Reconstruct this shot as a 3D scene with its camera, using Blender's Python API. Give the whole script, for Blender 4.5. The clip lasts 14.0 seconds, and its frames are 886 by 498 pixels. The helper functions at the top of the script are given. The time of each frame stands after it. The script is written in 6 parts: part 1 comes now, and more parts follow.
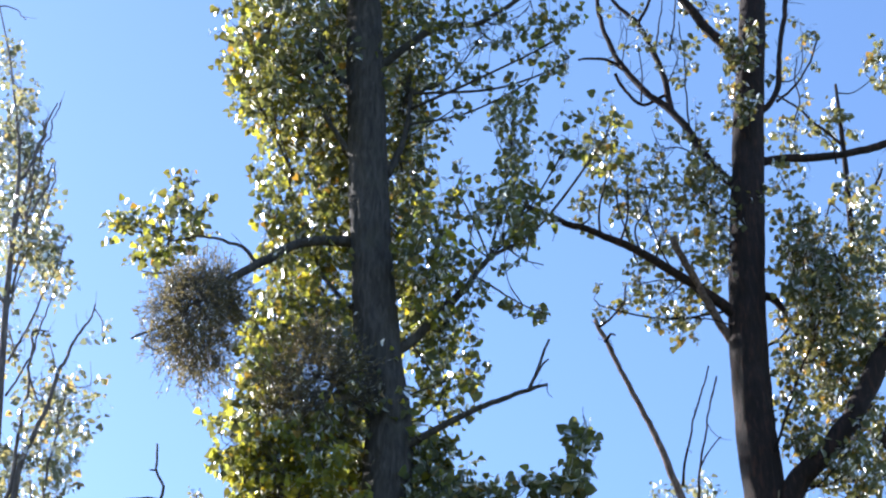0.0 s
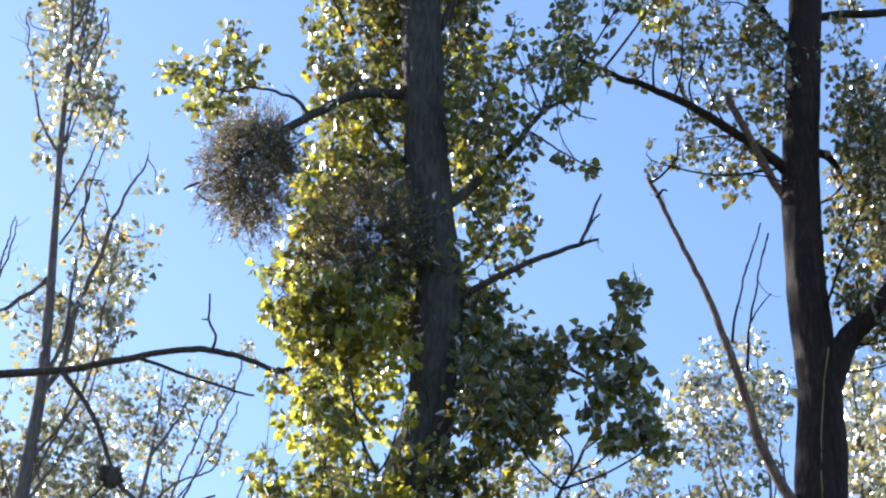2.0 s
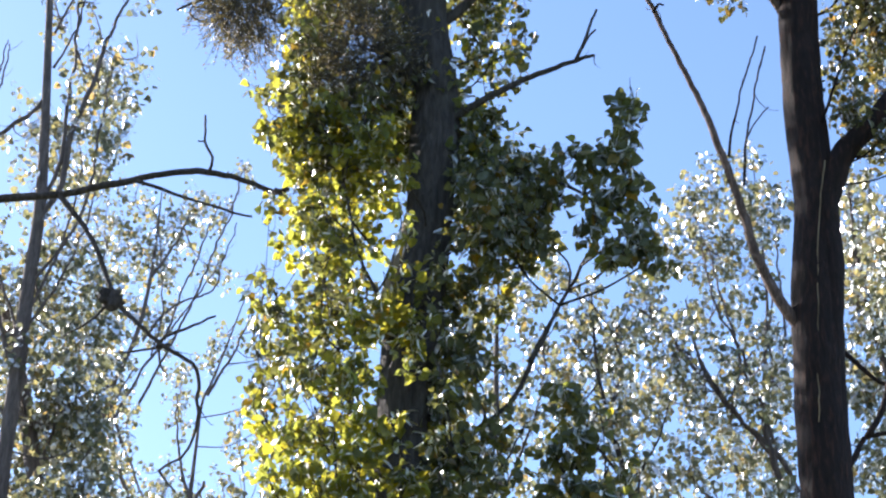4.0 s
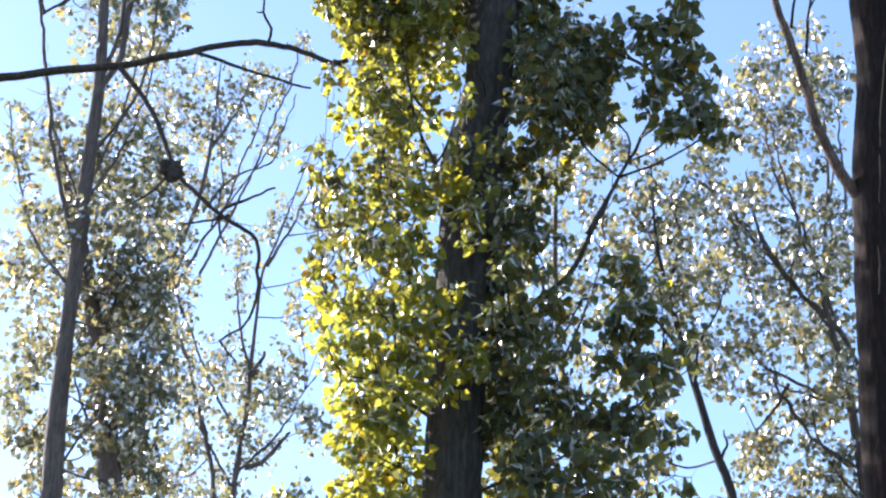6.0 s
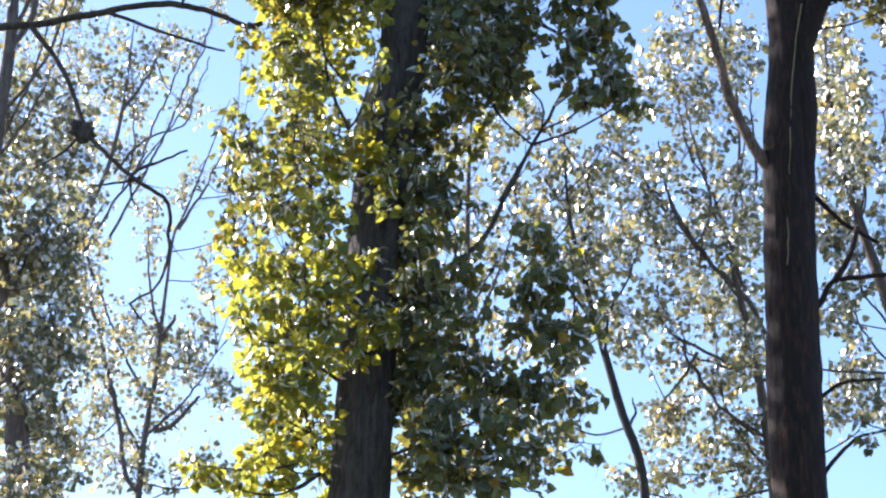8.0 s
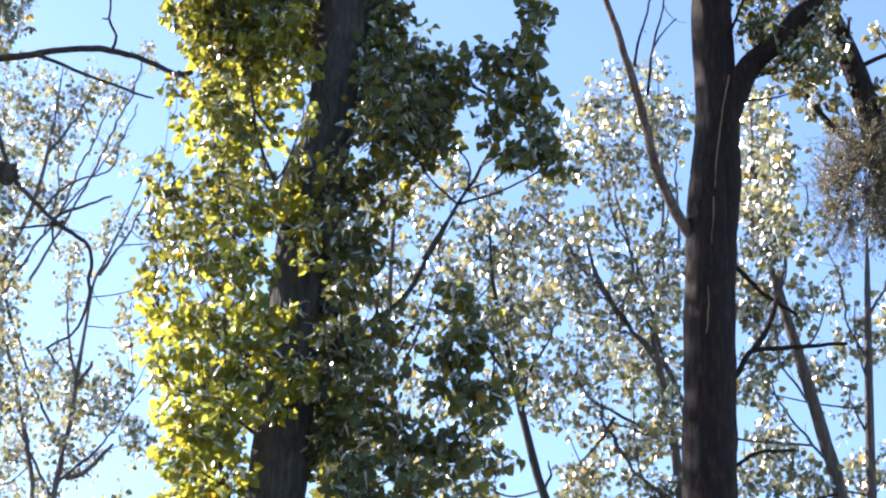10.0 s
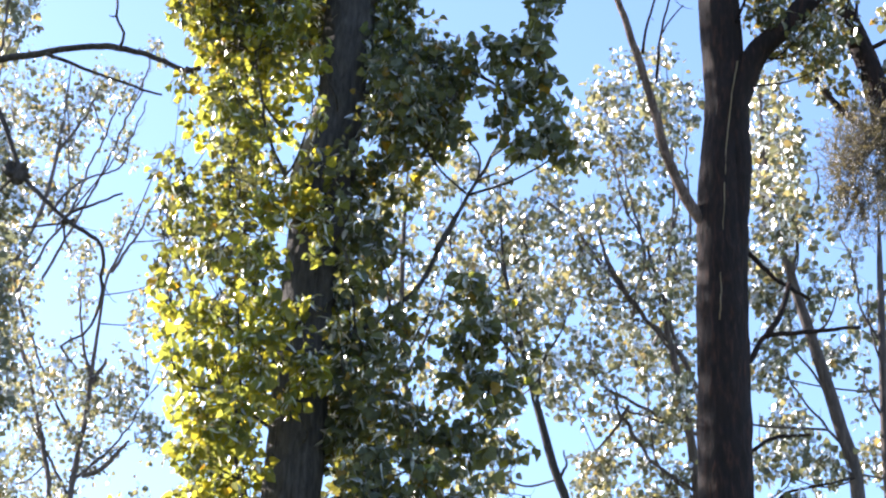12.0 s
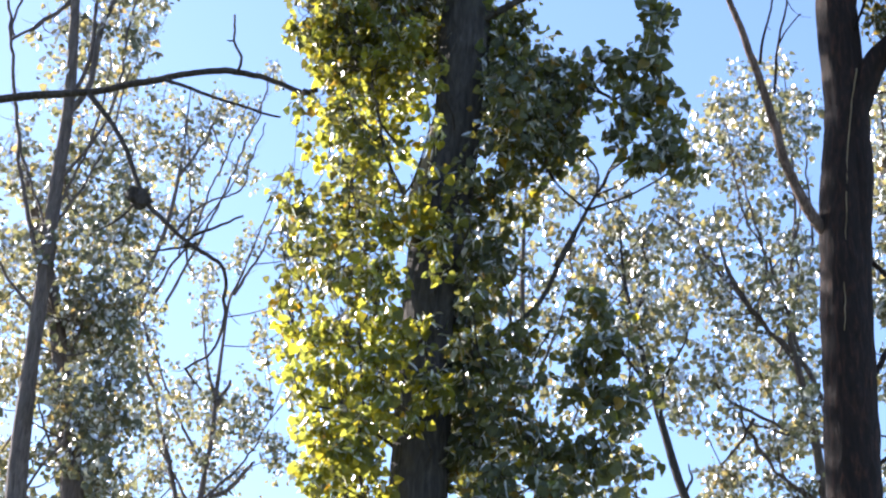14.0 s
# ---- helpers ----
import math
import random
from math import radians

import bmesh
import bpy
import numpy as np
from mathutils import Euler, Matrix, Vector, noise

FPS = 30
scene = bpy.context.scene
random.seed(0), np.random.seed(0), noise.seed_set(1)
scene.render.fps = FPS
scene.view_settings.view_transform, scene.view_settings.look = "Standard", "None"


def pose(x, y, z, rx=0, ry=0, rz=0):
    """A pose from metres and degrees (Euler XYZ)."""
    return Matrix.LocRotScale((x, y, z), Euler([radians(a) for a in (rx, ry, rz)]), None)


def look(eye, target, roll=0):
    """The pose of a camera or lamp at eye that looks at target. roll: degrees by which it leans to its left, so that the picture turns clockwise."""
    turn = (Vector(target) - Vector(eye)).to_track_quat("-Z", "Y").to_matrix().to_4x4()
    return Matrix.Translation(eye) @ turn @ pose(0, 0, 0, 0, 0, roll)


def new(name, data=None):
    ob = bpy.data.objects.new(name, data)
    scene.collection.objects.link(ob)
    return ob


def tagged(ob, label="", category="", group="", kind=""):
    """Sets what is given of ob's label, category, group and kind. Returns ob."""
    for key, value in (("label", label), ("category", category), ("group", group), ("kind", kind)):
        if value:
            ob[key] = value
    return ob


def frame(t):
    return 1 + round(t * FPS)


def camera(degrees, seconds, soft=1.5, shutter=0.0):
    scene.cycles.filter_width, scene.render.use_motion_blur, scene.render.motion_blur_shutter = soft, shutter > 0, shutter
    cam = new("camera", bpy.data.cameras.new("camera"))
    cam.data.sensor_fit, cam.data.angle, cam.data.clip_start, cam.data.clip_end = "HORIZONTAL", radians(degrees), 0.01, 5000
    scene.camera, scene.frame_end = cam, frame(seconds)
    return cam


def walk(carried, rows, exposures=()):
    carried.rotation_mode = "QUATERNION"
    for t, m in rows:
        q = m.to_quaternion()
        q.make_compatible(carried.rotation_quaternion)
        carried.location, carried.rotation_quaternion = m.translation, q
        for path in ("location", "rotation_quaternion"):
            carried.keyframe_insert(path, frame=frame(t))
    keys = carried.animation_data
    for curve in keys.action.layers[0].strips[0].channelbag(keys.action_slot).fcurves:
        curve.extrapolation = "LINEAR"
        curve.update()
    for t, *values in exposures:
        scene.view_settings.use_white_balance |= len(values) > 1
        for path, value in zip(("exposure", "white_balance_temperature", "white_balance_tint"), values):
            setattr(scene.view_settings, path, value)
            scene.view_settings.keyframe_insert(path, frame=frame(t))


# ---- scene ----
# ---- camera ----
cam = camera(25.0, 14.0, soft=2.2)
EYE = (0.0, 0.0, 1.6)
ROWS = [
    (0.0, 129.020, -0.024, -0.036),
    (0.5, 129.690, -0.176, -0.326),
    (1.0, 128.276, -0.089, -0.292),
    (1.5, 126.731, -0.786, 0.329),
    (2.0, 124.813, -1.416, 0.774),
    (2.5, 123.243, -1.396, 0.419),
    (3.0, 121.827, -1.202, 0.666),
    (3.5, 120.223, -0.892, 1.082),
    (4.0, 119.605, -0.674, 1.132),
    (4.2, 119.228, -0.727, 1.243),
    (6.3, 115.442, -1.513, 2.717),
    (6.5, 115.250, -1.352, 2.683),
    (7.0, 115.300, -1.028, 1.474),
    (7.5, 115.289, -0.733, 0.434),
    (8.0, 114.985, -1.116, 0.005),
    (8.5, 115.039, -1.534, 0.230),
    (9.0, 115.655, -1.723, -1.112),
    (9.2, 115.986, -1.777, -1.773),
    (11.3, 116.933, -2.084, -3.363),
    (11.5, 116.741, -1.920, -3.232),
    (12.0, 116.435, -1.297, -2.164),
    (12.5, 116.303, -1.554, -0.875),
    (13.0, 116.322, -1.796, -0.299),
    (13.5, 116.268, -1.647, 0.471),
    (14.0, 116.821, -1.772, 1.434),
]
walk(cam, [(t, pose(*EYE, rx, ry, rz)) for t, rx, ry, rz in ROWS], exposures=[(0.0, 1.56, 5860.0, 12.3), (1.5, 1.54, 6010.0, 13.8), (3.0, 1.50, 6170.0, 14.8), (4.2, 1.53, 6150.0, 15.3), (6.5, 1.67, 6240.0, 16.8), (7.5, 1.67, 6220.0, 16.8), (9.0, 1.70, 6190.0, 16.8), (11.5, 1.76, 6220.0, 16.8), (12.5, 1.82, 6240.0, 16.8), (13.0, 1.69, 6220.0, 16.8), (14.0, 1.66, 6220.0, 16.8)])

# ---- world and sun ----
SUN_AZ, SUN_EL = -54.0, 26.0
world = bpy.data.worlds.new("sky")
scene.world = world
world.use_nodes = True
wn = world.node_tree
wn.nodes.clear()
sky = wn.nodes.new("ShaderNodeTexSky")
sky.sky_type = "NISHITA"
sky.sun_disc = False
sky.sun_elevation = radians(SUN_EL)
sky.sun_rotation = radians(SUN_AZ)
sky.air_density, sky.dust_density, sky.ozone_density = 0.95, 0.45, 2.8
back = wn.nodes.new("ShaderNodeBackground")
back.inputs["Strength"].default_value = 0.110
wout = wn.nodes.new("ShaderNodeOutputWorld")
wn.links.new(sky.outputs["Color"], back.inputs["Color"])
wn.links.new(back.outputs["Background"], wout.inputs["Surface"])
sun = new("sun", bpy.data.lights.new("sun", "SUN"))
sun.data.energy, sun.data.angle, sun.data.color = 5.0, radians(0.53), (1.0, 0.93, 0.82)
sun_way = Vector((math.sin(radians(SUN_AZ)) * math.cos(radians(SUN_EL)), math.cos(radians(SUN_AZ)) * math.cos(radians(SUN_EL)), math.sin(radians(SUN_EL))))
sun.matrix_world = look(sun_way * 60, (0, 0, 0))


# ---- materials ----
def nodes_of(name):
    m = bpy.data.materials.new(name)
    m.use_nodes = True
    t = m.node_tree
    t.nodes.clear()
    out = t.nodes.new("ShaderNodeOutputMaterial")
    return m, t, out


def add(t, kind, **values):
    n = t.nodes.new(kind)
    for key, value in values.items():
        n.inputs[key].default_value = value
    return n


def ramp(t, source, stops):
    r = t.nodes.new("ShaderNodeValToRGB")
    e = r.color_ramp.elements
    while len(e) < len(stops):
        e.new(0.5)
    for k, (p, c) in zip(e, stops):
        k.position, k.color = p, (*c, 1)
    t.links.new(source, r.inputs["Fac"])
    return r


def bark_material(name, dark, mid, light, scale=1.0, moss=None):
    """Furrowed bark: long upright ridges, blotches of lichen, fine grain."""
    m, t, out = nodes_of(name)
    co = t.nodes.new("ShaderNodeTexCoord")
    mp = t.nodes.new("ShaderNodeMapping")
    mp.inputs["Scale"].default_value = (9 * scale, 9 * scale, 1.6 * scale)
    t.links.new(co.outputs["Object"], mp.inputs["Vector"])
    ridge = add(t, "ShaderNodeTexNoise", Scale=3.0, Detail=8.0, Roughness=0.65, Distortion=0.6)
    t.links.new(mp.outputs["Vector"], ridge.inputs["Vector"])
    blotch = add(t, "ShaderNodeTexNoise", Scale=3.5 * scale, Detail=4.0)
    t.links.new(co.outputs["Object"], blotch.inputs["Vector"])
    grain = add(t, "ShaderNodeTexNoise", Scale=90.0 * scale, Detail=3.0)
    t.links.new(co.outputs["Object"], grain.inputs["Vector"])
    r = ramp(t, ridge.outputs["Fac"], ((0.32, dark), (0.52, mid), (0.72, light)))
    mix = t.nodes.new("ShaderNodeMix")
    mix.data_type = "RGBA"
    mr = ramp(t, blotch.outputs["Fac"], ((0.55, (0, 0, 0)), (0.75, (0.55, 0.55, 0.55))))
    t.links.new(mr.outputs["Color"], mix.inputs[0])
    t.links.new(r.outputs["Color"], mix.inputs[6])
    mix.inputs[7].default_value = (*(moss or light), 1)
    b = add(t, "ShaderNodeBsdfPrincipled", Roughness=0.88)
    b.inputs["Specular IOR Level"].default_value = 0.25
    t.links.new(mix.outputs[2], b.inputs["Base Color"])
    s = t.nodes.new("ShaderNodeMath")
    s.operation = "MULTIPLY_ADD"
    s.inputs[1].default_value = 0.25
    t.links.new(grain.outputs["Fac"], s.inputs[0])
    t.links.new(ridge.outputs["Fac"], s.inputs[2])
    bump = add(t, "ShaderNodeBump", Strength=0.9, Distance=0.03)
    t.links.new(s.outputs[0], bump.inputs["Height"])
    t.links.new(bump.outputs["Normal"], b.inputs["Normal"])
    t.links.new(b.outputs[0], out.inputs[0])
    return m


def leaf_material(name, stops, thin, through_light=0.45, gloss=0.3, single=False, ior=1.34):
    """A thin leaf: a matt face, light that passes through it, a waxy shine. Colours vary leaf by leaf."""
    m, t, out = nodes_of(name)
    info = t.nodes.new("ShaderNodeObjectInfo" if single else "ShaderNodeNewGeometry")
    pick = info.outputs["Random" if single else "Random Per Island"]
    r = ramp(t, pick, stops)
    r.color_ramp.interpolation = "LINEAR"
    co = t.nodes.new("ShaderNodeTexCoord")
    spots = add(t, "ShaderNodeTexNoise", Scale=38.0, Detail=4.0)
    t.links.new(co.outputs["Object"], spots.inputs["Vector"])
    vary = ramp(t, spots.outputs["Fac"], ((0.3, (0.72, 0.72, 0.72)), (0.65, (1.1, 1.1, 1.1))))
    face = t.nodes.new("ShaderNodeMix")
    face.data_type, face.blend_type = "RGBA", "MULTIPLY"
    face.inputs[0].default_value = 1.0
    t.links.new(r.outputs["Color"], face.inputs[6])
    t.links.new(vary.outputs["Color"], face.inputs[7])
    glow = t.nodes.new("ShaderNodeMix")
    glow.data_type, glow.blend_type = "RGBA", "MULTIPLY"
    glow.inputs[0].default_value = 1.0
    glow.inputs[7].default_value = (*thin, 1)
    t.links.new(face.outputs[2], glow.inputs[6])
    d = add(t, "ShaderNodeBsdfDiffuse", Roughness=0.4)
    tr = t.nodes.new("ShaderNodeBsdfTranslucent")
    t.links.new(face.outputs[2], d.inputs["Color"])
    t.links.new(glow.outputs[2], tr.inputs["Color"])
    both = add(t, "ShaderNodeMixShader", Fac=through_light)
    t.links.new(d.outputs[0], both.inputs[1])
    t.links.new(tr.outputs[0], both.inputs[2])
    wax = add(t, "ShaderNodeBsdfGlossy", Roughness=gloss)
    wax.inputs["Color"].default_value = (1, 1, 1, 1)
    fr = add(t, "ShaderNodeFresnel", IOR=ior)
    last = t.nodes.new("ShaderNodeMixShader")
    t.links.new(fr.outputs[0], last.inputs[0])
    t.links.new(both.outputs[0], last.inputs[1])
    t.links.new(wax.outputs[0], last.inputs[2])
    t.links.new(last.outputs[0], out.inputs[0])
    return m


def ground_material():
    m, t, out = nodes_of("meadow")
    co = t.nodes.new("ShaderNodeTexCoord")
    a = add(t, "ShaderNodeTexNoise", Scale=0.35, Detail=6.0)
    c = add(t, "ShaderNodeTexNoise", Scale=14.0, Detail=6.0)
    for n in (a, c):
        t.links.new(co.outputs["Object"], n.inputs["Vector"])
    big = ramp(t, a.outputs["Fac"], ((0.35, (0.05, 0.07, 0.018)), (0.6, (0.10, 0.10, 0.035)), (0.75, (0.13, 0.10, 0.05))))
    fine = ramp(t, c.outputs["Fac"], ((0.3, (0.55, 0.55, 0.55)), (0.7, (1.2, 1.2, 1.2))))
    mix = t.nodes.new("ShaderNodeMix")
    mix.data_type, mix.blend_type = "RGBA", "MULTIPLY"
    mix.inputs[0].default_value = 1.0
    t.links.new(big.outputs["Color"], mix.inputs[6])
    t.links.new(fine.outputs["Color"], mix.inputs[7])
    b = add(t, "ShaderNodeBsdfPrincipled", Roughness=0.95)
    t.links.new(mix.outputs[2], b.inputs["Base Color"])
    bump = add(t, "ShaderNodeBump", Strength=0.8, Distance=0.08)
    t.links.new(c.outputs["Fac"], bump.inputs["Height"])
    t.links.new(bump.outputs["Normal"], b.inputs["Normal"])
    t.links.new(b.outputs[0], out.inputs[0])
    return m


BARK_MAIN = bark_material("dark furrowed bark", (0.026, 0.023, 0.022), (0.058, 0.051, 0.047), (0.105, 0.092, 0.084), 1.0, (0.058, 0.055, 0.044))
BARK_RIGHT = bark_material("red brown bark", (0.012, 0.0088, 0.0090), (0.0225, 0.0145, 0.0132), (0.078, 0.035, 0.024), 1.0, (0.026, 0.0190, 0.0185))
BARK_FAR = bark_material("grey bark", (0.074, 0.058, 0.054), (0.150, 0.121, 0.112), (0.245, 0.200, 0.184), 1.0, (0.135, 0.117, 0.100))
BARK_GREY = bark_material("dull grey bark", (0.056, 0.045, 0.043), (0.112, 0.090, 0.084), (0.185, 0.150, 0.138), 1.0, (0.105, 0.092, 0.078))
BARK_PALE = bark_material("pale tan bark", (0.060, 0.046, 0.042), (0.135, 0.106, 0.094), (0.23, 0.185, 0.16), 1.0, (0.12, 0.10, 0.08))
BARK_DEAD = bark_material("dead grey wood", (0.030, 0.025, 0.024), (0.070, 0.058, 0.054), (0.125, 0.106, 0.098), 1.4)
BARK_STEM = bark_material("mistletoe stem", (0.058, 0.054, 0.055), (0.104, 0.096, 0.096), (0.155, 0.142, 0.136), 2.0)
# lit and shaded copies of one poplar leaf: sun and shade put into colour
LIT_STOPS = ((0.0, (0.112, 0.138, 0.088)), (0.4, (0.142, 0.162, 0.078)), (0.78, (0.178, 0.184, 0.062)), (0.975, (0.205, 0.192, 0.048)), (1.0, (0.270, 0.165, 0.040)))
SHADE_STOPS = ((0.0, (0.090, 0.108, 0.092)), (0.5, (0.108, 0.124, 0.082)), (0.92, (0.140, 0.144, 0.062)), (1.0, (0.230, 0.150, 0.050)))
LEAF_LIT = leaf_material("lit tone poplar leaf", LIT_STOPS, (3.1, 2.75, 0.80), 0.64, 0.52, ior=1.13)
LEAF_SINGLE = leaf_material("single lit tone poplar leaf", LIT_STOPS, (3.1, 2.75, 0.80), 0.64, 0.52, single=True, ior=1.13)
LEAF_MAIN = leaf_material("shade tone poplar leaf", SHADE_STOPS, (2.6, 2.2, 0.8), 0.36, 0.5, ior=1.13)
LEAF_RIGHT = leaf_material("autumn poplar leaf", ((0.0, (0.082, 0.100, 0.080)), (0.5, (0.108, 0.122, 0.074)), (0.88, (0.150, 0.152, 0.062)), (1.0, (0.255, 0.168, 0.056))), (2.4, 2.0, 1.1), 0.43, 0.5, ior=1.15)
LEAF_RIGHT_SINGLE = leaf_material("single autumn poplar leaf", ((0.0, (0.082, 0.100, 0.080)), (0.5, (0.108, 0.122, 0.074)), (0.88, (0.150, 0.152, 0.062)), (1.0, (0.255, 0.168, 0.056))), (2.4, 2.0, 1.1), 0.43, 0.5, ior=1.15, single=True)
LEAF_FAR = leaf_material("small poplar leaf", ((0.0, (0.062, 0.078, 0.068)), (0.5, (0.108, 0.122, 0.084)), (0.90, (0.180, 0.176, 0.104)), (1.0, (0.230, 0.180, 0.090))), (3.0, 2.6, 1.7), 0.48, 0.42, ior=1.48)
LEAF_MISTLETOE = leaf_material("mistletoe leaf", ((0.0, (0.102, 0.100, 0.078)), (0.6, (0.146, 0.136, 0.100)), (1.0, (0.20, 0.170, 0.110))), (2.0, 1.75, 1.0), 0.42, 0.7, ior=1.06)
MEADOW = ground_material()
# pale wood of the frost crack; also paints the sunlit ridge on the trunk
BARK_SCAR_LIT = bark_material("pale scar wood and lit bark", (0.12, 0.085, 0.05), (0.24, 0.18, 0.11), (0.34, 0.27, 0.18), 1.0)
BARK_PEEL = bark_material("peeling bark", (0.055, 0.038, 0.033), (0.150, 0.104, 0.085), (0.33, 0.24, 0.205), 1.6)

# ---- building blocks ----
rng = np.random.default_rng(7)
hue_rng = np.random.default_rng(23)


def unit(v):
    return v / np.maximum(np.linalg.norm(v, axis=-1, keepdims=True), 1e-9)


def mesh_of(name, verts, faces, material, smooth=True):
    me = bpy.data.meshes.new(name)
    me.from_pydata(np.asarray(verts).tolist(), [], faces if isinstance(faces, list) else faces.tolist())
    me.materials.append(material)
    me.polygons.foreach_set("use_smooth", [smooth] * len(me.polygons))
    me.update()
    return me


def part(name, me, parent, label="", kind=""):
    ob = new(name, me)
    ob.parent = parent
    return tagged(ob, label=label, kind=kind)


def spline(points, step):
    """A smooth line through points of any width (place and thickness), in steps of about that length."""
    p = np.array(points, float)
    q = np.vstack([2 * p[0] - p[1], p, 2 * p[-1] - p[-2]])
    out = []
    for i in range(1, len(q) - 2):
        n = max(2, int(np.linalg.norm(q[i + 1, :3] - q[i, :3]) / step))
        s = np.linspace(0, 1, n, endpoint=False)[:, None]
        a, b, c, d = q[i - 1], q[i], q[i + 1], q[i + 2]
        out.append(0.5 * (2 * b + (c - a) * s + (2 * a - 5 * b + 4 * c - d) * s * s + (3 * b - a - 3 * c + d) * s ** 3))
    out.append(p[-1:])
    return np.vstack(out)


def tube(line, sides, rough=0.0, furrow=0.0):
    """Rings round a line of (x, y, z, radius), closed at both ends. rough: lumps, furrow: upright ridges, as shares of the radius."""
    c, r = line[:, :3], line[:, 3]
    way = unit(np.gradient(c, axis=0))
    ref = np.array([0.0, 1.0, 0.0]) if abs(way[0][1]) < 0.8 else np.array([1.0, 0.0, 0.0])
    u = unit(np.cross(way, ref))
    v = np.cross(way, u)
    a = np.linspace(0, 2 * math.pi, sides, endpoint=False)
    rad = np.repeat(r[:, None], sides, axis=1)
    if rough or furrow:
        for i in range(len(c)):
            for j in range(sides):
                ca, sa = math.cos(a[j]), math.sin(a[j])
                lump = noise.noise(Vector((c[i][0] * 3 + ca * 1.3, c[i][1] * 3 + sa * 1.3, c[i][2] * 3.2)))
                f = 0.0
                if furrow:
                    f = abs(noise.noise(Vector((ca * 5.5, sa * 5.5, c[i][2] * 2.6 + c[i][0])))) + 0.5 * abs(noise.noise(Vector((ca * 12, sa * 12, c[i][2] * 6))))
                rad[i, j] *= 1 + rough * lump - furrow * max(0.0, 0.35 - f) * 2
    ring = c[:, None, :] + rad[:, :, None] * (np.cos(a)[None, :, None] * u[:, None, :] + np.sin(a)[None, :, None] * v[:, None, :])
    verts = ring.reshape(-1, 3)
    faces = []
    for i in range(len(c) - 1):
        for j in range(sides):
            k = (j + 1) % sides
            faces.append((i * sides + j, i * sides + k, (i + 1) * sides + k, (i + 1) * sides + j))
    faces.append(tuple(range(sides - 1, -1, -1)))
    faces.append(tuple(range((len(c) - 1) * sides, len(c) * sides)))
    return verts, faces


def thin_tubes(lines, radii):
    """Many thin three-sided stems at once: lines (n, k, 3), radii (n, k)."""
    n, k = lines.shape[:2]
    way = unit(np.gradient(lines, axis=1))
    u = unit(np.cross(way, np.array([0.31, 0.9, 0.3])))
    v = np.cross(way, u)
    a = np.array([0.0, 2.094, 4.189])
    ring = lines[:, :, None, :] + radii[:, :, None, None] * (np.cos(a)[:, None] * u[:, :, None, :] + np.sin(a)[:, None] * v[:, :, None, :])
    base = (np.arange(n)[:, None, None] * k + np.arange(k - 1)[None, :, None]) * 3
    j = np.arange(3)[None, None, :]
    q = np.stack([base + j, base + (j + 1) % 3, base + 3 + (j + 1) % 3, base + 3 + j], axis=-1)
    return ring.reshape(-1, 3), q.reshape(-1, 4)


# a poplar leaf: broad heart-shaped base, drawn-out tip, folded along its midrib, with a stalk
LEAF = np.array([(0, 0, 0), (0.29, -0.07, 0.05), (0.53, 0.17, 0.11), (0.40, 0.54, 0.08), (0, 0.97, -0.06), (-0.40, 0.54, 0.08), (-0.53, 0.17, 0.11), (-0.29, -0.07, 0.05), (0, 0.42, 0), (0.015, -0.55, 0.12), (-0.015, -0.55, 0.12)])
LEAF_FACES = [(0, 1, 2, 8), (8, 2, 3, 4), (0, 8, 6, 7), (8, 4, 5, 6), (0, 9, 10)]
SMALL = np.array([(0, 0, 0), (0.46, 0.2, 0.08), (0.31, 0.66, 0.05), (0, 0.97, 0), (-0.31, 0.66, 0.05), (-0.46, 0.2, 0.08)])
SMALL_FACES = [(0, 1, 2, 3), (0, 3, 4, 5)]
SPRIG = np.array([(0, 0, 0), (0.13, 0.45, 0.04), (0.09, 0.85, 0.03), (0, 1, 0), (-0.09, 0.85, 0.03), (-0.13, 0.45, 0.04)])


def leaf_turns(axis, normal):
    """Frames of leaves from the way of the midrib and a rough facing."""
    y = unit(axis)
    x = unit(np.cross(y, normal))
    return np.stack([x, y, np.cross(x, y)], axis=-1)


def leaf_mesh(name, places, turns, sizes, material, shape, shape_faces):
    n, k = len(places), len(shape)
    curl = shape[None] * np.stack([np.ones(n), np.ones(n), rng.uniform(-1.5, 3.2, n)], axis=-1)[:, None, :] * sizes[:, None, None]
    verts = (np.einsum("nij,nkj->nki", turns, curl) + places[:, None, :]).reshape(-1, 3)
    faces = [tuple(i * k + j for j in f) for i in range(n) for f in shape_faces]
    return mesh_of(name, verts, faces, material, smooth=False)


# leaves turn their faces to the light
LIGHTWARD = np.array(sun_way) * 0.9


# sprays stand nearer to or farther from the middle of the meadow
MIDDLE = np.array([0.0, 0.0, 1.6])


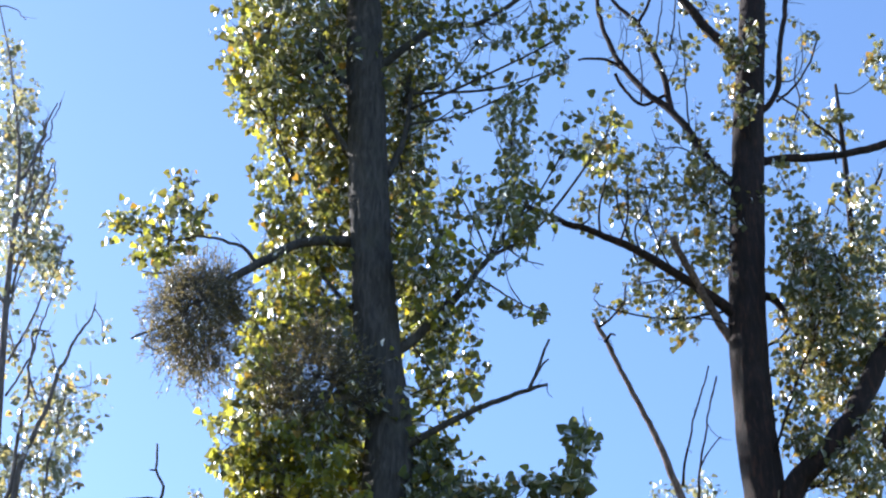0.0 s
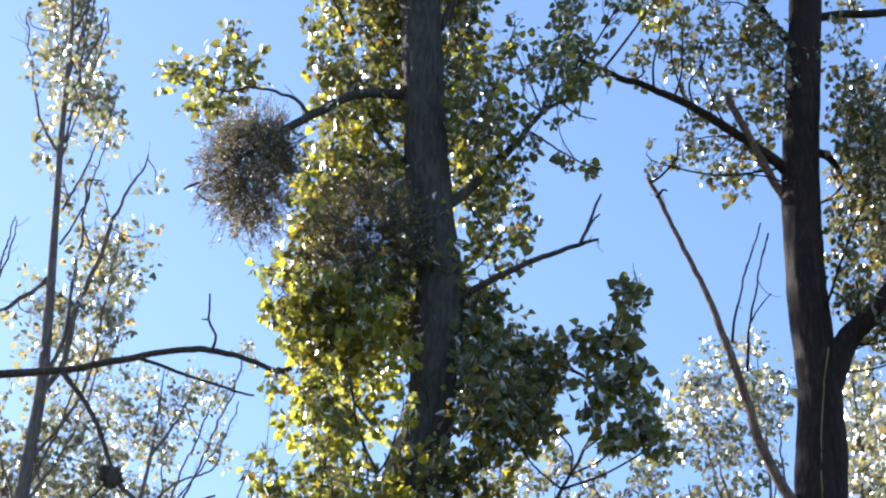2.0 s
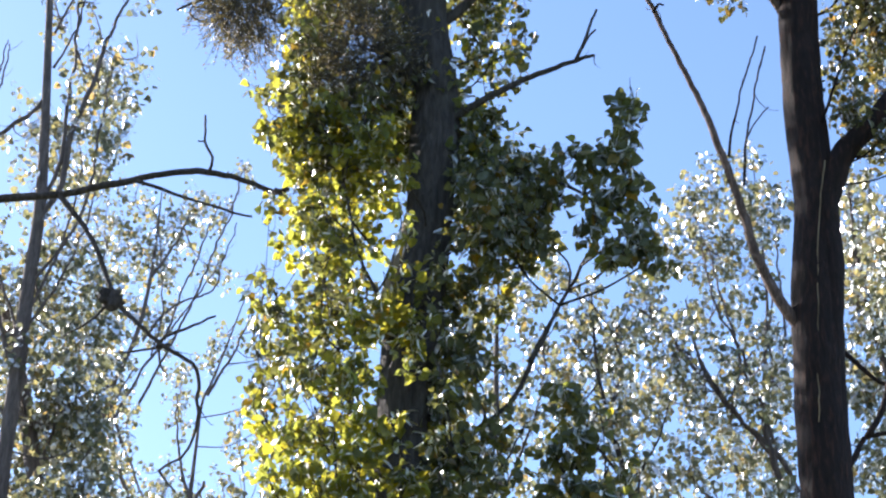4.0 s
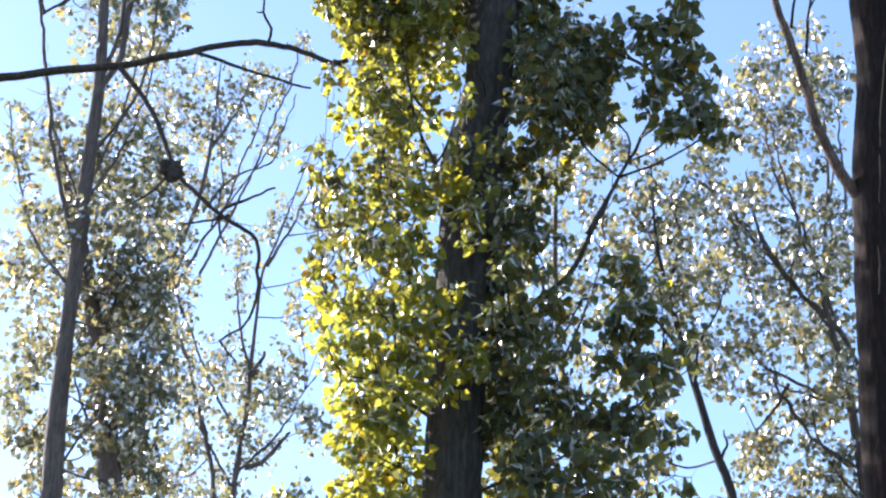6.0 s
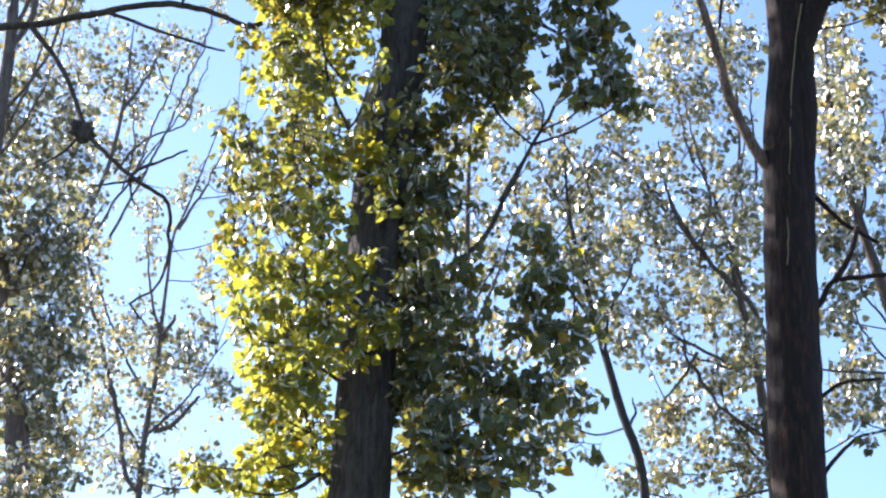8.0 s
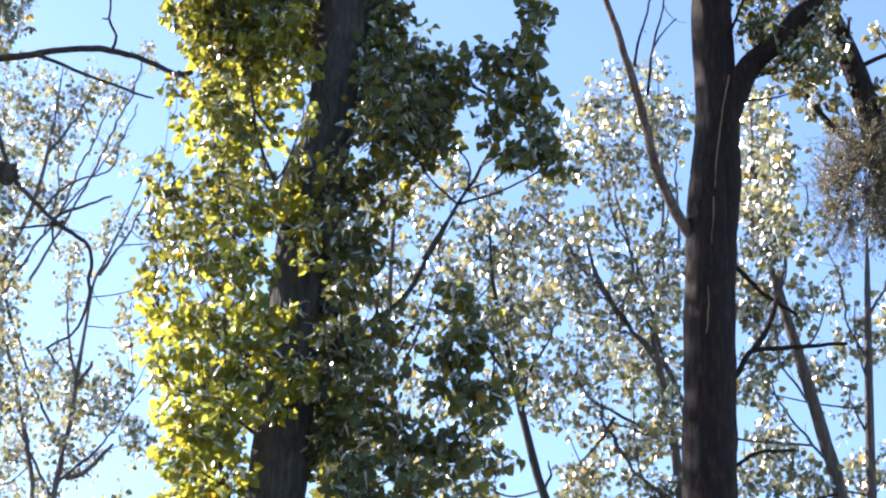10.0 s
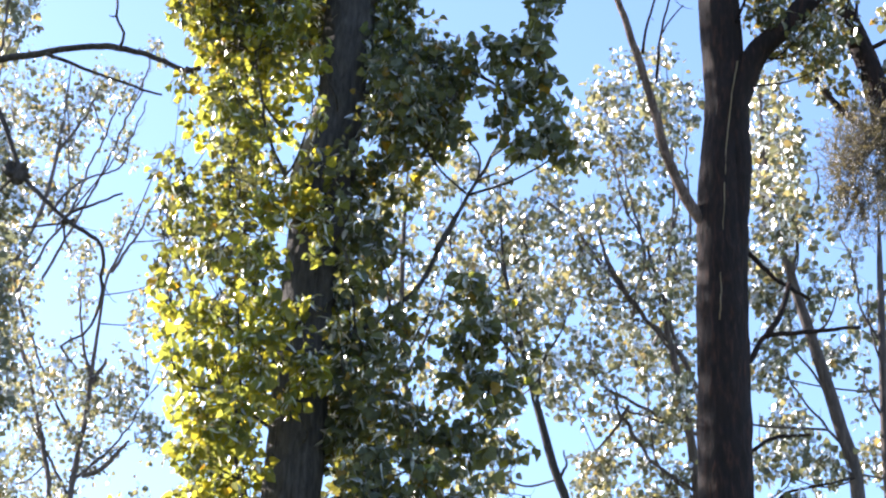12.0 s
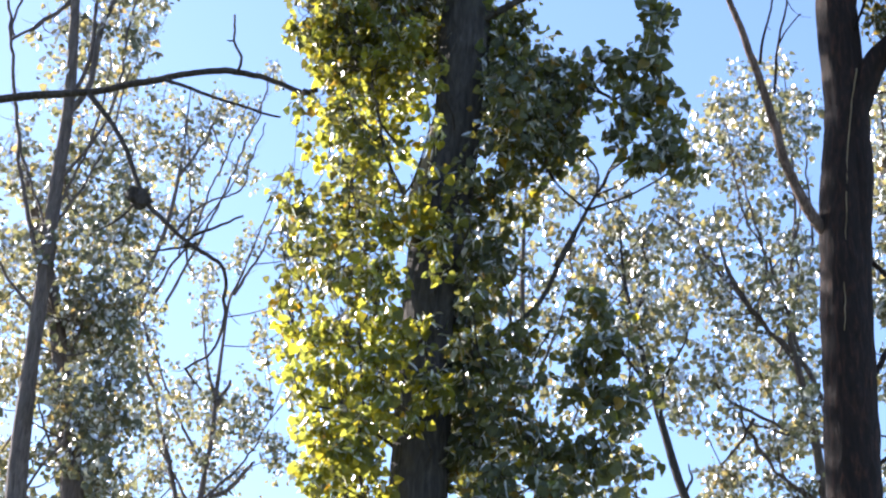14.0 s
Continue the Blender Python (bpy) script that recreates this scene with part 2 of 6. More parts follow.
class Tree:
    """A tree that grows part by part: trunk, limbs, then sprays of leafy twigs."""

    def __init__(self, name, label, x, y, bark, leaf, leaf_size, fine):
        self.origin = np.array([x, y, 0.0])
        self.ob = tagged(new(name), label=label, category="tree", group="poplar trees")
        self.ob.location = (x, y, 0)
        self.y, self.bark, self.leaf, self.leaf_size, self.fine = y, bark, leaf, leaf_size, fine
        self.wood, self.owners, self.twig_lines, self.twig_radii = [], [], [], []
        self.places, self.axes, self.normals, self.sizes, self.lit_tone = [], [], [], [], []
        self.branch, self.lit_leaf = self.ob, None

    def trunk(self, *points, sides=44, furrow=0.16):
        """points: (x, z, radius) from the ground up."""
        line = spline([(x, self.y, z, r) for x, z, r in points], 0.045 if self.fine else 0.15)
        verts, faces = tube(line - np.array([*self.origin, 0]), sides if self.fine else 14, 0.05, furrow if self.fine else 0.06)
        part("trunk", mesh_of("trunk", verts, faces, self.bark), self.ob)
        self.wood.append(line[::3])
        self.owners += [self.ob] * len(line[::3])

    def limb(self, *points, name="branch", label="", bear=True, bark=None):
        """points: (x, depth from the trunk, z, radius) from the root outwards."""
        line = spline([(x, self.y + dy, z, r) for x, dy, z, r in points], 0.05)
        wob = np.array([noise.noise_vector(Vector(p[:3]) * 4.0) for p in line])
        fine_wob = np.array([noise.noise_vector(Vector(p[:3]) * 11.0) for p in line])
        line[:, :3] += (wob * (0.022 if self.fine else 0.055) + fine_wob * (0.012 if self.fine else 0.018)) * np.linspace(0, 1, len(line))[:, None] ** 0.5
        verts, faces = tube(line - np.array([*self.origin, 0]), 10 if self.fine else 6, 0.14)
        made = part(name, mesh_of(name, verts, faces, bark or self.bark), self.branch if name == "twig" else self.ob, label)
        if name == "branch":
            self.branch = made
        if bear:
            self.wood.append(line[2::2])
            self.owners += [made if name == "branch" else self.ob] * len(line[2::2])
        self.spurs(line, 5.0 if bear else 2.2)

    def spurs(self, line, per_metre):
        """Short bare twigs along a limb, turning upwards."""
        length = np.linalg.norm(np.diff(line[:, :3], axis=0), axis=1).sum()
        n = int(length * per_metre)
        if n == 0:
            return
        i = rng.integers(len(line) // 4, len(line), n)
        start = line[i, :3]
        way = unit(np.gradient(line[:, :3], axis=0))[i]
        out = unit(rng.normal(size=(n, 3)) * 0.8 + way * 0.8 + np.array([0, 0, 0.35]))
        long = rng.uniform(0.05, 0.42, (n, 1)) ** 1.3
        s = np.linspace(0, 1, 5)[None, :, None]
        bow = rng.normal(0, 0.15, (n, 1, 3)) * long[:, None] + np.array([0, 0, -0.25]) * long[:, None]
        self.twig_lines.append(start[:, None] + out[:, None] * long[:, None] * s + bow * s * (1 - s) * 2)
        thick = np.minimum(0.0055, line[i, 3] * 0.6)[:, None]
        self.twig_radii.append(thick * np.linspace(1, 0.4, 5)[None])

    def knot(self, x, dy, z, r):
        bm = bmesh.new()
        bmesh.ops.create_icosphere(bm, subdivisions=3, radius=1.0)
        for v in bm.verts:
            k = 1 + 0.75 * noise.noise(v.co * 1.7 + Vector((x, z, 0)))
            v.co = Vector((v.co.x * r * 1.15, v.co.y * r * 0.8, v.co.z * r)) * k + Vector((x - self.origin[0], dy, z))
        me = bpy.data.meshes.new("knot")
        bm.to_mesh(me)
        bm.free()
        me.materials.append(self.bark)
        part("burr", me, self.ob, "dark lumpy burr where the branch forks")

    def spray(self, x, z, rx, rz, leaves, dy=0.0, size=1.0, up=0.25, deep=0.6):
        """A leafy side branch: it leaves the nearest limb and ends in a cloud of twigs round (x, z)."""
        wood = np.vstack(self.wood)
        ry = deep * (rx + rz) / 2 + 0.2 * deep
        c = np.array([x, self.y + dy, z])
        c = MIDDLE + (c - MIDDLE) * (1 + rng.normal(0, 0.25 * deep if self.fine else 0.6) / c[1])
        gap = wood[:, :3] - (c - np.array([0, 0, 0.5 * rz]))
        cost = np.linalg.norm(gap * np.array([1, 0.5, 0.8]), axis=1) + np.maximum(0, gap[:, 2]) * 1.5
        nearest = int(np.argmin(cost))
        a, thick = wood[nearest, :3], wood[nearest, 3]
        far = np.linalg.norm(c - a)
        mid = a * 0.5 + c * 0.5 + np.array([rng.normal(0, 0.06), rng.normal(0, 0.08), -0.1 * far + rng.normal(0, 0.03)])
        tip = c + np.array([rng.normal(0, 0.2) * rx, 0, 0.6 * rz])
        r0 = min(0.006 + 0.006 * min(far, 2.0), 0.9 * thick)
        line = spline([(*a, r0), (*mid, r0 * 0.8), (*c, r0 * 0.55), (*tip, 0.0025)], 0.07)
        verts, faces = tube(line - np.array([*self.origin, 0]), 6 if self.fine else 4, 0.1)
        part("side_branch", mesh_of("side_branch", verts, faces, self.bark), self.owners[nearest])
        leaves = int(leaves)
        per = 8
        n = max(3, leaves // per)
        root = line[rng.integers(int(len(line) * 0.35), len(line), n), :3]
        d = unit(rng.normal(size=(n, 3))) * (rng.uniform(0.15, 1, (n, 1)) ** 0.45)
        end = c + d * np.array([rx, ry, rz])
        reach = np.linalg.norm(end - root, axis=1, keepdims=True)
        root = np.where(reach > 0.6 * (rx + rz), c + (root - c) * 0.4, root)
        s = np.linspace(0, 1, 5)[None, :, None]
        bow = rng.normal(0, 0.12, (n, 1, 3)) * reach[:, None] + np.array([0, 0, -up]) * reach[:, None] * 0.5
        path = root[:, None] * (1 - s) + end[:, None] * s + bow * s * (1 - s) * 2
        self.twig_lines.append(path)
        self.twig_radii.append(np.repeat(np.linspace(0.0042, 0.0016, 5)[None], n, axis=0) * (1.0 if self.fine else 0.7))
        k = rng.uniform(0.5, 1.06, (n, per, 1))
        at = root[:, None] * (1 - k) + end[:, None] * k + bow * k * (1 - k) * 2
        size_m = self.leaf_size * size
        hang = unit(rng.normal(size=(n, per, 3)) * np.array([1, 1, 0.6]) + np.array([0, 0, -0.25]))
        at = at + hang * size_m * rng.uniform(0.35, 0.9, (n, per, 1))
        axis = hang * np.array([0.9, 0.9, 0.9]) + np.array([0, 0, -0.55]) + rng.normal(0, 0.25, (n, per, 3))
        normal = rng.normal(size=(n, per, 3)) * np.array([1, 1, 0.75]) + LIGHTWARD * rng.choice([-1.0, 1.0], (n, per, 1))
        self.places.append(at.reshape(-1, 3))
        self.axes.append(axis.reshape(-1, 3))
        self.normals.append(normal.reshape(-1, 3))
        self.sizes.append((size_m * np.clip(rng.normal(1, 0.22, n * per), 0.45, 1.5)))
        # share of leaves painted in the sunlit tone, by place in the crown
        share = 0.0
        if self.lit_leaf is not None:
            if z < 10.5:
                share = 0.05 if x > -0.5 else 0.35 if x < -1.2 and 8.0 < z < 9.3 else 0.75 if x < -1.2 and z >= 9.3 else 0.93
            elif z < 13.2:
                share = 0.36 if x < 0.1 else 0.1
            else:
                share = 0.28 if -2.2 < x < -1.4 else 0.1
        self.lit_tone.append(hue_rng.random(n * per) < share)

    def leaf_out(self, single=None, low=0.0, high=0.0, left=0.0, right=0.0, count=0):
        """Makes the twigs and leaves; of one stretch of the crown the leaves nearest to the meadow's middle are parts of their own."""
        lines, radii = np.vstack(self.twig_lines), np.vstack(self.twig_radii)
        verts, faces = thin_tubes(lines - self.origin, radii)
        part("twig_mass", mesh_of("twig_mass", verts, faces, self.bark), self.ob, "thin leafy twigs", "stuff")
        p, turns, size = np.vstack(self.places), leaf_turns(np.vstack(self.axes), np.vstack(self.normals)), np.concatenate(self.sizes)
        keep = np.ones(len(p), bool)
        if count:
            inside = np.flatnonzero((p[:, 2] > low) & (p[:, 2] < high) & (p[:, 0] > left) & (p[:, 0] < right))
            chosen = inside[np.argsort(p[inside, 1])][:count]
            keep[chosen] = False
            me = mesh_of("leaf", LEAF, LEAF_FACES, single, smooth=False)
            for i in chosen:
                ob = part("leaf", me, self.ob)
                m = Matrix(turns[i].tolist()).to_4x4()
                ob.matrix_basis = Matrix.Translation(p[i] - self.origin) @ m @ Matrix.Scale(size[i], 4)
        shape, shape_faces = (LEAF, LEAF_FACES) if self.fine else (SMALL, SMALL_FACES)
        lit_tone = np.concatenate(self.lit_tone)
        for chosen, leaf, label in ((keep & ~lit_tone, self.leaf, ""), (keep & lit_tone, self.lit_leaf, "yellow-green leaves with sunlight put into their colour")):
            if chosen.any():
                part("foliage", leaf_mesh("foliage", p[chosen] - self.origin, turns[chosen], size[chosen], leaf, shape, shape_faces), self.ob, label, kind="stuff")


def mistletoe(label, x, y, z, rx, rz, root, tips, bark, leaf):
    """A ball of forking stems with small narrow leaves, rooted on a limb."""
    centre, radius = np.array([x, y, z]), np.array([rx, 0.5 * (rx + rz), rz])
    ob = tagged(new("mistletoe"), label=label, category="mistletoe", group="mistletoe balls")
    ob.location = root
    root = np.array(root)
    heart = root * 0.45 + centre * 0.55
    n1 = 46
    d1 = unit(rng.normal(size=(n1, 3)))
    p1 = heart + d1 * radius * 0.42
    p2 = np.repeat(p1, 3, axis=0)
    d2 = unit(np.repeat(d1, 3, axis=0) + rng.normal(0, 0.42, (n1 * 3, 3)))
    e2 = centre + d2 * radius * rng.uniform(0.2, 0.8, (len(d2), 1))
    p3 = np.repeat(e2, tips, axis=0)
    d3 = unit(np.repeat(d2, tips, axis=0) + rng.normal(0, 0.33, (len(p3), 3)))
    rad3 = rng.uniform(0.3, 1.12, (len(d3), 1)) ** 0.7
    e3 = centre + d3 * radius * rad3
    s = np.linspace(0, 1, 4)[None, :, None]

    def runs(a, b, r0, r1):
        bow = rng.normal(0, 0.07, (len(a), 1, 3)) * np.linalg.norm(b - a, axis=1)[:, None, None]
        return thin_tubes(a[:, None] * (1 - s) + b[:, None] * s + bow * s * (1 - s) * 3 - root, np.repeat(np.linspace(r0, r1, 4)[None], len(a), axis=0))

    sets = [runs(np.repeat(root[None], n1, axis=0), p1, 0.011, 0.007), runs(p2, e2, 0.006, 0.004), runs(p3, e3, 0.0036, 0.002)]
    verts, faces, k = [], [], 0
    for v, f in sets:
        verts.append(v)
        faces.append(f + k)
        k += len(v)
    part("stem_mass", mesh_of("stem_mass", np.vstack(verts), np.vstack(faces), bark), ob, "forking brown stems", "stuff")
    per = 13
    q = rng.uniform(0.1, 1.03, (len(p3), per, 1))
    at = (p3[:, None] * (1 - q) + e3[:, None] * q + rng.normal(0, 0.012, (len(p3), per, 3))).reshape(-1, 3)
    axis = (np.repeat(d3, per, axis=0) + rng.normal(0, 0.75, (len(at), 3)))
    turns = leaf_turns(axis, rng.normal(size=(len(at), 3)))
    sizes = rng.uniform(0.026, 0.050, len(at))
    part("foliage", leaf_mesh("foliage", at - root, turns, sizes, leaf, SPRIG, SMALL_FACES), ob, "narrow olive leaves", "stuff")


# ---- ground ----
bm = bmesh.new()
bmesh.ops.create_grid(bm, x_segments=60, y_segments=60, size=1500)
for v in bm.verts:
    far = v.co.length
    v.co.z = 0.0 if far < 80 else noise.noise(v.co * 0.004) * min(6.0, (far - 80) * 0.02)
me = bpy.data.meshes.new("ground")
bm.to_mesh(me)
bm.free()
me.materials.append(MEADOW)
tagged(new("ground", me), label="rough grassy meadow with dry patches under the poplars", category="ground", kind="structure")

# ---- the large poplar ----
poplar = Tree("poplar_tree", "tall dark-trunked poplar with backlit yellow-green leaves and mistletoe", -0.85, 14.0, BARK_MAIN, LEAF_MAIN, 0.070, True)
poplar.lit_leaf = LEAF_LIT
poplar.trunk((-0.85, -0.10, 0.340), (-0.83, 0.35, 0.280), (-0.78, 1.80, 0.250), (-0.75, 3.30, 0.240), (-0.72, 4.80, 0.235), (-0.70, 6.33, 0.227), (-0.68, 7.04, 0.218), (-0.67, 7.74, 0.222), (-0.63, 8.41, 0.226), (-0.57, 9.16, 0.226), (-0.49, 9.84, 0.195), (-0.45, 10.66, 0.214), (-0.45, 11.08, 0.198), (-0.56, 11.82, 0.203), (-0.65, 13.08, 0.187), (-0.72, 14.47, 0.186), (-0.78, 15.84, 0.178), (-0.79, 16.71, 0.120), (-0.76, 18.41, 0.075), (-0.74, 20.41, 0.020))
poplar.limb((-0.73, 0.10, 13.09, 0.055), (-0.87, 0.00, 13.03, 0.050), (-1.13, -0.16, 12.91, 0.046), (-1.34, -0.30, 12.73, 0.043), (-1.54, -0.44, 12.46, 0.039), (-1.74, -0.52, 12.24, 0.036), (-1.91, -0.60, 12.06, 0.033))
poplar.limb((-1.91, -0.60, 12.06, 0.019), (-2.16, -0.57, 11.84, 0.016), (-2.33, -0.55, 11.66, 0.013), (-2.47, -0.53, 11.61, 0.011), (-2.61, -0.50, 11.57, 0.009), name="twig", bear=False)
poplar.limb((-2.47, -0.52, 11.60, 0.009), (-2.50, -0.51, 11.53, 0.008), (-2.42, -0.51, 11.45, 0.007), (-2.35, -0.50, 11.44, 0.006), name="twig", bear=False)
poplar.limb((-2.40, -0.25, 12.49, 0.010), (-2.51, -0.28, 12.44, 0.008), (-2.64, -0.30, 12.46, 0.006), name="twig", bear=False)
poplar.limb((0.29, 0.10, 12.71, 0.011), (0.51, 0.07, 12.52, 0.009), (0.71, 0.03, 12.34, 0.007), (0.85, 0.00, 12.24, 0.006))
poplar.limb((0.50, 0.10, 13.10, 0.009), (0.70, 0.05, 12.89, 0.007), (0.90, 0.00, 12.76, 0.005), name="twig", bear=False)
poplar.limb((-1.61, -0.42, 12.43, 0.019), (-1.75, -0.41, 12.64, 0.016), (-1.88, -0.41, 12.69, 0.014), (-2.00, -0.41, 12.74, 0.012), (-2.21, -0.40, 12.77, 0.010))
poplar.limb((-0.39, -0.05, 10.74, 0.042), (-0.27, -0.11, 10.78, 0.034), (0.08, -0.17, 10.97, 0.028), (0.41, -0.23, 11.11, 0.022), (0.72, -0.29, 11.20, 0.017), (0.89, -0.35, 11.19, 0.012), label="bare dead branch", bear=False)
poplar.limb((0.72, -0.33, 11.17, 0.016), (0.79, -0.34, 11.36, 0.014), (0.85, -0.35, 11.53, 0.012), (0.92, -0.36, 11.69, 0.010), name="twig", bear=False)
poplar.limb((0.77, -0.34, 11.28, 0.012), (0.82, -0.35, 11.39, 0.009), (0.89, -0.36, 11.47, 0.008), name="twig", bear=False)
poplar.limb((-0.43, 0.05, 11.82, 0.058), (-0.24, 0.06, 12.00, 0.047), (0.03, 0.08, 12.34, 0.039), (0.24, 0.09, 12.63, 0.032), (0.42, 0.10, 12.93, 0.025))
poplar.limb((-0.52, 0.05, 13.87, 0.042), (-0.40, 0.08, 14.22, 0.033), (-0.34, 0.12, 14.62, 0.027), (-0.30, 0.15, 15.06, 0.022))
poplar.limb((-0.62, 0.00, 15.22, 0.044), (-0.19, -0.05, 15.62, 0.037), (0.09, -0.10, 15.70, 0.031), (0.37, -0.15, 15.69, 0.027), (0.82, -0.20, 16.04, 0.022))
poplar.limb((-0.78, 0.00, 14.76, 0.037), (-1.24, 0.07, 15.51, 0.029), (-1.61, 0.13, 16.14, 0.023), (-1.83, 0.20, 16.87, 0.017))
poplar.limb((-0.75, 0.00, 13.90, 0.031), (-1.03, -0.04, 14.36, 0.026), (-1.32, -0.07, 14.92, 0.021), (-1.55, -0.11, 15.18, 0.017), (-2.17, -0.15, 15.47, 0.014))
poplar.limb((-0.71, 0.00, 12.18, 0.024), (-1.03, 0.07, 12.62, 0.021), (-1.31, 0.15, 13.21, 0.018), (-1.45, 0.22, 13.88, 0.016), (-1.41, 0.30, 14.09, 0.013))
poplar.limb((-0.69, 0.00, 11.34, 0.038), (-1.08, 0.10, 11.41, 0.030), (-1.48, 0.20, 11.54, 0.025), (-1.75, 0.30, 11.79, 0.020))
poplar.limb((-0.55, 0.00, 7.64, 0.026), (-0.12, -0.04, 7.91, 0.023), (0.18, -0.09, 8.17, 0.020), (0.34, -0.13, 8.50, 0.018), (0.47, -0.17, 8.75, 0.016), (0.69, -0.22, 9.19, 0.014), (0.77, -0.26, 9.34, 0.012), (0.87, -0.31, 9.51, 0.010), (0.96, -0.35, 9.69, 0.008))
poplar.limb((0.31, -0.20, 8.44, 0.023), (0.42, -0.25, 8.64, 0.016), (0.51, -0.30, 8.76, 0.010), name="knob", bear=False)
poplar.limb((-0.46, 0.00, 9.78, 0.022), (-0.14, -0.12, 9.98, 0.018), (0.22, -0.25, 10.06, 0.015), (0.58, -0.38, 9.94, 0.013), (0.93, -0.50, 9.60, 0.011))
poplar.limb((0.76, -0.40, 9.82, 0.011), (0.98, -0.47, 9.99, 0.008), (1.14, -0.53, 10.31, 0.007), (1.16, -0.60, 10.48, 0.005))
# the pale colour of this ridge stands in for sun on the bark
poplar.limb((-0.79, -0.17, 8.67, 0.053), (-0.83, -0.16, 8.87, 0.051), (-0.81, -0.15, 9.04, 0.050), (-0.74, -0.14, 9.28, 0.048), (-0.68, -0.13, 9.55, 0.048), (-0.64, -0.12, 9.82, 0.046), name="burl", label="ridge of bark with sunlight put into its pale colour", bear=False, bark=BARK_SCAR_LIT)
poplar.limb((-0.71, -0.20, 8.96, 0.077), (-0.78, -0.17, 9.01, 0.063), (-0.82, -0.20, 8.96, 0.053), name="stub", label="broken branch stub", bear=False)
poplar.limb((-0.84, -0.15, 8.98, 0.016), (-1.03, -0.23, 9.38, 0.013), (-1.12, -0.32, 9.75, 0.010), (-1.18, -0.40, 10.12, 0.008))
poplar.limb((-0.85, -0.10, 7.88, 0.015), (-1.12, -0.17, 8.18, 0.012), (-1.26, -0.23, 8.53, 0.010), (-1.31, -0.30, 8.89, 0.008))
poplar.limb((-0.92, -0.15, 6.15, 0.017), (-1.07, -0.21, 6.47, 0.014), (-1.10, -0.28, 6.89, 0.012), (-1.11, -0.34, 7.31, 0.010), (-1.14, -0.40, 7.65, 0.009))
poplar.limb((-0.87, 0.00, 7.00, 0.015), (-1.23, 0.07, 7.30, 0.012), (-1.51, 0.15, 7.70, 0.010), (-1.76, 0.22, 8.16, 0.008), (-1.90, 0.30, 8.54, 0.007))
poplar.limb((-1.71, 0.20, 8.01, 0.008), (-1.80, 0.23, 8.51, 0.006), (-1.87, 0.27, 8.88, 0.005), (-1.78, 0.30, 9.21, 0.004))
poplar.limb((-0.53, 0.05, 7.02, 0.013), (-0.19, -0.07, 7.25, 0.010), (0.10, -0.18, 7.57, 0.008), (0.27, -0.30, 7.89, 0.006))
poplar.limb((-0.52, 0.00, 6.42, 0.013), (-0.10, -0.08, 6.57, 0.011), (0.31, -0.16, 6.77, 0.009), (0.69, -0.24, 7.05, 0.008), (0.86, -0.32, 7.52, 0.007), (0.82, -0.40, 7.90, 0.005))
poplar.limb((-0.43, 0.05, 6.31, 0.010), (0.02, -0.04, 6.33, 0.008), (0.48, -0.12, 6.47, 0.006), (0.76, -0.21, 6.49, 0.004), (1.04, -0.30, 6.46, 0.003))
poplar.spray(-1.75, 15.68, 0.53, 0.85, 882, size=0.92, deep=1.2)
poplar.spray(-1.61, 14.62, 0.45, 0.61, 521, size=0.92, deep=1.2)
poplar.spray(-1.23, 15.22, 0.49, 1.28, 1240, size=0.92, deep=1.2)
poplar.spray(-1.21, 16.08, 0.61, 0.58, 635, size=0.92, deep=1.2)
poplar.spray(-1.12, 13.83, 0.44, 0.66, 524, size=0.92, deep=1.2, dy=0.4)
poplar.spray(-1.66, 13.69, 0.19, 0.25, 59, size=0.92, deep=1.2)
poplar.spray(-1.57, 13.32, 0.31, 0.48, 232, size=0.92, deep=1.2)
poplar.spray(-2.35, 13.45, 0.28, 0.32, 189, size=0.92, deep=1.2)
poplar.spray(-2.74, 13.15, 0.37, 0.28, 231, size=0.92, deep=1.2)
poplar.spray(-2.47, 13.08, 0.37, 0.24, 150, size=0.92, deep=1.2)
poplar.spray(-1.08, 12.69, 0.36, 0.53, 336, size=0.92, deep=1.2, dy=0.4)
poplar.spray(-1.41, 12.31, 0.35, 0.52, 379, size=0.92, deep=1.2)
poplar.spray(-1.57, 11.70, 0.29, 0.43, 243, size=0.92, deep=1.2)
poplar.spray(-1.76, 10.88, 0.28, 0.34, 206, size=0.92, deep=1.2)
poplar.spray(-1.32, 10.60, 0.56, 0.40, 743, size=0.92, deep=1.2)
poplar.spray(-0.87, 10.88, 0.51, 0.47, 515, size=0.92, deep=1.2)
poplar.spray(-0.34, 15.34, 0.41, 1.10, 582, dy=0.4, size=0.90, deep=1.0)
poplar.spray(-0.30, 16.13, 0.61, 0.68, 453, dy=0.4, size=0.90, deep=1.0)
poplar.spray(0.36, 15.30, 0.71, 0.55, 283, dy=-0.3, size=0.90, deep=1.0)
poplar.spray(1.10, 15.31, 0.32, 0.55, 88, dy=-0.3, size=0.90, deep=1.0)
poplar.spray(0.81, 15.69, 0.39, 0.38, 81, dy=-0.3, size=0.90, deep=1.0)
poplar.spray(-0.27, 14.16, 0.28, 0.84, 252, dy=0.4, size=0.90, deep=1.0)
poplar.spray(0.64, 14.05, 0.26, 0.75, 348, dy=-0.3, size=0.90, deep=1.0)
poplar.spray(1.53, 14.09, 0.31, 0.27, 191, dy=-0.3, size=0.90, deep=1.0)
poplar.spray(1.13, 13.91, 0.31, 0.25, 93, dy=-0.3, size=0.90, deep=1.0)
poplar.spray(0.74, 13.17, 0.36, 0.47, 292, dy=-0.3, size=0.90, deep=1.0)
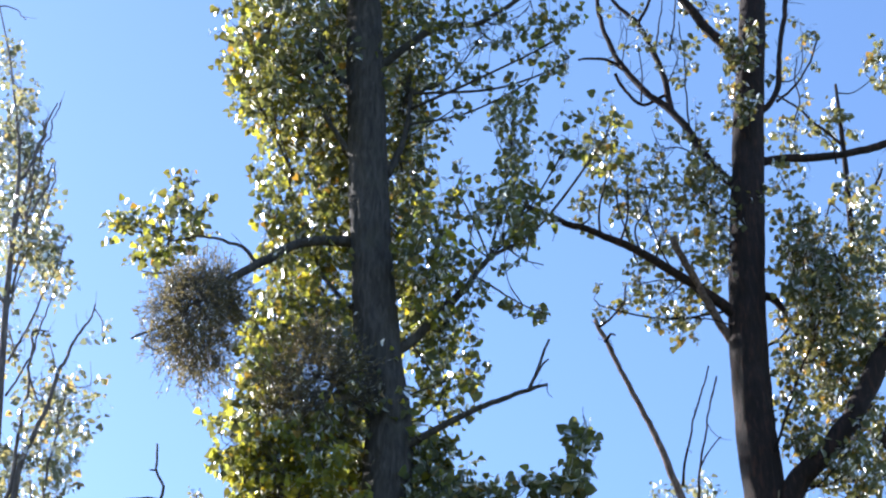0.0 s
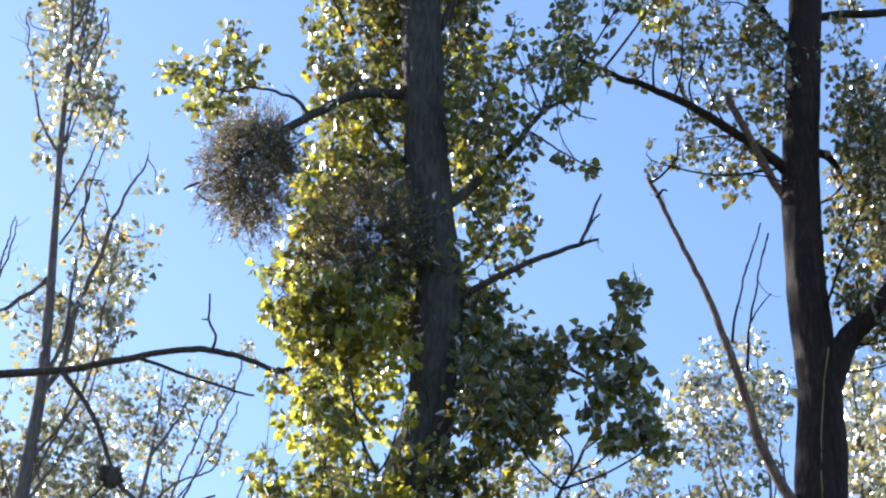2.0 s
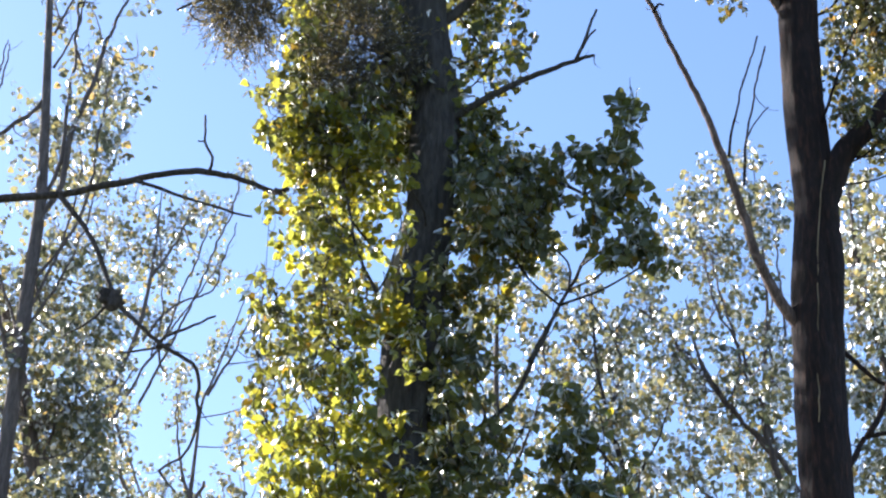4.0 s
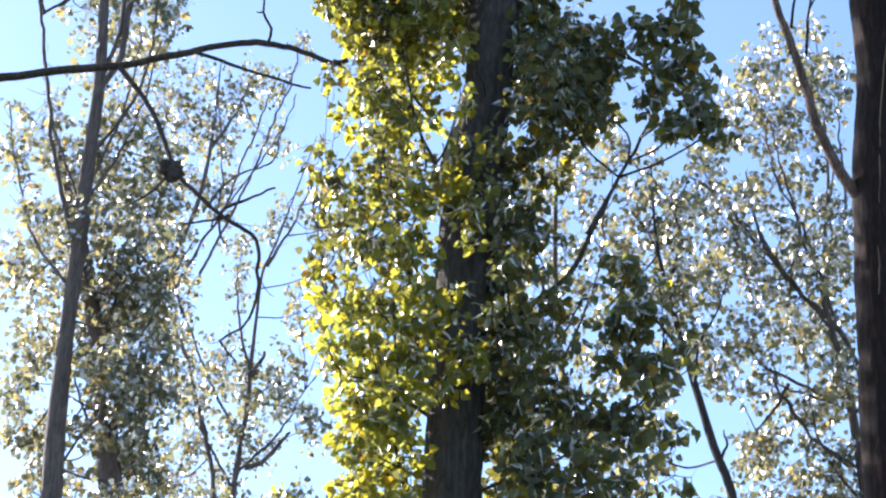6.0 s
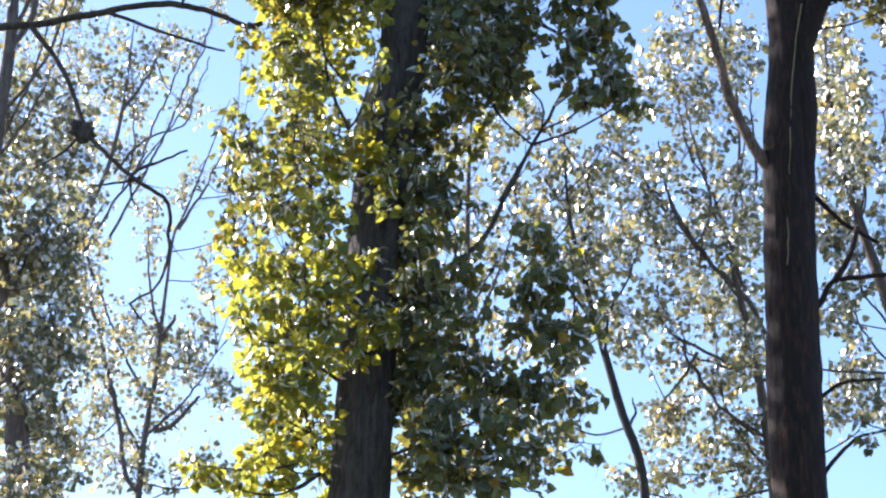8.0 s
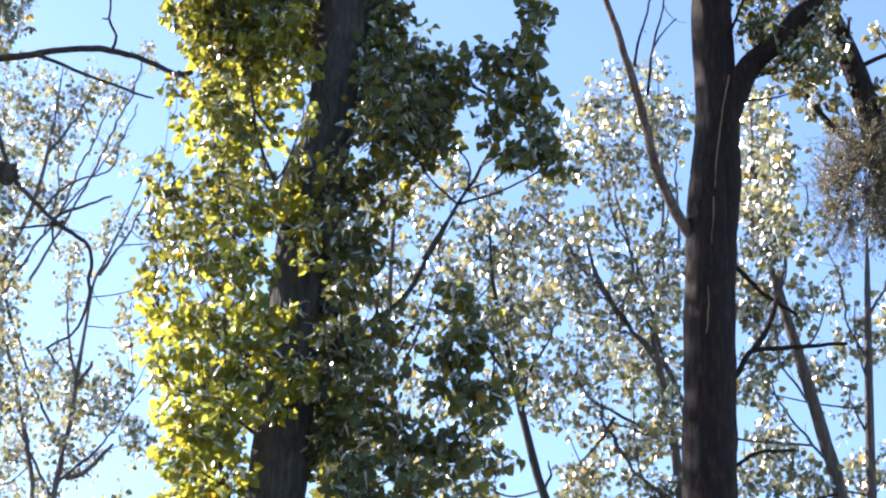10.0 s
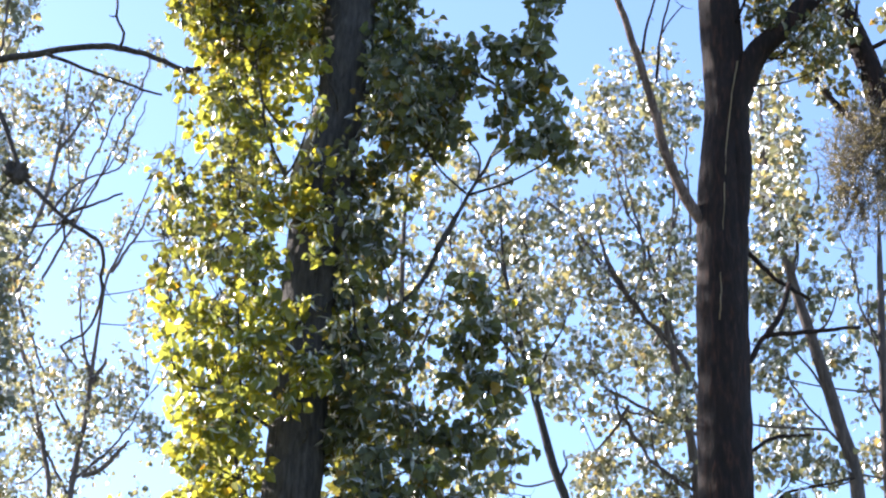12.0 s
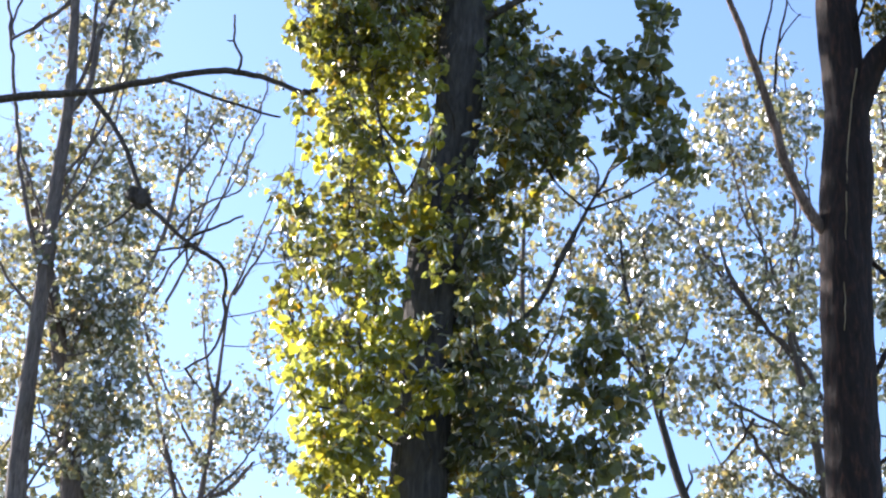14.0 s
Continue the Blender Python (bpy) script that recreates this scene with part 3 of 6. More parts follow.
poplar.spray(0.54, 12.84, 0.36, 0.38, 116, dy=-0.3, size=0.90, deep=1.0)
poplar.spray(-0.07, 13.12, 0.43, 0.71, 256, dy=0.05, size=0.90, deep=1.0)
poplar.spray(0.03, 12.04, 0.35, 0.51, 168, dy=0.05, size=0.90, deep=1.0)
poplar.spray(-0.17, 12.47, 0.30, 0.38, 88, dy=0.05, size=0.90, deep=1.0)
poplar.spray(0.28, 11.67, 0.20, 0.43, 82, dy=0.05, size=0.90, deep=1.0)
poplar.spray(0.23, 12.22, 0.24, 0.37, 65, dy=0.05, size=0.90, deep=1.0)
poplar.spray(0.03, 11.44, 0.29, 0.42, 123, dy=0.05, size=0.90, deep=1.0)
poplar.spray(-0.65, 13.73, 0.25, 0.66, 116, dy=0.4, size=0.90, deep=1.0)

poplar.spray(-1.42, 10.60, 0.39, 0.40, 230, dy=0.3, size=0.95, deep=0.7)
poplar.spray(-1.11, 10.21, 0.44, 0.45, 277, dy=0.3, size=0.95, deep=0.7)
poplar.spray(-1.32, 9.72, 0.33, 0.38, 172, dy=0.3, size=0.95, deep=0.7)
poplar.spray(-1.58, 10.21, 0.22, 0.39, 108, dy=0.3, size=0.95, deep=0.7)
poplar.spray(-0.96, 9.83, 0.27, 0.32, 118, dy=0.3, size=0.95, deep=0.7)
poplar.spray(-1.74, 9.72, 0.11, 0.19, 22, dy=0.3, size=0.95, deep=0.7)
poplar.spray(0.05, 10.00, 0.43, 0.38, 493, dy=-0.4)
poplar.spray(0.10, 9.53, 0.42, 0.43, 511, dy=-0.4)
poplar.spray(0.33, 9.84, 0.32, 0.50, 447, dy=-0.4)
poplar.spray(-0.09, 10.69, 0.28, 0.27, 130)
poplar.spray(-0.07, 9.24, 0.32, 0.36, 245)
poplar.spray(0.58, 9.95, 0.26, 0.19, 73, dy=-0.75, size=1.15, deep=0.4)
poplar.spray(0.85, 9.95, 0.21, 0.25, 79, dy=-0.75, size=1.15, deep=0.4)
poplar.spray(1.08, 10.32, 0.15, 0.29, 86, dy=-0.75, size=1.15, deep=0.4)
poplar.spray(1.12, 9.90, 0.16, 0.31, 100, dy=-0.75, size=1.15, deep=0.4)
poplar.spray(0.95, 9.54, 0.20, 0.27, 110, dy=-0.75, size=1.15, deep=0.4)
poplar.spray(1.13, 10.56, 0.09, 0.24, 20, dy=-0.75, size=1.15, deep=0.4)
poplar.spray(1.07, 9.19, 0.28, 0.21, 154, dy=-0.75, size=1.15, deep=0.4)
poplar.spray(1.30, 9.09, 0.18, 0.15, 54, dy=-0.75, size=1.15, deep=0.4)
poplar.spray(0.75, 9.33, 0.18, 0.15, 41, dy=-0.75, size=1.15, deep=0.4)
poplar.spray(1.23, 9.44, 0.13, 0.24, 47, dy=-0.75, size=1.15, deep=0.4)
poplar.spray(-0.68, 8.89, 0.31, 0.35, 172, dy=-0.45)

poplar.spray(-1.23, 9.34, 0.38, 0.37, 141, dy=0.3, size=0.95, deep=0.7)
poplar.spray(-1.21, 8.83, 0.43, 0.42, 183, dy=0.3, size=0.95, deep=0.7)
poplar.spray(-1.32, 8.28, 0.39, 0.41, 180, dy=0.3, size=0.95, deep=0.7)
poplar.spray(-1.01, 8.23, 0.21, 0.40, 122, dy=0.3, size=0.95, deep=0.7)
poplar.spray(-1.25, 7.75, 0.41, 0.39, 187, dy=0.3, size=0.95, deep=0.7)
poplar.spray(-1.52, 7.89, 0.26, 0.34, 77, dy=0.3, size=0.95, deep=0.7)
poplar.spray(-1.27, 7.28, 0.43, 0.39, 271, dy=0.3, size=0.95, deep=0.7)
poplar.spray(-0.98, 7.42, 0.20, 0.33, 91, dy=0.3, size=0.95, deep=0.7)
poplar.spray(-1.29, 6.78, 0.40, 0.43, 307, dy=0.3, size=0.95, deep=0.7)
poplar.spray(-1.40, 6.37, 0.30, 0.26, 130, dy=0.3, size=0.95, deep=0.7)
poplar.spray(-1.03, 6.47, 0.20, 0.37, 121, dy=0.3, size=0.95, deep=0.7)
poplar.spray(-0.82, 7.80, 0.26, 0.17, 63, dy=0.3, size=0.95, deep=0.7)
poplar.spray(-1.76, 9.08, 0.19, 0.24, 48, dy=0.3, size=0.95, deep=0.7)
poplar.spray(-1.61, 8.82, 0.29, 0.36, 125, dy=0.3, size=0.95, deep=0.7)
poplar.spray(-1.79, 8.47, 0.13, 0.35, 47, dy=0.3, size=0.95, deep=0.7)
poplar.spray(-1.77, 7.98, 0.16, 0.34, 59, dy=0.3, size=0.95, deep=0.7)
poplar.spray(-1.63, 7.42, 0.15, 0.28, 77, dy=0.3, size=0.95, deep=0.7)
poplar.spray(-0.59, 8.34, 0.12, 0.34, 96, dy=-0.62, size=1.0, deep=0.3)
poplar.spray(-0.60, 7.24, 0.19, 0.21, 119, dy=-0.62, size=1.0, deep=0.3)
poplar.spray(-0.70, 7.69, 0.20, 0.14, 58, dy=-0.62, size=1.0, deep=0.3)
poplar.spray(-0.72, 7.02, 0.14, 0.10, 40, dy=-0.62, size=1.0, deep=0.3)
poplar.spray(-0.93, 7.37, 0.24, 0.32, 157, dy=-0.62, size=1.0, deep=0.3)
poplar.spray(-1.00, 8.01, 0.25, 0.39, 170, dy=-0.62, size=1.0, deep=0.3)
poplar.spray(-1.08, 6.84, 0.29, 0.31, 163, dy=-0.62, size=1.0, deep=0.3)
poplar.spray(-0.93, 8.58, 0.20, 0.34, 119, dy=-0.62, size=1.0, deep=0.3)

poplar.spray(-0.35, 8.94, 0.21, 0.36, 90, dy=0.05, size=1.08)
poplar.spray(-0.35, 7.39, 0.20, 0.33, 83, dy=0.05, size=1.08)
poplar.spray(-0.34, 6.84, 0.20, 0.32, 91, dy=0.05, size=1.08)
poplar.spray(-0.24, 7.67, 0.26, 0.33, 92, dy=0.05, size=1.08)
poplar.spray(-0.35, 6.35, 0.17, 0.26, 57, dy=0.05, size=1.08)
poplar.spray(-0.17, 8.59, 0.37, 0.41, 192, dy=0.05, size=1.08)
poplar.spray(-0.34, 8.10, 0.31, 0.46, 237, dy=0.05, size=1.08)
poplar.spray(0.01, 7.75, 0.35, 0.33, 140, dy=-0.4, size=1.08)
poplar.spray(-0.37, 7.62, 0.20, 0.33, 126, dy=0.05, size=1.08)
poplar.spray(0.02, 7.29, 0.30, 0.32, 109, dy=-0.4, size=1.08)
poplar.spray(-0.28, 7.11, 0.25, 0.43, 221, dy=0.05, size=1.08)
poplar.spray(0.14, 6.89, 0.39, 0.31, 191, dy=-0.4, size=1.08)
poplar.spray(0.52, 7.48, 0.30, 0.32, 148, dy=-0.4, size=1.08)
poplar.spray(0.72, 7.21, 0.25, 0.32, 139, dy=-0.4, size=1.08)
poplar.spray(0.63, 6.81, 0.29, 0.26, 161, dy=-0.4, size=1.08)
poplar.spray(-0.10, 6.46, 0.39, 0.36, 284, dy=-0.4, size=1.08)
poplar.spray(0.31, 6.46, 0.39, 0.31, 187, dy=-0.4, size=1.08)
poplar.spray(0.55, 6.25, 0.34, 0.20, 86, dy=-0.4, size=1.08)
poplar.spray(0.87, 6.42, 0.24, 0.15, 23, dy=-0.4, size=1.08)
poplar.spray(0.73, 7.76, 0.25, 0.27, 68, dy=-0.4, size=1.08)
poplar.spray(0.56, 8.04, 0.23, 0.28, 56, dy=-0.4, size=1.08)
poplar.spray(0.14, 6.16, 0.43, 0.20, 152, dy=-0.4, size=1.08)
poplar.spray(-0.13, 9.63, 0.32, 0.43, 226, dy=-0.45)
poplar.spray(0.31, 9.53, 0.26, 0.49, 198, dy=-0.45)
poplar.spray(0.04, 9.89, 0.37, 0.31, 177, dy=-0.45)
poplar.spray(0.75, 9.84, 0.21, 0.25, 33, dy=-0.45)
poplar.spray(0.79, 14.90, 0.19, 0.36, 27, dy=-0.1, size=0.9)
poplar.spray(0.12, 14.60, 0.22, 0.44, 40, dy=-0.1, size=0.9)
poplar.spray(0.14, 13.61, 0.28, 0.41, 58, dy=-0.1, size=0.9)
poplar.spray(0.34, 13.40, 0.18, 0.32, 40, dy=-0.1, size=0.9)
poplar.spray(0.09, 15.12, 0.26, 0.27, 46, dy=-0.1, size=0.9)
poplar.spray(1.19, 15.20, 0.26, 0.36, 55, dy=-0.1, size=0.9)
poplar.spray(0.08, 12.81, 0.36, 0.46, 148, dy=-0.1, size=0.9)
poplar.spray(-1.38, 11.74, 0.29, 0.43, 134, dy=-0.1)
poplar.spray(-1.10, 12.11, 0.35, 0.37, 153, dy=-0.1)
poplar.spray(-1.59, 11.27, 0.23, 0.35, 116, dy=-0.1)
poplar.spray(-0.84, 11.74, 0.23, 0.43, 118, dy=-0.1, size=0.9)
poplar.spray(-1.24, 13.00, 0.36, 0.47, 176, dy=-0.1)
poplar.spray(-1.93, 15.12, 0.26, 0.54, 152, dy=-0.1)
poplar.spray(-0.87, 14.38, 0.32, 0.77, 403, dy=0.4, size=0.9)
poplar.spray(-1.02, 10.49, 0.33, 0.32, 159, dy=-0.42)
poplar.spray(0.71, 7.87, 0.30, 0.33, 64, dy=-0.45, size=1.05)
poplar.spray(0.85, 7.33, 0.30, 0.37, 84, dy=-0.45, size=1.05)
poplar.spray(0.90, 6.80, 0.24, 0.31, 50, dy=-0.45, size=1.05)
poplar.spray(0.13, 7.06, 0.30, 0.43, 58, dy=0.1, size=1.05)
poplar.spray(0.86, 12.21, 0.08, 0.07, 11, size=0.9)
poplar.spray(0.61, 12.31, 0.09, 0.07, 11, size=0.9)
poplar.spray(-1.50, 11.27, 0.22, 0.34, 45, dy=-0.75, size=0.9, deep=0.4)
poplar.spray(-1.40, 10.44, 0.32, 0.26, 88, dy=-0.75, size=0.9, deep=0.4)
poplar.spray(-0.99, 10.28, 0.32, 0.19, 51, dy=-0.75, size=0.9, deep=0.4)
# leaf sprays on the near side of the trunk, mostly in the lit tone
poplar.spray(-1.42, 10.60, 0.39, 0.40, 175, dy=-0.38, size=0.95, deep=0.35)
poplar.spray(-1.11, 10.21, 0.44, 0.45, 211, dy=-0.38, size=0.95, deep=0.35)
poplar.spray(-1.32, 9.72, 0.33, 0.38, 131, dy=-0.38, size=0.95, deep=0.35)
poplar.spray(-1.58, 10.21, 0.22, 0.39, 82, dy=-0.38, size=0.95, deep=0.35)
poplar.spray(-1.74, 9.72, 0.11, 0.19, 17, dy=-0.38, size=0.95, deep=0.35)
poplar.spray(-1.23, 9.34, 0.38, 0.37, 108, dy=-0.38, size=0.95, deep=0.35)
poplar.spray(-1.21, 8.83, 0.43, 0.42, 140, dy=-0.38, size=0.95, deep=0.35)
poplar.spray(-1.32, 8.28, 0.39, 0.41, 138, dy=-0.38, size=0.95, deep=0.35)
poplar.spray(-1.25, 7.75, 0.41, 0.39, 143, dy=-0.38, size=0.95, deep=0.35)
poplar.spray(-1.52, 7.89, 0.26, 0.34, 59, dy=-0.38, size=0.95, deep=0.35)
poplar.spray(-1.27, 7.28, 0.43, 0.39, 207, dy=-0.38, size=0.95, deep=0.35)
poplar.spray(-0.98, 7.42, 0.20, 0.33, 70, dy=-0.38, size=0.95, deep=0.35)
poplar.spray(-1.29, 6.78, 0.40, 0.43, 234, dy=-0.38, size=0.95, deep=0.35)
poplar.spray(-1.40, 6.37, 0.30, 0.26, 99, dy=-0.38, size=0.95, deep=0.35)
poplar.spray(-1.03, 6.47, 0.20, 0.37, 92, dy=-0.38, size=0.95, deep=0.35)
poplar.spray(-0.82, 7.80, 0.26, 0.17, 49, dy=-0.38, size=0.95, deep=0.35)
poplar.spray(-1.76, 9.08, 0.19, 0.24, 38, dy=-0.38, size=0.95, deep=0.35)
poplar.spray(-1.61, 8.82, 0.29, 0.36, 95, dy=-0.38, size=0.95, deep=0.35)
poplar.spray(-1.79, 8.47, 0.13, 0.35, 36, dy=-0.38, size=0.95, deep=0.35)
poplar.spray(-1.77, 7.98, 0.16, 0.34, 46, dy=-0.38, size=0.95, deep=0.35)
poplar.spray(-1.63, 7.42, 0.15, 0.28, 59, dy=-0.38, size=0.95, deep=0.35)
poplar.spray(-1.43, 10.21, 0.28, 0.31, 120, dy=0.1, size=0.95, deep=0.6)
poplar.spray(-1.22, 9.72, 0.28, 0.30, 120, dy=0.1, size=0.95, deep=0.6)
poplar.spray(-1.50, 9.72, 0.23, 0.30, 90, dy=0.1, size=0.95, deep=0.6)
poplar.spray(-1.30, 9.25, 0.27, 0.30, 79, dy=0.1, size=0.95, deep=0.6)
poplar.spray(-1.59, 10.65, 0.24, 0.26, 80, dy=0.1, size=0.95, deep=0.6)
poplar.spray(-1.15, 10.21, 0.19, 0.31, 80, dy=0.1, size=0.95, deep=0.6)
poplar.spray(-1.91, 6.40, 0.19, 0.16, 60, dy=0.2, size=0.95)
poplar.spray(-1.73, 6.26, 0.21, 0.14, 60, dy=0.2, size=0.95)
# far side of the crown, mostly unseen, added to shade the right-hand leaves
poplar.spray(-0.28, 13.23, 0.31, 0.64, 216, dy=0.6, size=0.95, deep=1.0)
poplar.spray(-0.17, 12.45, 0.36, 0.61, 246, dy=0.6, size=0.95, deep=1.0)
poplar.spray(-0.37, 13.85, 0.25, 0.67, 180, dy=0.6, size=0.95, deep=1.0)
poplar.spray(-0.41, 9.04, 0.33, 0.49, 150, dy=0.55, size=1.1, deep=1.0)
poplar.spray(-0.35, 8.53, 0.32, 0.48, 146, dy=0.55, size=1.1, deep=1.0)
poplar.spray(-0.25, 7.98, 0.32, 0.46, 142, dy=0.55, size=1.1, deep=1.0)
poplar.spray(-0.29, 7.50, 0.31, 0.45, 138, dy=0.55, size=1.1, deep=1.0)
poplar.spray(-0.15, 7.03, 0.36, 0.44, 158, dy=0.55, size=1.1, deep=1.0)
poplar.spray(-0.19, 6.57, 0.36, 0.43, 155, dy=0.55, size=1.1, deep=1.0)
poplar.spray(-0.50, 11.49, 0.35, 0.57, 251, dy=0.6, size=0.95, deep=1.0)
poplar.spray(-0.29, 10.90, 0.41, 0.55, 365, dy=0.6, size=1.1, deep=1.0)
poplar.spray(0.01, 10.62, 0.40, 0.54, 359, dy=0.6, size=1.1, deep=1.0)
poplar.spray(-1.86, 16.59, 0.57, 0.90, 434, dy=0.9, deep=1.3)
poplar.spray(-1.63, 15.61, 0.55, 0.84, 406, dy=0.9, deep=1.3)
poplar.spray(-1.25, 14.69, 0.53, 0.79, 381, dy=0.9, deep=1.3)
poplar.spray(-1.41, 13.40, 0.45, 0.73, 306, dy=0.9, deep=1.3)
poplar.spray(-1.63, 12.47, 0.37, 0.61, 220, dy=0.9, deep=1.3)
poplar.spray(-1.68, 11.60, 0.48, 0.65, 313, dy=0.9, deep=1.3)
poplar.spray(-1.21, 11.12, 0.53, 0.56, 303, dy=0.9, deep=1.3)
poplar.spray(-1.08, 16.26, 0.56, 0.88, 422, dy=0.9, deep=1.3)
poplar.spray(-0.87, 17.10, 0.65, 0.93, 638, dy=1.15)
poplar.spray(-0.50, 16.25, 0.56, 0.88, 456, dy=1.15, size=0.9)
poplar.spray(-0.95, 15.69, 0.55, 0.85, 517, dy=1.15)
poplar.spray(-0.53, 14.91, 0.54, 0.81, 417, dy=1.15, size=0.9)
poplar.spray(-0.79, 14.03, 0.52, 0.76, 580, dy=1.15, size=0.9)
poplar.spray(-0.45, 13.33, 0.51, 0.73, 376, dy=1.15, size=0.9)
poplar.spray(-0.76, 12.66, 0.50, 0.70, 531, dy=1.15, size=0.9)
poplar.spray(-0.64, 12.02, 0.37, 0.67, 236, dy=1.15, size=0.9)
poplar.spray(-0.73, 11.40, 0.48, 0.65, 333, dy=1.15, size=0.9)
poplar.spray(-0.48, 7.44, 0.43, 0.52, 254, dy=1.15)
poplar.spray(-0.51, 11.76, 0.36, 0.59, 285, dy=1.0, size=0.9)
poplar.spray(-0.30, 11.21, 0.36, 0.57, 276, dy=1.0, size=0.9)
poplar.spray(-0.80, 11.15, 0.36, 0.56, 445, dy=1.0, size=0.9)
poplar.spray(-0.68, 12.39, 0.37, 0.61, 276, dy=1.0, size=0.9)
poplar.spray(-0.43, 10.68, 0.35, 0.55, 346, dy=1.0)
poplar.spray(-0.35, 13.86, 0.26, 0.67, 123, dy=0.95, size=0.9)
poplar.spray(0.04, 12.90, 0.31, 0.63, 126, dy=0.95, size=0.9)
poplar.spray(-0.07, 12.25, 0.31, 0.60, 138, dy=0.95, size=0.9)
poplar.spray(-0.38, 14.59, 0.26, 0.70, 146, dy=0.95, size=0.9)
poplar.spray(-0.42, 15.50, 0.27, 0.75, 155, dy=0.95, size=0.9)
poplar.spray(-1.69, 16.91, 0.68, 0.5, 420, deep=1.6)
poplar.spray(-1.02, 16.91, 0.68, 0.5, 420, deep=1.6)
poplar.spray(-0.27, 16.91, 0.68, 0.5, 525, deep=1.6, size=0.9)
poplar.spray(-1.63, 17.71, 0.63, 0.5, 420, deep=1.6)
poplar.spray(-1.00, 17.71, 0.63, 0.5, 420, deep=1.6)
poplar.spray(-0.30, 17.71, 0.63, 0.5, 420, deep=1.6)
poplar.spray(-1.51, 18.51, 0.54, 0.5, 420, deep=1.6)
poplar.spray(-0.97, 18.51, 0.54, 0.5, 420, deep=1.6)
poplar.spray(-0.37, 18.51, 0.54, 0.5, 420, deep=1.6)
poplar.spray(-1.33, 19.31, 0.41, 0.5, 420, deep=1.6)
poplar.spray(-0.93, 19.31, 0.41, 0.5, 420, deep=1.6)
poplar.spray(-0.48, 19.31, 0.41, 0.5, 420, deep=1.6)
poplar.spray(-1.15, 20.11, 0.27, 0.5, 420, deep=1.6)
poplar.spray(-0.88, 20.11, 0.27, 0.5, 420, deep=1.6)
poplar.spray(-0.58, 20.11, 0.27, 0.5, 420, deep=1.6)
poplar.spray(-0.37, 9.02, 0.12, 0.26, 36, dy=-0.58, deep=0.3)
poplar.spray(-0.35, 8.58, 0.12, 0.26, 39, dy=-0.58, deep=0.3)
poplar.spray(-0.35, 8.14, 0.12, 0.26, 39, dy=-0.58, deep=0.3)
poplar.spray(-0.35, 7.70, 0.12, 0.24, 36, dy=-0.58, deep=0.3)
poplar.spray(-0.36, 7.30, 0.12, 0.22, 24, dy=-0.58, deep=0.3)
poplar.spray(-0.66, 9.86, 0.12, 0.24, 44, dy=-0.62, deep=0.3)
poplar.spray(-0.68, 9.42, 0.12, 0.22, 40, dy=-0.62, deep=0.3)
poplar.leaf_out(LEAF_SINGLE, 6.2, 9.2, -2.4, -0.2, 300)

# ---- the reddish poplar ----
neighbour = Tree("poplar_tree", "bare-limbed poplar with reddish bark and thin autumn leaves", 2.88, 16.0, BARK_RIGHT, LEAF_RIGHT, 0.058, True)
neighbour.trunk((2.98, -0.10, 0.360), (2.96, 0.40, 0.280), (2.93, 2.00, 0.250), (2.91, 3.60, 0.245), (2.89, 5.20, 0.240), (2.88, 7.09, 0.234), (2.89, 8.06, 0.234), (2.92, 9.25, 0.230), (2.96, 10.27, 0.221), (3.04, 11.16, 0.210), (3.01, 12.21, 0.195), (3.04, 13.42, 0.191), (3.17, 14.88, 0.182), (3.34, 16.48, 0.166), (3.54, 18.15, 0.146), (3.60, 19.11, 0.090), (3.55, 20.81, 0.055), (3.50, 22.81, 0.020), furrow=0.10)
neighbour.limb((2.99, 0.00, 7.50, 0.128), (3.01, -0.03, 8.53, 0.123), (3.03, -0.05, 9.39, 0.120), (3.10, -0.08, 10.40, 0.118), (3.12, -0.11, 11.12, 0.115), (3.30, -0.14, 11.62, 0.112), (3.48, -0.16, 11.82, 0.108), (3.79, -0.19, 12.18, 0.105), (4.06, -0.22, 12.62, 0.102), (4.32, -0.25, 13.10, 0.100), (4.63, -0.27, 13.64, 0.097), (5.02, -0.30, 14.41, 0.095))
neighbour.limb((3.12, -0.21, 11.52, 0.007), (3.04, -0.22, 11.09, 0.006), (2.97, -0.22, 10.56, 0.006), (2.92, -0.22, 9.87, 0.005), (2.88, -0.22, 9.31, 0.005), (2.84, -0.23, 8.84, 0.005), name="crack", label="pale vertical frost crack in the bark", bear=False, bark=BARK_SCAR_LIT)
neighbour.limb((3.03, 0.00, 13.59, 0.066), (2.84, -0.09, 13.74, 0.058), (2.59, -0.17, 13.91, 0.051), (2.26, -0.26, 14.11, 0.046), (2.03, -0.35, 14.22, 0.041), (1.58, -0.44, 14.40, 0.036), (1.23, -0.52, 14.50, 0.031), (0.89, -0.61, 14.61, 0.026), (0.64, -0.70, 14.74, 0.022))
neighbour.limb((2.97, 0.08, 13.30, 0.046), (2.85, 0.00, 13.43, 0.043), (2.64, -0.15, 13.80, 0.041), (2.45, -0.30, 14.11, 0.039), (2.31, -0.45, 14.36, 0.037), label="pale snapped-off branch stub", bear=False, bark=BARK_PEEL)
neighbour.limb((3.19, 0.00, 15.27, 0.055), (2.88, 0.05, 15.77, 0.050), (2.69, 0.10, 16.28, 0.045), (2.50, 0.15, 16.66, 0.041), (2.25, 0.20, 17.01, 0.038), (2.05, 0.25, 17.39, 0.034), (1.92, 0.30, 17.80, 0.030), (1.84, 0.35, 18.23, 0.027), (1.81, 0.40, 18.85, 0.023))
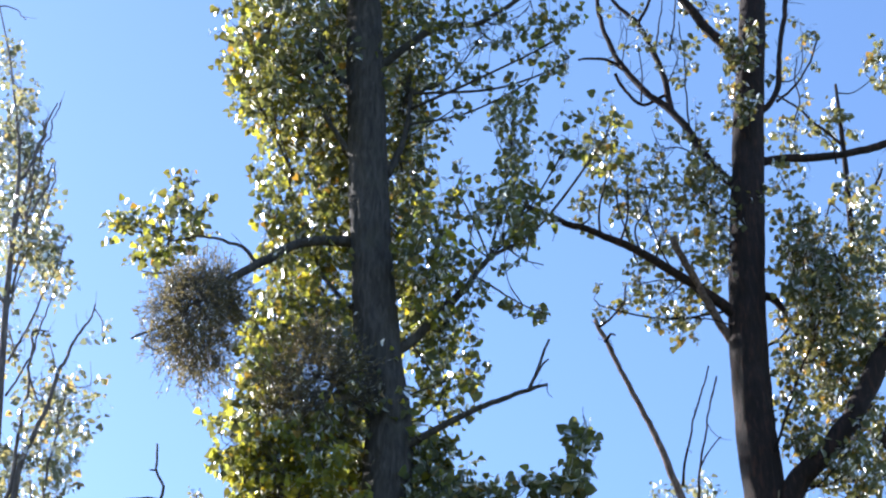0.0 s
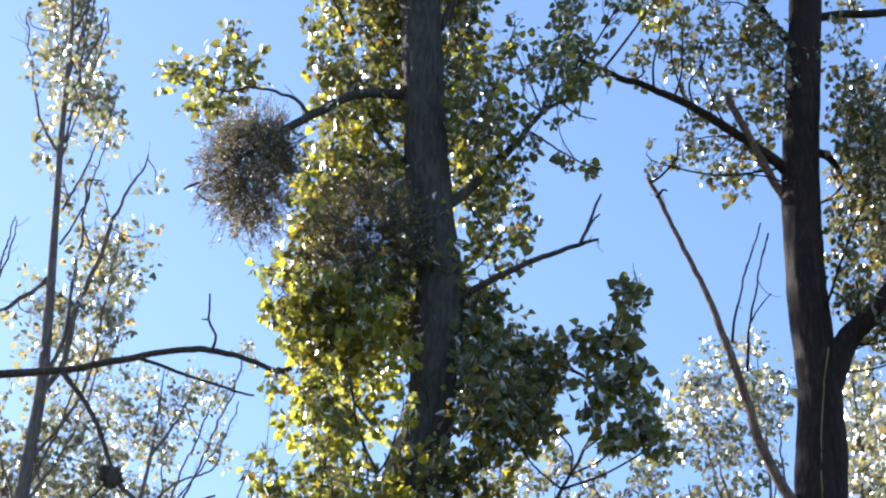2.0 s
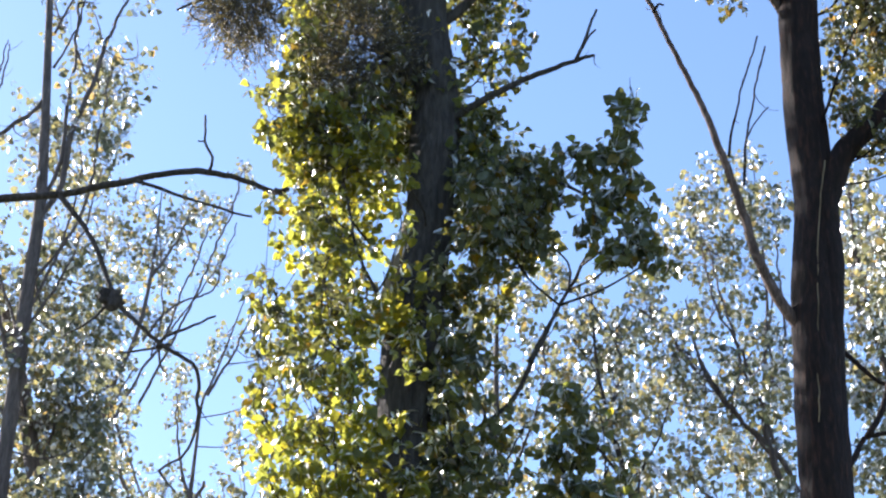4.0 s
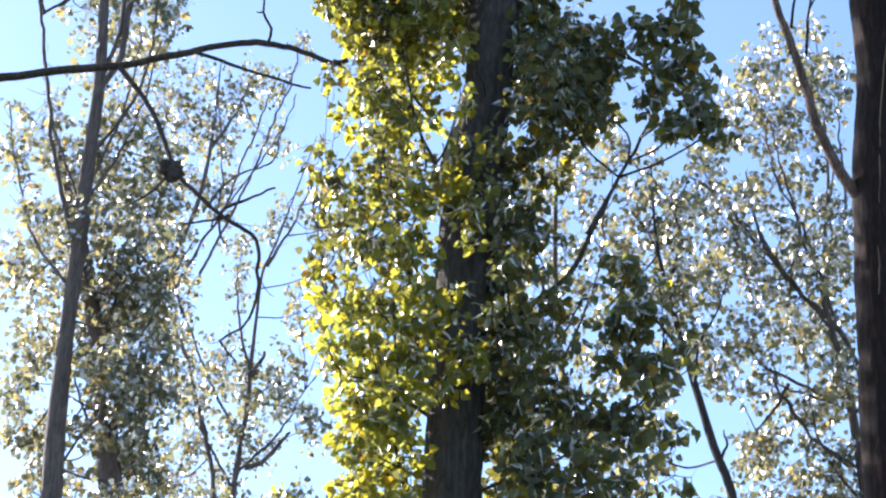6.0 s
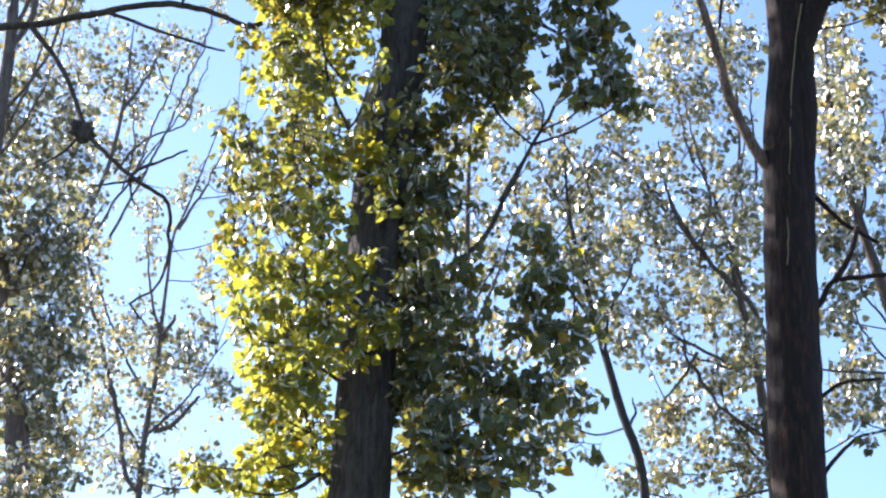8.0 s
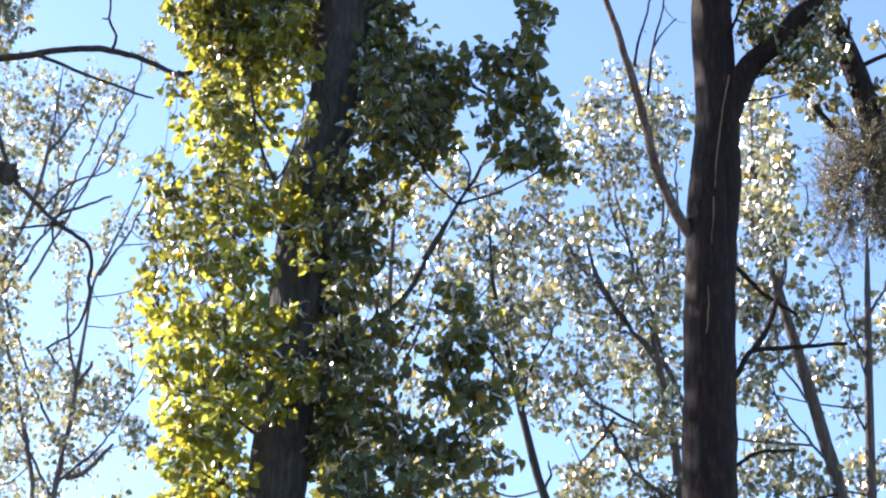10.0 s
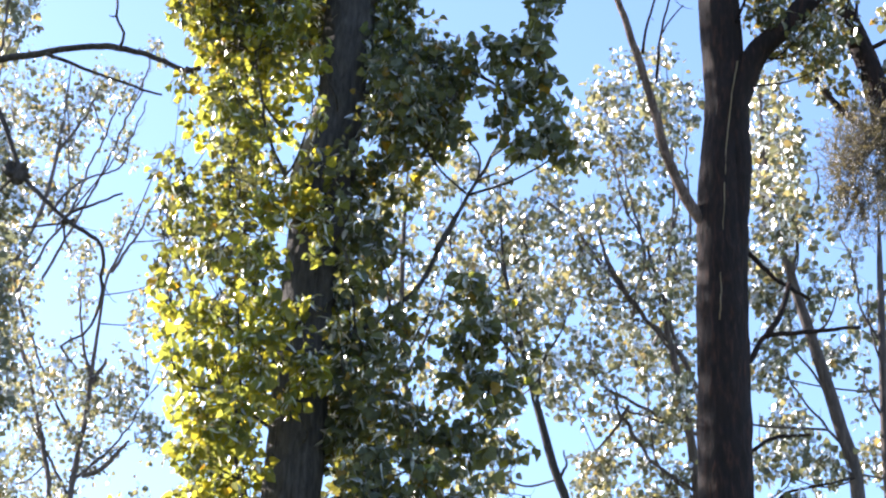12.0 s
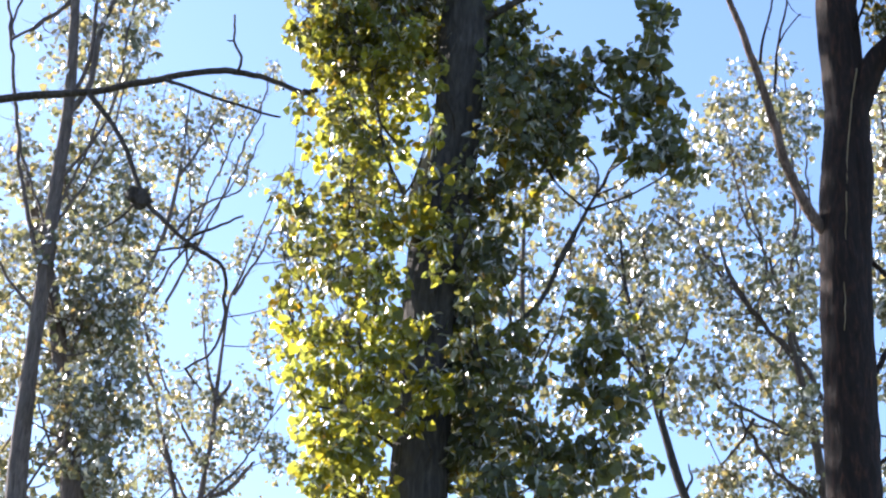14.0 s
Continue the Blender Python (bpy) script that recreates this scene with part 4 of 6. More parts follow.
neighbour.limb((2.53, 0.20, 16.67, 0.039), (2.47, 0.22, 17.29, 0.035), (2.36, 0.23, 17.73, 0.032), (2.26, 0.25, 18.11, 0.029), (2.15, 0.27, 18.28, 0.026), (2.03, 0.28, 18.45, 0.023), (1.94, 0.30, 18.69, 0.021))
neighbour.limb((2.26, 0.30, 18.18, 0.020), (2.42, 0.30, 18.56, 0.018), (2.51, 0.30, 18.94, 0.016))
neighbour.limb((2.10, 0.30, 17.37, 0.025), (1.93, 0.27, 17.50, 0.020), (1.77, 0.23, 17.53, 0.016), (1.54, 0.20, 17.47, 0.012), bear=False)
neighbour.limb((2.47, 0.25, 16.97, 0.020), (2.20, 0.20, 16.79, 0.019), (1.99, 0.15, 17.05, 0.019), (1.93, 0.10, 17.17, 0.020), name="twig", bear=False)
neighbour.limb((3.40, 0.00, 17.12, 0.069), (3.19, -0.07, 17.37, 0.061), (2.93, -0.15, 17.68, 0.055), (2.70, -0.22, 18.06, 0.050), (2.49, -0.30, 18.49, 0.045))
neighbour.limb((3.30, 0.00, 15.74, 0.047), (3.68, 0.06, 15.87, 0.045), (4.06, 0.12, 15.94, 0.043), (4.45, 0.18, 16.06, 0.042), (4.85, 0.24, 16.25, 0.041), (5.35, 0.30, 16.55, 0.040))
neighbour.limb((3.40, 0.00, 16.44, 0.038), (3.57, -0.04, 16.57, 0.035), (3.69, -0.08, 16.83, 0.032), (3.75, -0.12, 17.31, 0.030), (3.89, -0.16, 18.08, 0.028), (3.96, -0.20, 18.50, 0.025))
neighbour.limb((2.69, 0.10, 16.24, 0.011), (2.69, 0.07, 16.80, 0.009), (2.71, 0.03, 17.37, 0.008), (2.67, 0.00, 17.88, 0.006), name="twig", bear=False)
neighbour.limb((2.39, 0.10, 17.44, 0.012), (2.45, 0.05, 17.84, 0.009), (2.52, 0.00, 18.25, 0.006), name="twig", bear=False)
neighbour.limb((2.56, 0.10, 17.53, 0.012), (2.63, 0.05, 17.93, 0.009), (2.69, 0.00, 18.43, 0.006), name="twig", bear=False)
neighbour.limb((2.19, 0.10, 16.74, 0.012), (2.21, 0.05, 17.04, 0.008), (2.21, 0.00, 17.43, 0.006), name="twig", bear=False)
neighbour.limb((2.82, 0.10, 15.99, 0.011), (2.89, 0.05, 15.70, 0.008), (3.02, 0.00, 15.62, 0.006), name="twig", bear=False)
neighbour.limb((3.80, 0.10, 16.36, 0.012), (3.93, 0.07, 16.71, 0.009), (3.90, 0.03, 17.02, 0.008), (3.96, 0.00, 17.34, 0.006), name="twig", bear=False)
neighbour.limb((4.23, 0.10, 15.83, 0.011), (4.20, 0.05, 16.11, 0.008), (4.02, 0.00, 16.22, 0.006), name="twig", bear=False)
neighbour.limb((2.02, 0.10, 14.43, 0.011), (1.90, 0.07, 14.93, 0.009), (1.83, 0.03, 15.37, 0.007), (1.80, 0.00, 15.74, 0.006), name="twig", bear=False)
neighbour.limb((2.36, 0.10, 14.36, 0.011), (2.21, 0.05, 14.77, 0.008), (2.12, 0.00, 15.26, 0.006), name="twig", bear=False)
neighbour.limb((3.65, -0.05, 16.60, 0.017), (3.82, -0.07, 16.76, 0.014), (4.01, -0.08, 17.04, 0.012), (4.20, -0.10, 17.51, 0.010), bear=False)
neighbour.limb((2.90, 0.00, 9.69, 0.060), (2.74, -0.04, 9.93, 0.055), (2.60, -0.08, 10.15, 0.051), (2.50, -0.12, 10.36, 0.047), (2.41, -0.17, 10.60, 0.045), (2.34, -0.21, 10.88, 0.041), (2.26, -0.25, 11.19, 0.038), (2.16, -0.29, 11.54, 0.036), (2.04, -0.33, 11.92, 0.032), (1.94, -0.38, 12.16, 0.029), (1.84, -0.42, 12.39, 0.027), (1.64, -0.46, 12.87, 0.024), (1.49, -0.50, 13.27, 0.022), label="slender bare branch with peeling bark", bear=False, bark=BARK_PEEL)
neighbour.limb((2.22, -0.30, 11.51, 0.014), (2.27, -0.33, 11.80, 0.011), (2.40, -0.37, 12.29, 0.009), (2.56, -0.40, 12.80, 0.008), name="twig", bear=False)
neighbour.limb((2.34, -0.30, 11.20, 0.014), (2.39, -0.33, 11.68, 0.011), (2.49, -0.37, 12.16, 0.009), (2.62, -0.40, 12.69, 0.008), name="twig", bear=False)
neighbour.limb((2.39, -0.30, 11.70, 0.009), (2.48, -0.35, 11.86, 0.007), (2.59, -0.40, 11.98, 0.006), name="twig", bear=False)
neighbour.limb((1.51, -0.50, 13.19, 0.015), (1.62, -0.52, 13.26, 0.012), (1.77, -0.53, 13.49, 0.010), (1.80, -0.55, 13.69, 0.008), name="twig", bear=False)
neighbour.limb((1.56, -0.50, 13.01, 0.017), (1.62, -0.53, 13.09, 0.012), (1.67, -0.55, 13.07, 0.008), name="twig", bear=False)
neighbour.limb((3.15, 0.10, 14.06, 0.054), (3.39, 0.20, 14.07, 0.041), (3.53, 0.30, 13.89, 0.031), (3.62, 0.40, 13.71, 0.022))
neighbour.limb((3.14, 0.10, 13.35, 0.015), (3.45, 0.15, 13.60, 0.013), (3.69, 0.20, 14.14, 0.011), (3.95, 0.25, 14.86, 0.010), (4.15, 0.30, 15.44, 0.009))
neighbour.limb((3.13, -0.15, 11.98, 0.015), (3.42, -0.20, 12.73, 0.012), (3.63, -0.25, 13.23, 0.010), (3.74, -0.30, 13.76, 0.008))
neighbour.limb((2.98, 0.00, 8.43, 0.035), (3.16, 0.07, 8.62, 0.028), (3.33, 0.15, 8.88, 0.024), (3.80, 0.22, 8.98, 0.020), (4.22, 0.30, 9.09, 0.016), bear=False)
neighbour.limb((3.31, 0.05, 8.84, 0.031), (3.47, 0.08, 9.12, 0.025), (3.54, 0.10, 9.38, 0.020), bear=False)
neighbour.limb((2.97, 0.05, 9.84, 0.032), (3.20, 0.17, 9.71, 0.025), (3.47, 0.28, 9.52, 0.020), (3.80, 0.40, 9.37, 0.016), bear=False)
neighbour.limb((2.96, 0.00, 7.59, 0.026), (3.13, 0.07, 7.76, 0.020), (3.34, 0.13, 7.91, 0.016), (3.68, 0.20, 7.99, 0.012))
neighbour.limb((3.00, 0.00, 6.85, 0.022), (3.10, 0.00, 7.05, 0.019), (3.25, 0.00, 7.23, 0.017), (3.40, 0.00, 7.37, 0.014), (3.64, 0.00, 7.43, 0.012), (3.99, 0.00, 7.52, 0.010), bear=False)
neighbour.spray(2.82, 15.03, 0.56, 0.73, 343)
neighbour.spray(2.18, 15.19, 0.56, 0.65, 188)
neighbour.spray(1.97, 15.66, 0.36, 0.47, 86)
neighbour.spray(2.36, 13.70, 0.47, 0.34, 137)
neighbour.spray(1.99, 14.13, 0.34, 0.43, 94)
neighbour.spray(2.27, 13.99, 0.48, 0.43, 175)
neighbour.spray(3.15, 16.73, 0.37, 0.51, 130)
neighbour.spray(3.41, 17.25, 0.23, 0.94, 125)
neighbour.spray(3.58, 17.97, 0.23, 0.55, 121)
neighbour.spray(2.79, 15.42, 0.36, 0.47, 154)
neighbour.spray(3.63, 15.42, 0.29, 0.56, 85)
neighbour.spray(3.64, 14.50, 0.42, 0.80, 492)
neighbour.spray(4.03, 14.35, 0.42, 0.79, 490)
neighbour.spray(3.72, 13.63, 0.48, 0.67, 612)
neighbour.spray(3.87, 13.01, 0.40, 0.65, 508)
neighbour.spray(3.40, 12.80, 0.20, 0.72, 172)
neighbour.spray(4.02, 12.08, 0.33, 0.62, 304)
neighbour.spray(3.50, 12.21, 0.26, 0.31, 97)
neighbour.spray(2.35, 15.98, 0.36, 0.48, 88)
neighbour.spray(2.72, 16.07, 0.29, 0.58, 85)
neighbour.spray(2.64, 17.43, 0.45, 0.53, 92)
neighbour.spray(2.08, 17.70, 0.46, 0.54, 70)
neighbour.spray(2.64, 14.35, 0.34, 0.44, 128)
neighbour.spray(3.01, 18.15, 0.39, 0.44, 81)
neighbour.spray(4.01, 17.25, 0.30, 0.84, 99)
neighbour.spray(1.58, 13.84, 0.17, 0.25, 36)
neighbour.spray(3.92, 14.91, 0.44, 0.74, 330, dy=0.8, deep=1.2)
neighbour.spray(4.27, 14.31, 0.43, 0.71, 403, dy=0.8, deep=1.2)
neighbour.spray(4.59, 14.91, 0.37, 0.74, 279, dy=0.8, deep=1.2)
neighbour.spray(3.93, 13.01, 0.41, 0.50, 252, dy=0.8, deep=1.2)
neighbour.spray(4.37, 13.29, 0.28, 0.51, 151, dy=0.8, deep=1.2)
neighbour.spray(3.62, 13.86, 0.28, 0.52, 144, dy=0.8, deep=1.2)
neighbour.spray(4.12, 12.27, 0.41, 0.40, 178, dy=0.8, deep=1.2)
neighbour.spray(3.68, 12.34, 0.27, 0.32, 88, dy=0.8, deep=1.2)
neighbour.spray(4.69, 15.71, 0.30, 0.58, 141, dy=0.8, deep=1.2)
neighbour.spray(3.10, 17.12, 0.16, 0.19, 53, dy=-0.4, size=1.3, deep=0.3)
neighbour.spray(3.29, 16.91, 0.15, 0.23, 38, dy=-0.4, size=1.3, deep=0.3)
neighbour.spray(3.21, 17.25, 0.15, 0.17, 28, dy=-0.4, size=1.3, deep=0.3)
neighbour.spray(3.26, 16.19, 0.13, 0.39, 40, dy=-0.4, size=1.3, deep=0.3)
neighbour.spray(3.63, 14.15, 0.34, 0.61, 159, dy=-0.25, size=1.15, deep=0.6)
neighbour.spray(3.98, 13.79, 0.41, 0.68, 214, dy=-0.25, size=1.15, deep=0.6)
neighbour.spray(4.34, 14.37, 0.28, 0.62, 129, dy=-0.25, size=1.15, deep=0.6)
neighbour.spray(3.67, 13.10, 0.33, 0.57, 148, dy=-0.25, size=1.15, deep=0.6)
neighbour.spray(4.13, 13.23, 0.27, 0.49, 102, dy=-0.25, size=1.15, deep=0.6)
neighbour.spray(3.42, 12.30, 0.19, 0.47, 72, dy=-0.25, size=1.15, deep=0.6)
neighbour.spray(3.80, 11.92, 0.32, 0.38, 99, dy=-0.25, size=1.15, deep=0.6)
neighbour.spray(2.38, 15.13, 0.43, 0.46, 143, dy=0.3, size=1.1, deep=1.0)
neighbour.spray(2.83, 14.82, 0.35, 0.54, 142, dy=0.3, size=1.1, deep=1.0)
neighbour.spray(2.66, 15.68, 0.36, 0.38, 99, dy=0.3, size=1.1, deep=1.0)
neighbour.spray(2.11, 15.68, 0.29, 0.38, 79, dy=0.3, size=1.1, deep=1.0)
neighbour.spray(1.49, 15.23, 0.32, 0.37, 84)
neighbour.spray(3.81, 16.19, 0.37, 0.49, 109)
neighbour.spray(1.79, 15.74, 0.29, 0.38, 55)
neighbour.spray(3.84, 12.17, 0.39, 0.39, 123)
neighbour.spray(3.41, 12.27, 0.20, 0.39, 55)
neighbour.spray(3.66, 11.72, 0.39, 0.30, 78)
neighbour.spray(4.04, 11.68, 0.26, 0.30, 52)
neighbour.spray(3.15, 19.41, 0.54, 0.45, 120)
neighbour.spray(4.05, 19.41, 0.54, 0.45, 120)
neighbour.spray(3.25, 20.41, 0.42, 0.45, 120)
neighbour.spray(3.95, 20.41, 0.42, 0.45, 120)
neighbour.spray(3.35, 21.41, 0.30, 0.45, 120)
neighbour.spray(3.85, 21.41, 0.30, 0.45, 120)
neighbour.spray(3.30, 7.24, 0.22, 0.24, 16, dy=-0.5, size=1.25, deep=0.3)
neighbour.leaf_out(LEAF_RIGHT_SINGLE, 11.5, 15.5, 1.2, 5.0, 300)

# ---- the dead branch that reaches in from a tree beside the meadow ----
dead_tree = Tree("poplar_tree", "poplar with a long bare dead branch", -5.73, 15.0, BARK_DEAD, LEAF_RIGHT, 0.078, True)
dead_tree.trunk((-5.73, -0.10, 0.33), (-5.71, 0.4, 0.26), (-5.63, 3.0, 0.22), (-5.63, 10.56, 0.18), (-5.73, 13.76, 0.12), (-5.73, 17.56, 0.03))
dead_tree.limb((-5.80, 0.00, 10.62, 0.042), (-5.26, -0.05, 10.48, 0.039), (-4.24, -0.11, 10.57, 0.036), (-3.93, -0.16, 10.56, 0.034), (-3.64, -0.22, 10.56, 0.032), (-3.37, -0.27, 10.61, 0.031), (-2.97, -0.33, 10.65, 0.029), (-2.58, -0.38, 10.67, 0.027), (-2.27, -0.44, 10.61, 0.026), (-2.02, -0.49, 10.50, 0.024), (-1.82, -0.55, 10.38, 0.023), (-1.70, -0.60, 10.38, 0.021), label="long bare dead branch", bear=False)
dead_tree.limb((-1.81, -0.60, 10.35, 0.028), (-1.75, -0.61, 10.33, 0.024), (-1.70, -0.62, 10.37, 0.021), name="snag", bear=False)
dead_tree.limb((-2.40, -0.50, 10.59, 0.014), (-2.37, -0.52, 10.73, 0.012), (-2.45, -0.53, 10.89, 0.011), (-2.45, -0.55, 11.15, 0.009), name="twig", bear=False)
dead_tree.limb((-2.46, -0.50, 10.91, 0.009), (-2.48, -0.53, 10.88, 0.007), (-2.50, -0.55, 10.87, 0.005), name="twig", bear=False)
dead_tree.limb((-3.03, -0.40, 10.57, 0.018), (-2.70, -0.37, 10.46, 0.014), (-2.36, -0.33, 10.36, 0.012), (-2.03, -0.30, 10.28, 0.009), bear=False)
dead_tree.limb((-3.75, -0.20, 10.57, 0.028), (-3.49, -0.19, 10.24, 0.025), (-3.33, -0.18, 9.95, 0.023), (-3.20, -0.18, 9.64, 0.021), (-3.03, -0.17, 9.38, 0.020), (-2.75, -0.16, 9.14, 0.018), (-2.46, -0.15, 8.94, 0.017), (-2.39, -0.15, 8.77, 0.016), (-2.40, -0.14, 8.66, 0.015), (-2.40, -0.13, 8.46, 0.013), (-2.43, -0.12, 8.26, 0.012), (-2.50, -0.12, 8.12, 0.011), (-2.59, -0.11, 8.06, 0.010), (-2.67, -0.10, 8.01, 0.009), label="drooping dead branch", bear=False)
dead_tree.limb((-2.67, -0.10, 8.01, 0.012), (-2.64, -0.10, 7.95, 0.010), (-2.58, -0.10, 7.87, 0.008), (-2.51, -0.10, 7.81, 0.007), name="twig", bear=False)
dead_tree.limb((-2.77, -0.15, 9.09, 0.019), (-2.70, -0.18, 9.18, 0.015), (-2.51, -0.22, 9.25, 0.012), (-2.29, -0.25, 9.34, 0.009), name="twig", bear=False)
dead_tree.limb((-2.67, -0.15, 9.13, 0.016), (-2.75, -0.12, 9.11, 0.012), (-2.95, -0.08, 9.10, 0.010), (-3.12, -0.05, 9.10, 0.007), name="twig", bear=False)
dead_tree.limb((-2.75, -0.15, 9.07, 0.012), (-2.72, -0.17, 8.95, 0.009), (-2.65, -0.20, 8.81, 0.007), name="twig", bear=False)
dead_tree.limb((-3.23, -0.15, 9.49, 0.014), (-3.42, -0.07, 9.34, 0.010), (-3.61, 0.00, 9.27, 0.007), name="twig", bear=False)
dead_tree.knot(-3.20, -0.15, 9.55, 0.09)
dead_tree.spray(-6.13, 14.16, 0.7, 0.8, 160)
dead_tree.spray(-6.23, 15.46, 0.6, 0.8, 160)
dead_tree.spray(-5.93, 16.76, 0.5, 0.7, 120)
dead_tree.leaf_out()

# ---- slender poplars behind the clearing ----
slender_one = Tree("poplar_tree", "slender poplar with upright branches and small glinting leaves", -5.63, 21.5, BARK_FAR, LEAF_FAR, 0.068, False)
slender_one.trunk((-5.63, -0.10, 0.218), (-5.63, 0.60, 0.166), (-5.63, 3.15, 0.155), (-5.63, 5.51, 0.143), (-5.63, 7.46, 0.133), (-5.63, 8.63, 0.129), (-5.68, 9.73, 0.120), (-5.69, 10.94, 0.096), (-5.67, 12.05, 0.098), (-5.67, 13.22, 0.088), (-5.66, 14.68, 0.074), (-5.83, 17.04, 0.051), (-5.92, 18.18, 0.045), (-6.00, 19.58, 0.035), (-6.09, 20.74, 0.024), (-6.34, 22.00, 0.016), (-6.56, 22.95, 0.012), (-6.98, 24.40, 0.007))
slender_one.limb((-5.66, 0.00, 14.20, 0.046), (-5.42, 0.00, 14.74, 0.043), (-5.38, 0.00, 15.43, 0.040), (-5.21, 0.00, 16.13, 0.033), (-5.10, 0.00, 16.67, 0.030), (-5.00, 0.00, 17.14, 0.023), (-4.86, 0.00, 17.61, 0.019), (-4.77, 0.00, 17.80, 0.015), (-4.71, 0.00, 18.04, 0.012))
slender_one.limb((-5.12, 0.00, 16.99, 0.011), (-5.22, 0.00, 17.32, 0.008), (-5.36, 0.00, 17.62, 0.006), name="twig", bear=False)
slender_one.limb((-5.65, 0.00, 14.50, 0.031), (-5.48, 0.00, 15.00, 0.029), (-5.46, 0.00, 15.77, 0.026), (-5.45, 0.00, 16.49, 0.022), (-5.44, 0.00, 16.94, 0.019), (-5.48, 0.00, 17.36, 0.018), (-5.43, 0.00, 17.58, 0.014), (-5.27, 0.00, 17.62, 0.007))
slender_one.limb((-5.66, 0.00, 13.30, 0.026), (-5.20, 0.00, 14.05, 0.021), (-5.04, 0.00, 14.75, 0.018), (-5.02, 0.00, 15.43, 0.016), (-4.96, 0.00, 16.13, 0.013), (-4.95, 0.00, 16.58, 0.009))
slender_one.limb((-5.76, 0.00, 16.13, 0.024), (-5.97, 0.00, 15.78, 0.016), (-6.29, 0.00, 15.52, 0.010))
slender_one.limb((-5.98, 0.00, 19.37, 0.025), (-5.88, 0.00, 20.21, 0.020), (-5.83, 0.00, 21.08, 0.015), (-5.66, 0.00, 21.75, 0.011))
slender_one.limb((-5.98, 0.00, 20.31, 0.026), (-5.81, 0.00, 20.97, 0.018), (-5.81, 0.00, 21.42, 0.011))
slender_one.limb((-5.90, 0.00, 17.98, 0.025), (-6.27, 0.00, 18.67, 0.019), (-6.49, 0.00, 19.47, 0.014), (-6.73, 0.00, 20.52, 0.011))
slender_one.limb((-5.80, 0.00, 19.58, 0.026), (-5.63, 0.00, 20.11, 0.018), (-5.61, 0.00, 20.64, 0.011))
slender_one.limb((-5.58, 0.00, 12.39, 0.022), (-5.94, 0.00, 13.17, 0.017), (-6.24, 0.00, 13.96, 0.013), (-6.41, 0.00, 14.78, 0.010))
slender_one.limb((-5.59, 0.00, 12.78, 0.022), (-5.27, 0.00, 13.41, 0.017), (-5.05, 0.00, 14.13, 0.013), (-4.92, 0.00, 14.96, 0.010))
slender_one.limb((-5.67, 0.00, 11.45, 0.022), (-6.24, 0.00, 12.21, 0.017), (-6.56, 0.00, 13.15, 0.013), (-6.79, 0.00, 14.03, 0.010))
slender_one.limb((-5.67, 0.00, 12.82, 0.022), (-5.34, 0.00, 13.77, 0.018), (-5.20, 0.00, 14.52, 0.013), (-5.20, 0.00, 15.26, 0.010))
slender_one.limb((-5.55, 0.00, 9.31, 0.018), (-5.38, 0.00, 9.63, 0.016), (-5.22, 0.00, 9.86, 0.014), (-5.14, 0.00, 10.23, 0.011), bear=False)
slender_one.limb((-5.72, 0.00, 12.13, 0.031), (-5.97, 0.00, 12.82, 0.030), (-6.16, 0.00, 13.54, 0.026), (-6.35, 0.00, 14.53, 0.024), (-6.51, 0.00, 15.37, 0.022), (-6.69, 0.00, 16.41, 0.018), (-6.92, 0.00, 17.68, 0.012), bear=False)
slender_one.limb((-5.72, 0.00, 16.04, 0.025), (-5.95, 0.00, 15.83, 0.022), (-6.48, 0.00, 15.40, 0.020), bear=False)
slender_one.limb((-6.46, 0.00, 15.40, 0.018), (-6.52, 0.00, 15.62, 0.018), (-6.44, 0.00, 16.11, 0.016), (-6.41, 0.00, 16.56, 0.013), (-6.37, 0.00, 17.02, 0.008), name="twig", bear=False)
slender_one.limb((-6.51, 0.00, 15.66, 0.016), (-6.47, 0.00, 15.93, 0.016), (-6.36, 0.00, 16.29, 0.014), (-6.34, 0.00, 16.65, 0.011), (-6.32, 0.00, 16.95, 0.007), name="twig", bear=False)
slender_one.limb((-5.89, 0.00, 17.88, 0.014), (-5.79, 0.00, 18.56, 0.012), (-5.64, 0.00, 19.57, 0.010), (-5.63, 0.00, 20.41, 0.010), bear=False)
slender_one.spray(-6.58, 21.96, 0.49, 0.65, 261, dy=0.9, size=1.28, deep=1.2)
slender_one.spray(-6.55, 21.06, 0.47, 0.75, 301, dy=0.9, size=1.28, deep=1.2)
slender_one.spray(-5.80, 19.78, 0.47, 0.47, 187, dy=0.9, size=1.28, deep=1.2)
slender_one.spray(-6.24, 20.09, 0.47, 0.73, 287, dy=0.9, size=1.28, deep=1.2)
slender_one.spray(-5.59, 19.36, 0.37, 0.47, 146, dy=0.9, size=1.28, deep=1.2)
slender_one.spray(-6.32, 18.84, 0.37, 0.57, 135, dy=0.9, size=1.28, deep=1.2)
slender_one.spray(-5.33, 17.30, 0.44, 0.54, 136, dy=0.9, size=1.28, deep=1.2)
slender_one.spray(-5.03, 16.75, 0.35, 0.63, 113, dy=0.9, size=1.28, deep=1.2)
slender_one.spray(-5.37, 16.38, 0.52, 0.62, 190, dy=0.9, size=1.28, deep=1.2)
slender_one.spray(-5.68, 15.93, 0.43, 0.71, 162, dy=0.9, size=1.28, deep=1.2)
slender_one.spray(-5.05, 15.67, 0.34, 0.50, 78, dy=0.9, size=1.28, deep=1.2)
slender_one.spray(-6.04, 16.37, 0.35, 0.62, 99, dy=0.9, size=1.28, deep=1.2)
slender_one.spray(-5.85, 17.77, 0.36, 0.44, 39, dy=0.9, size=1.28, deep=1.2)
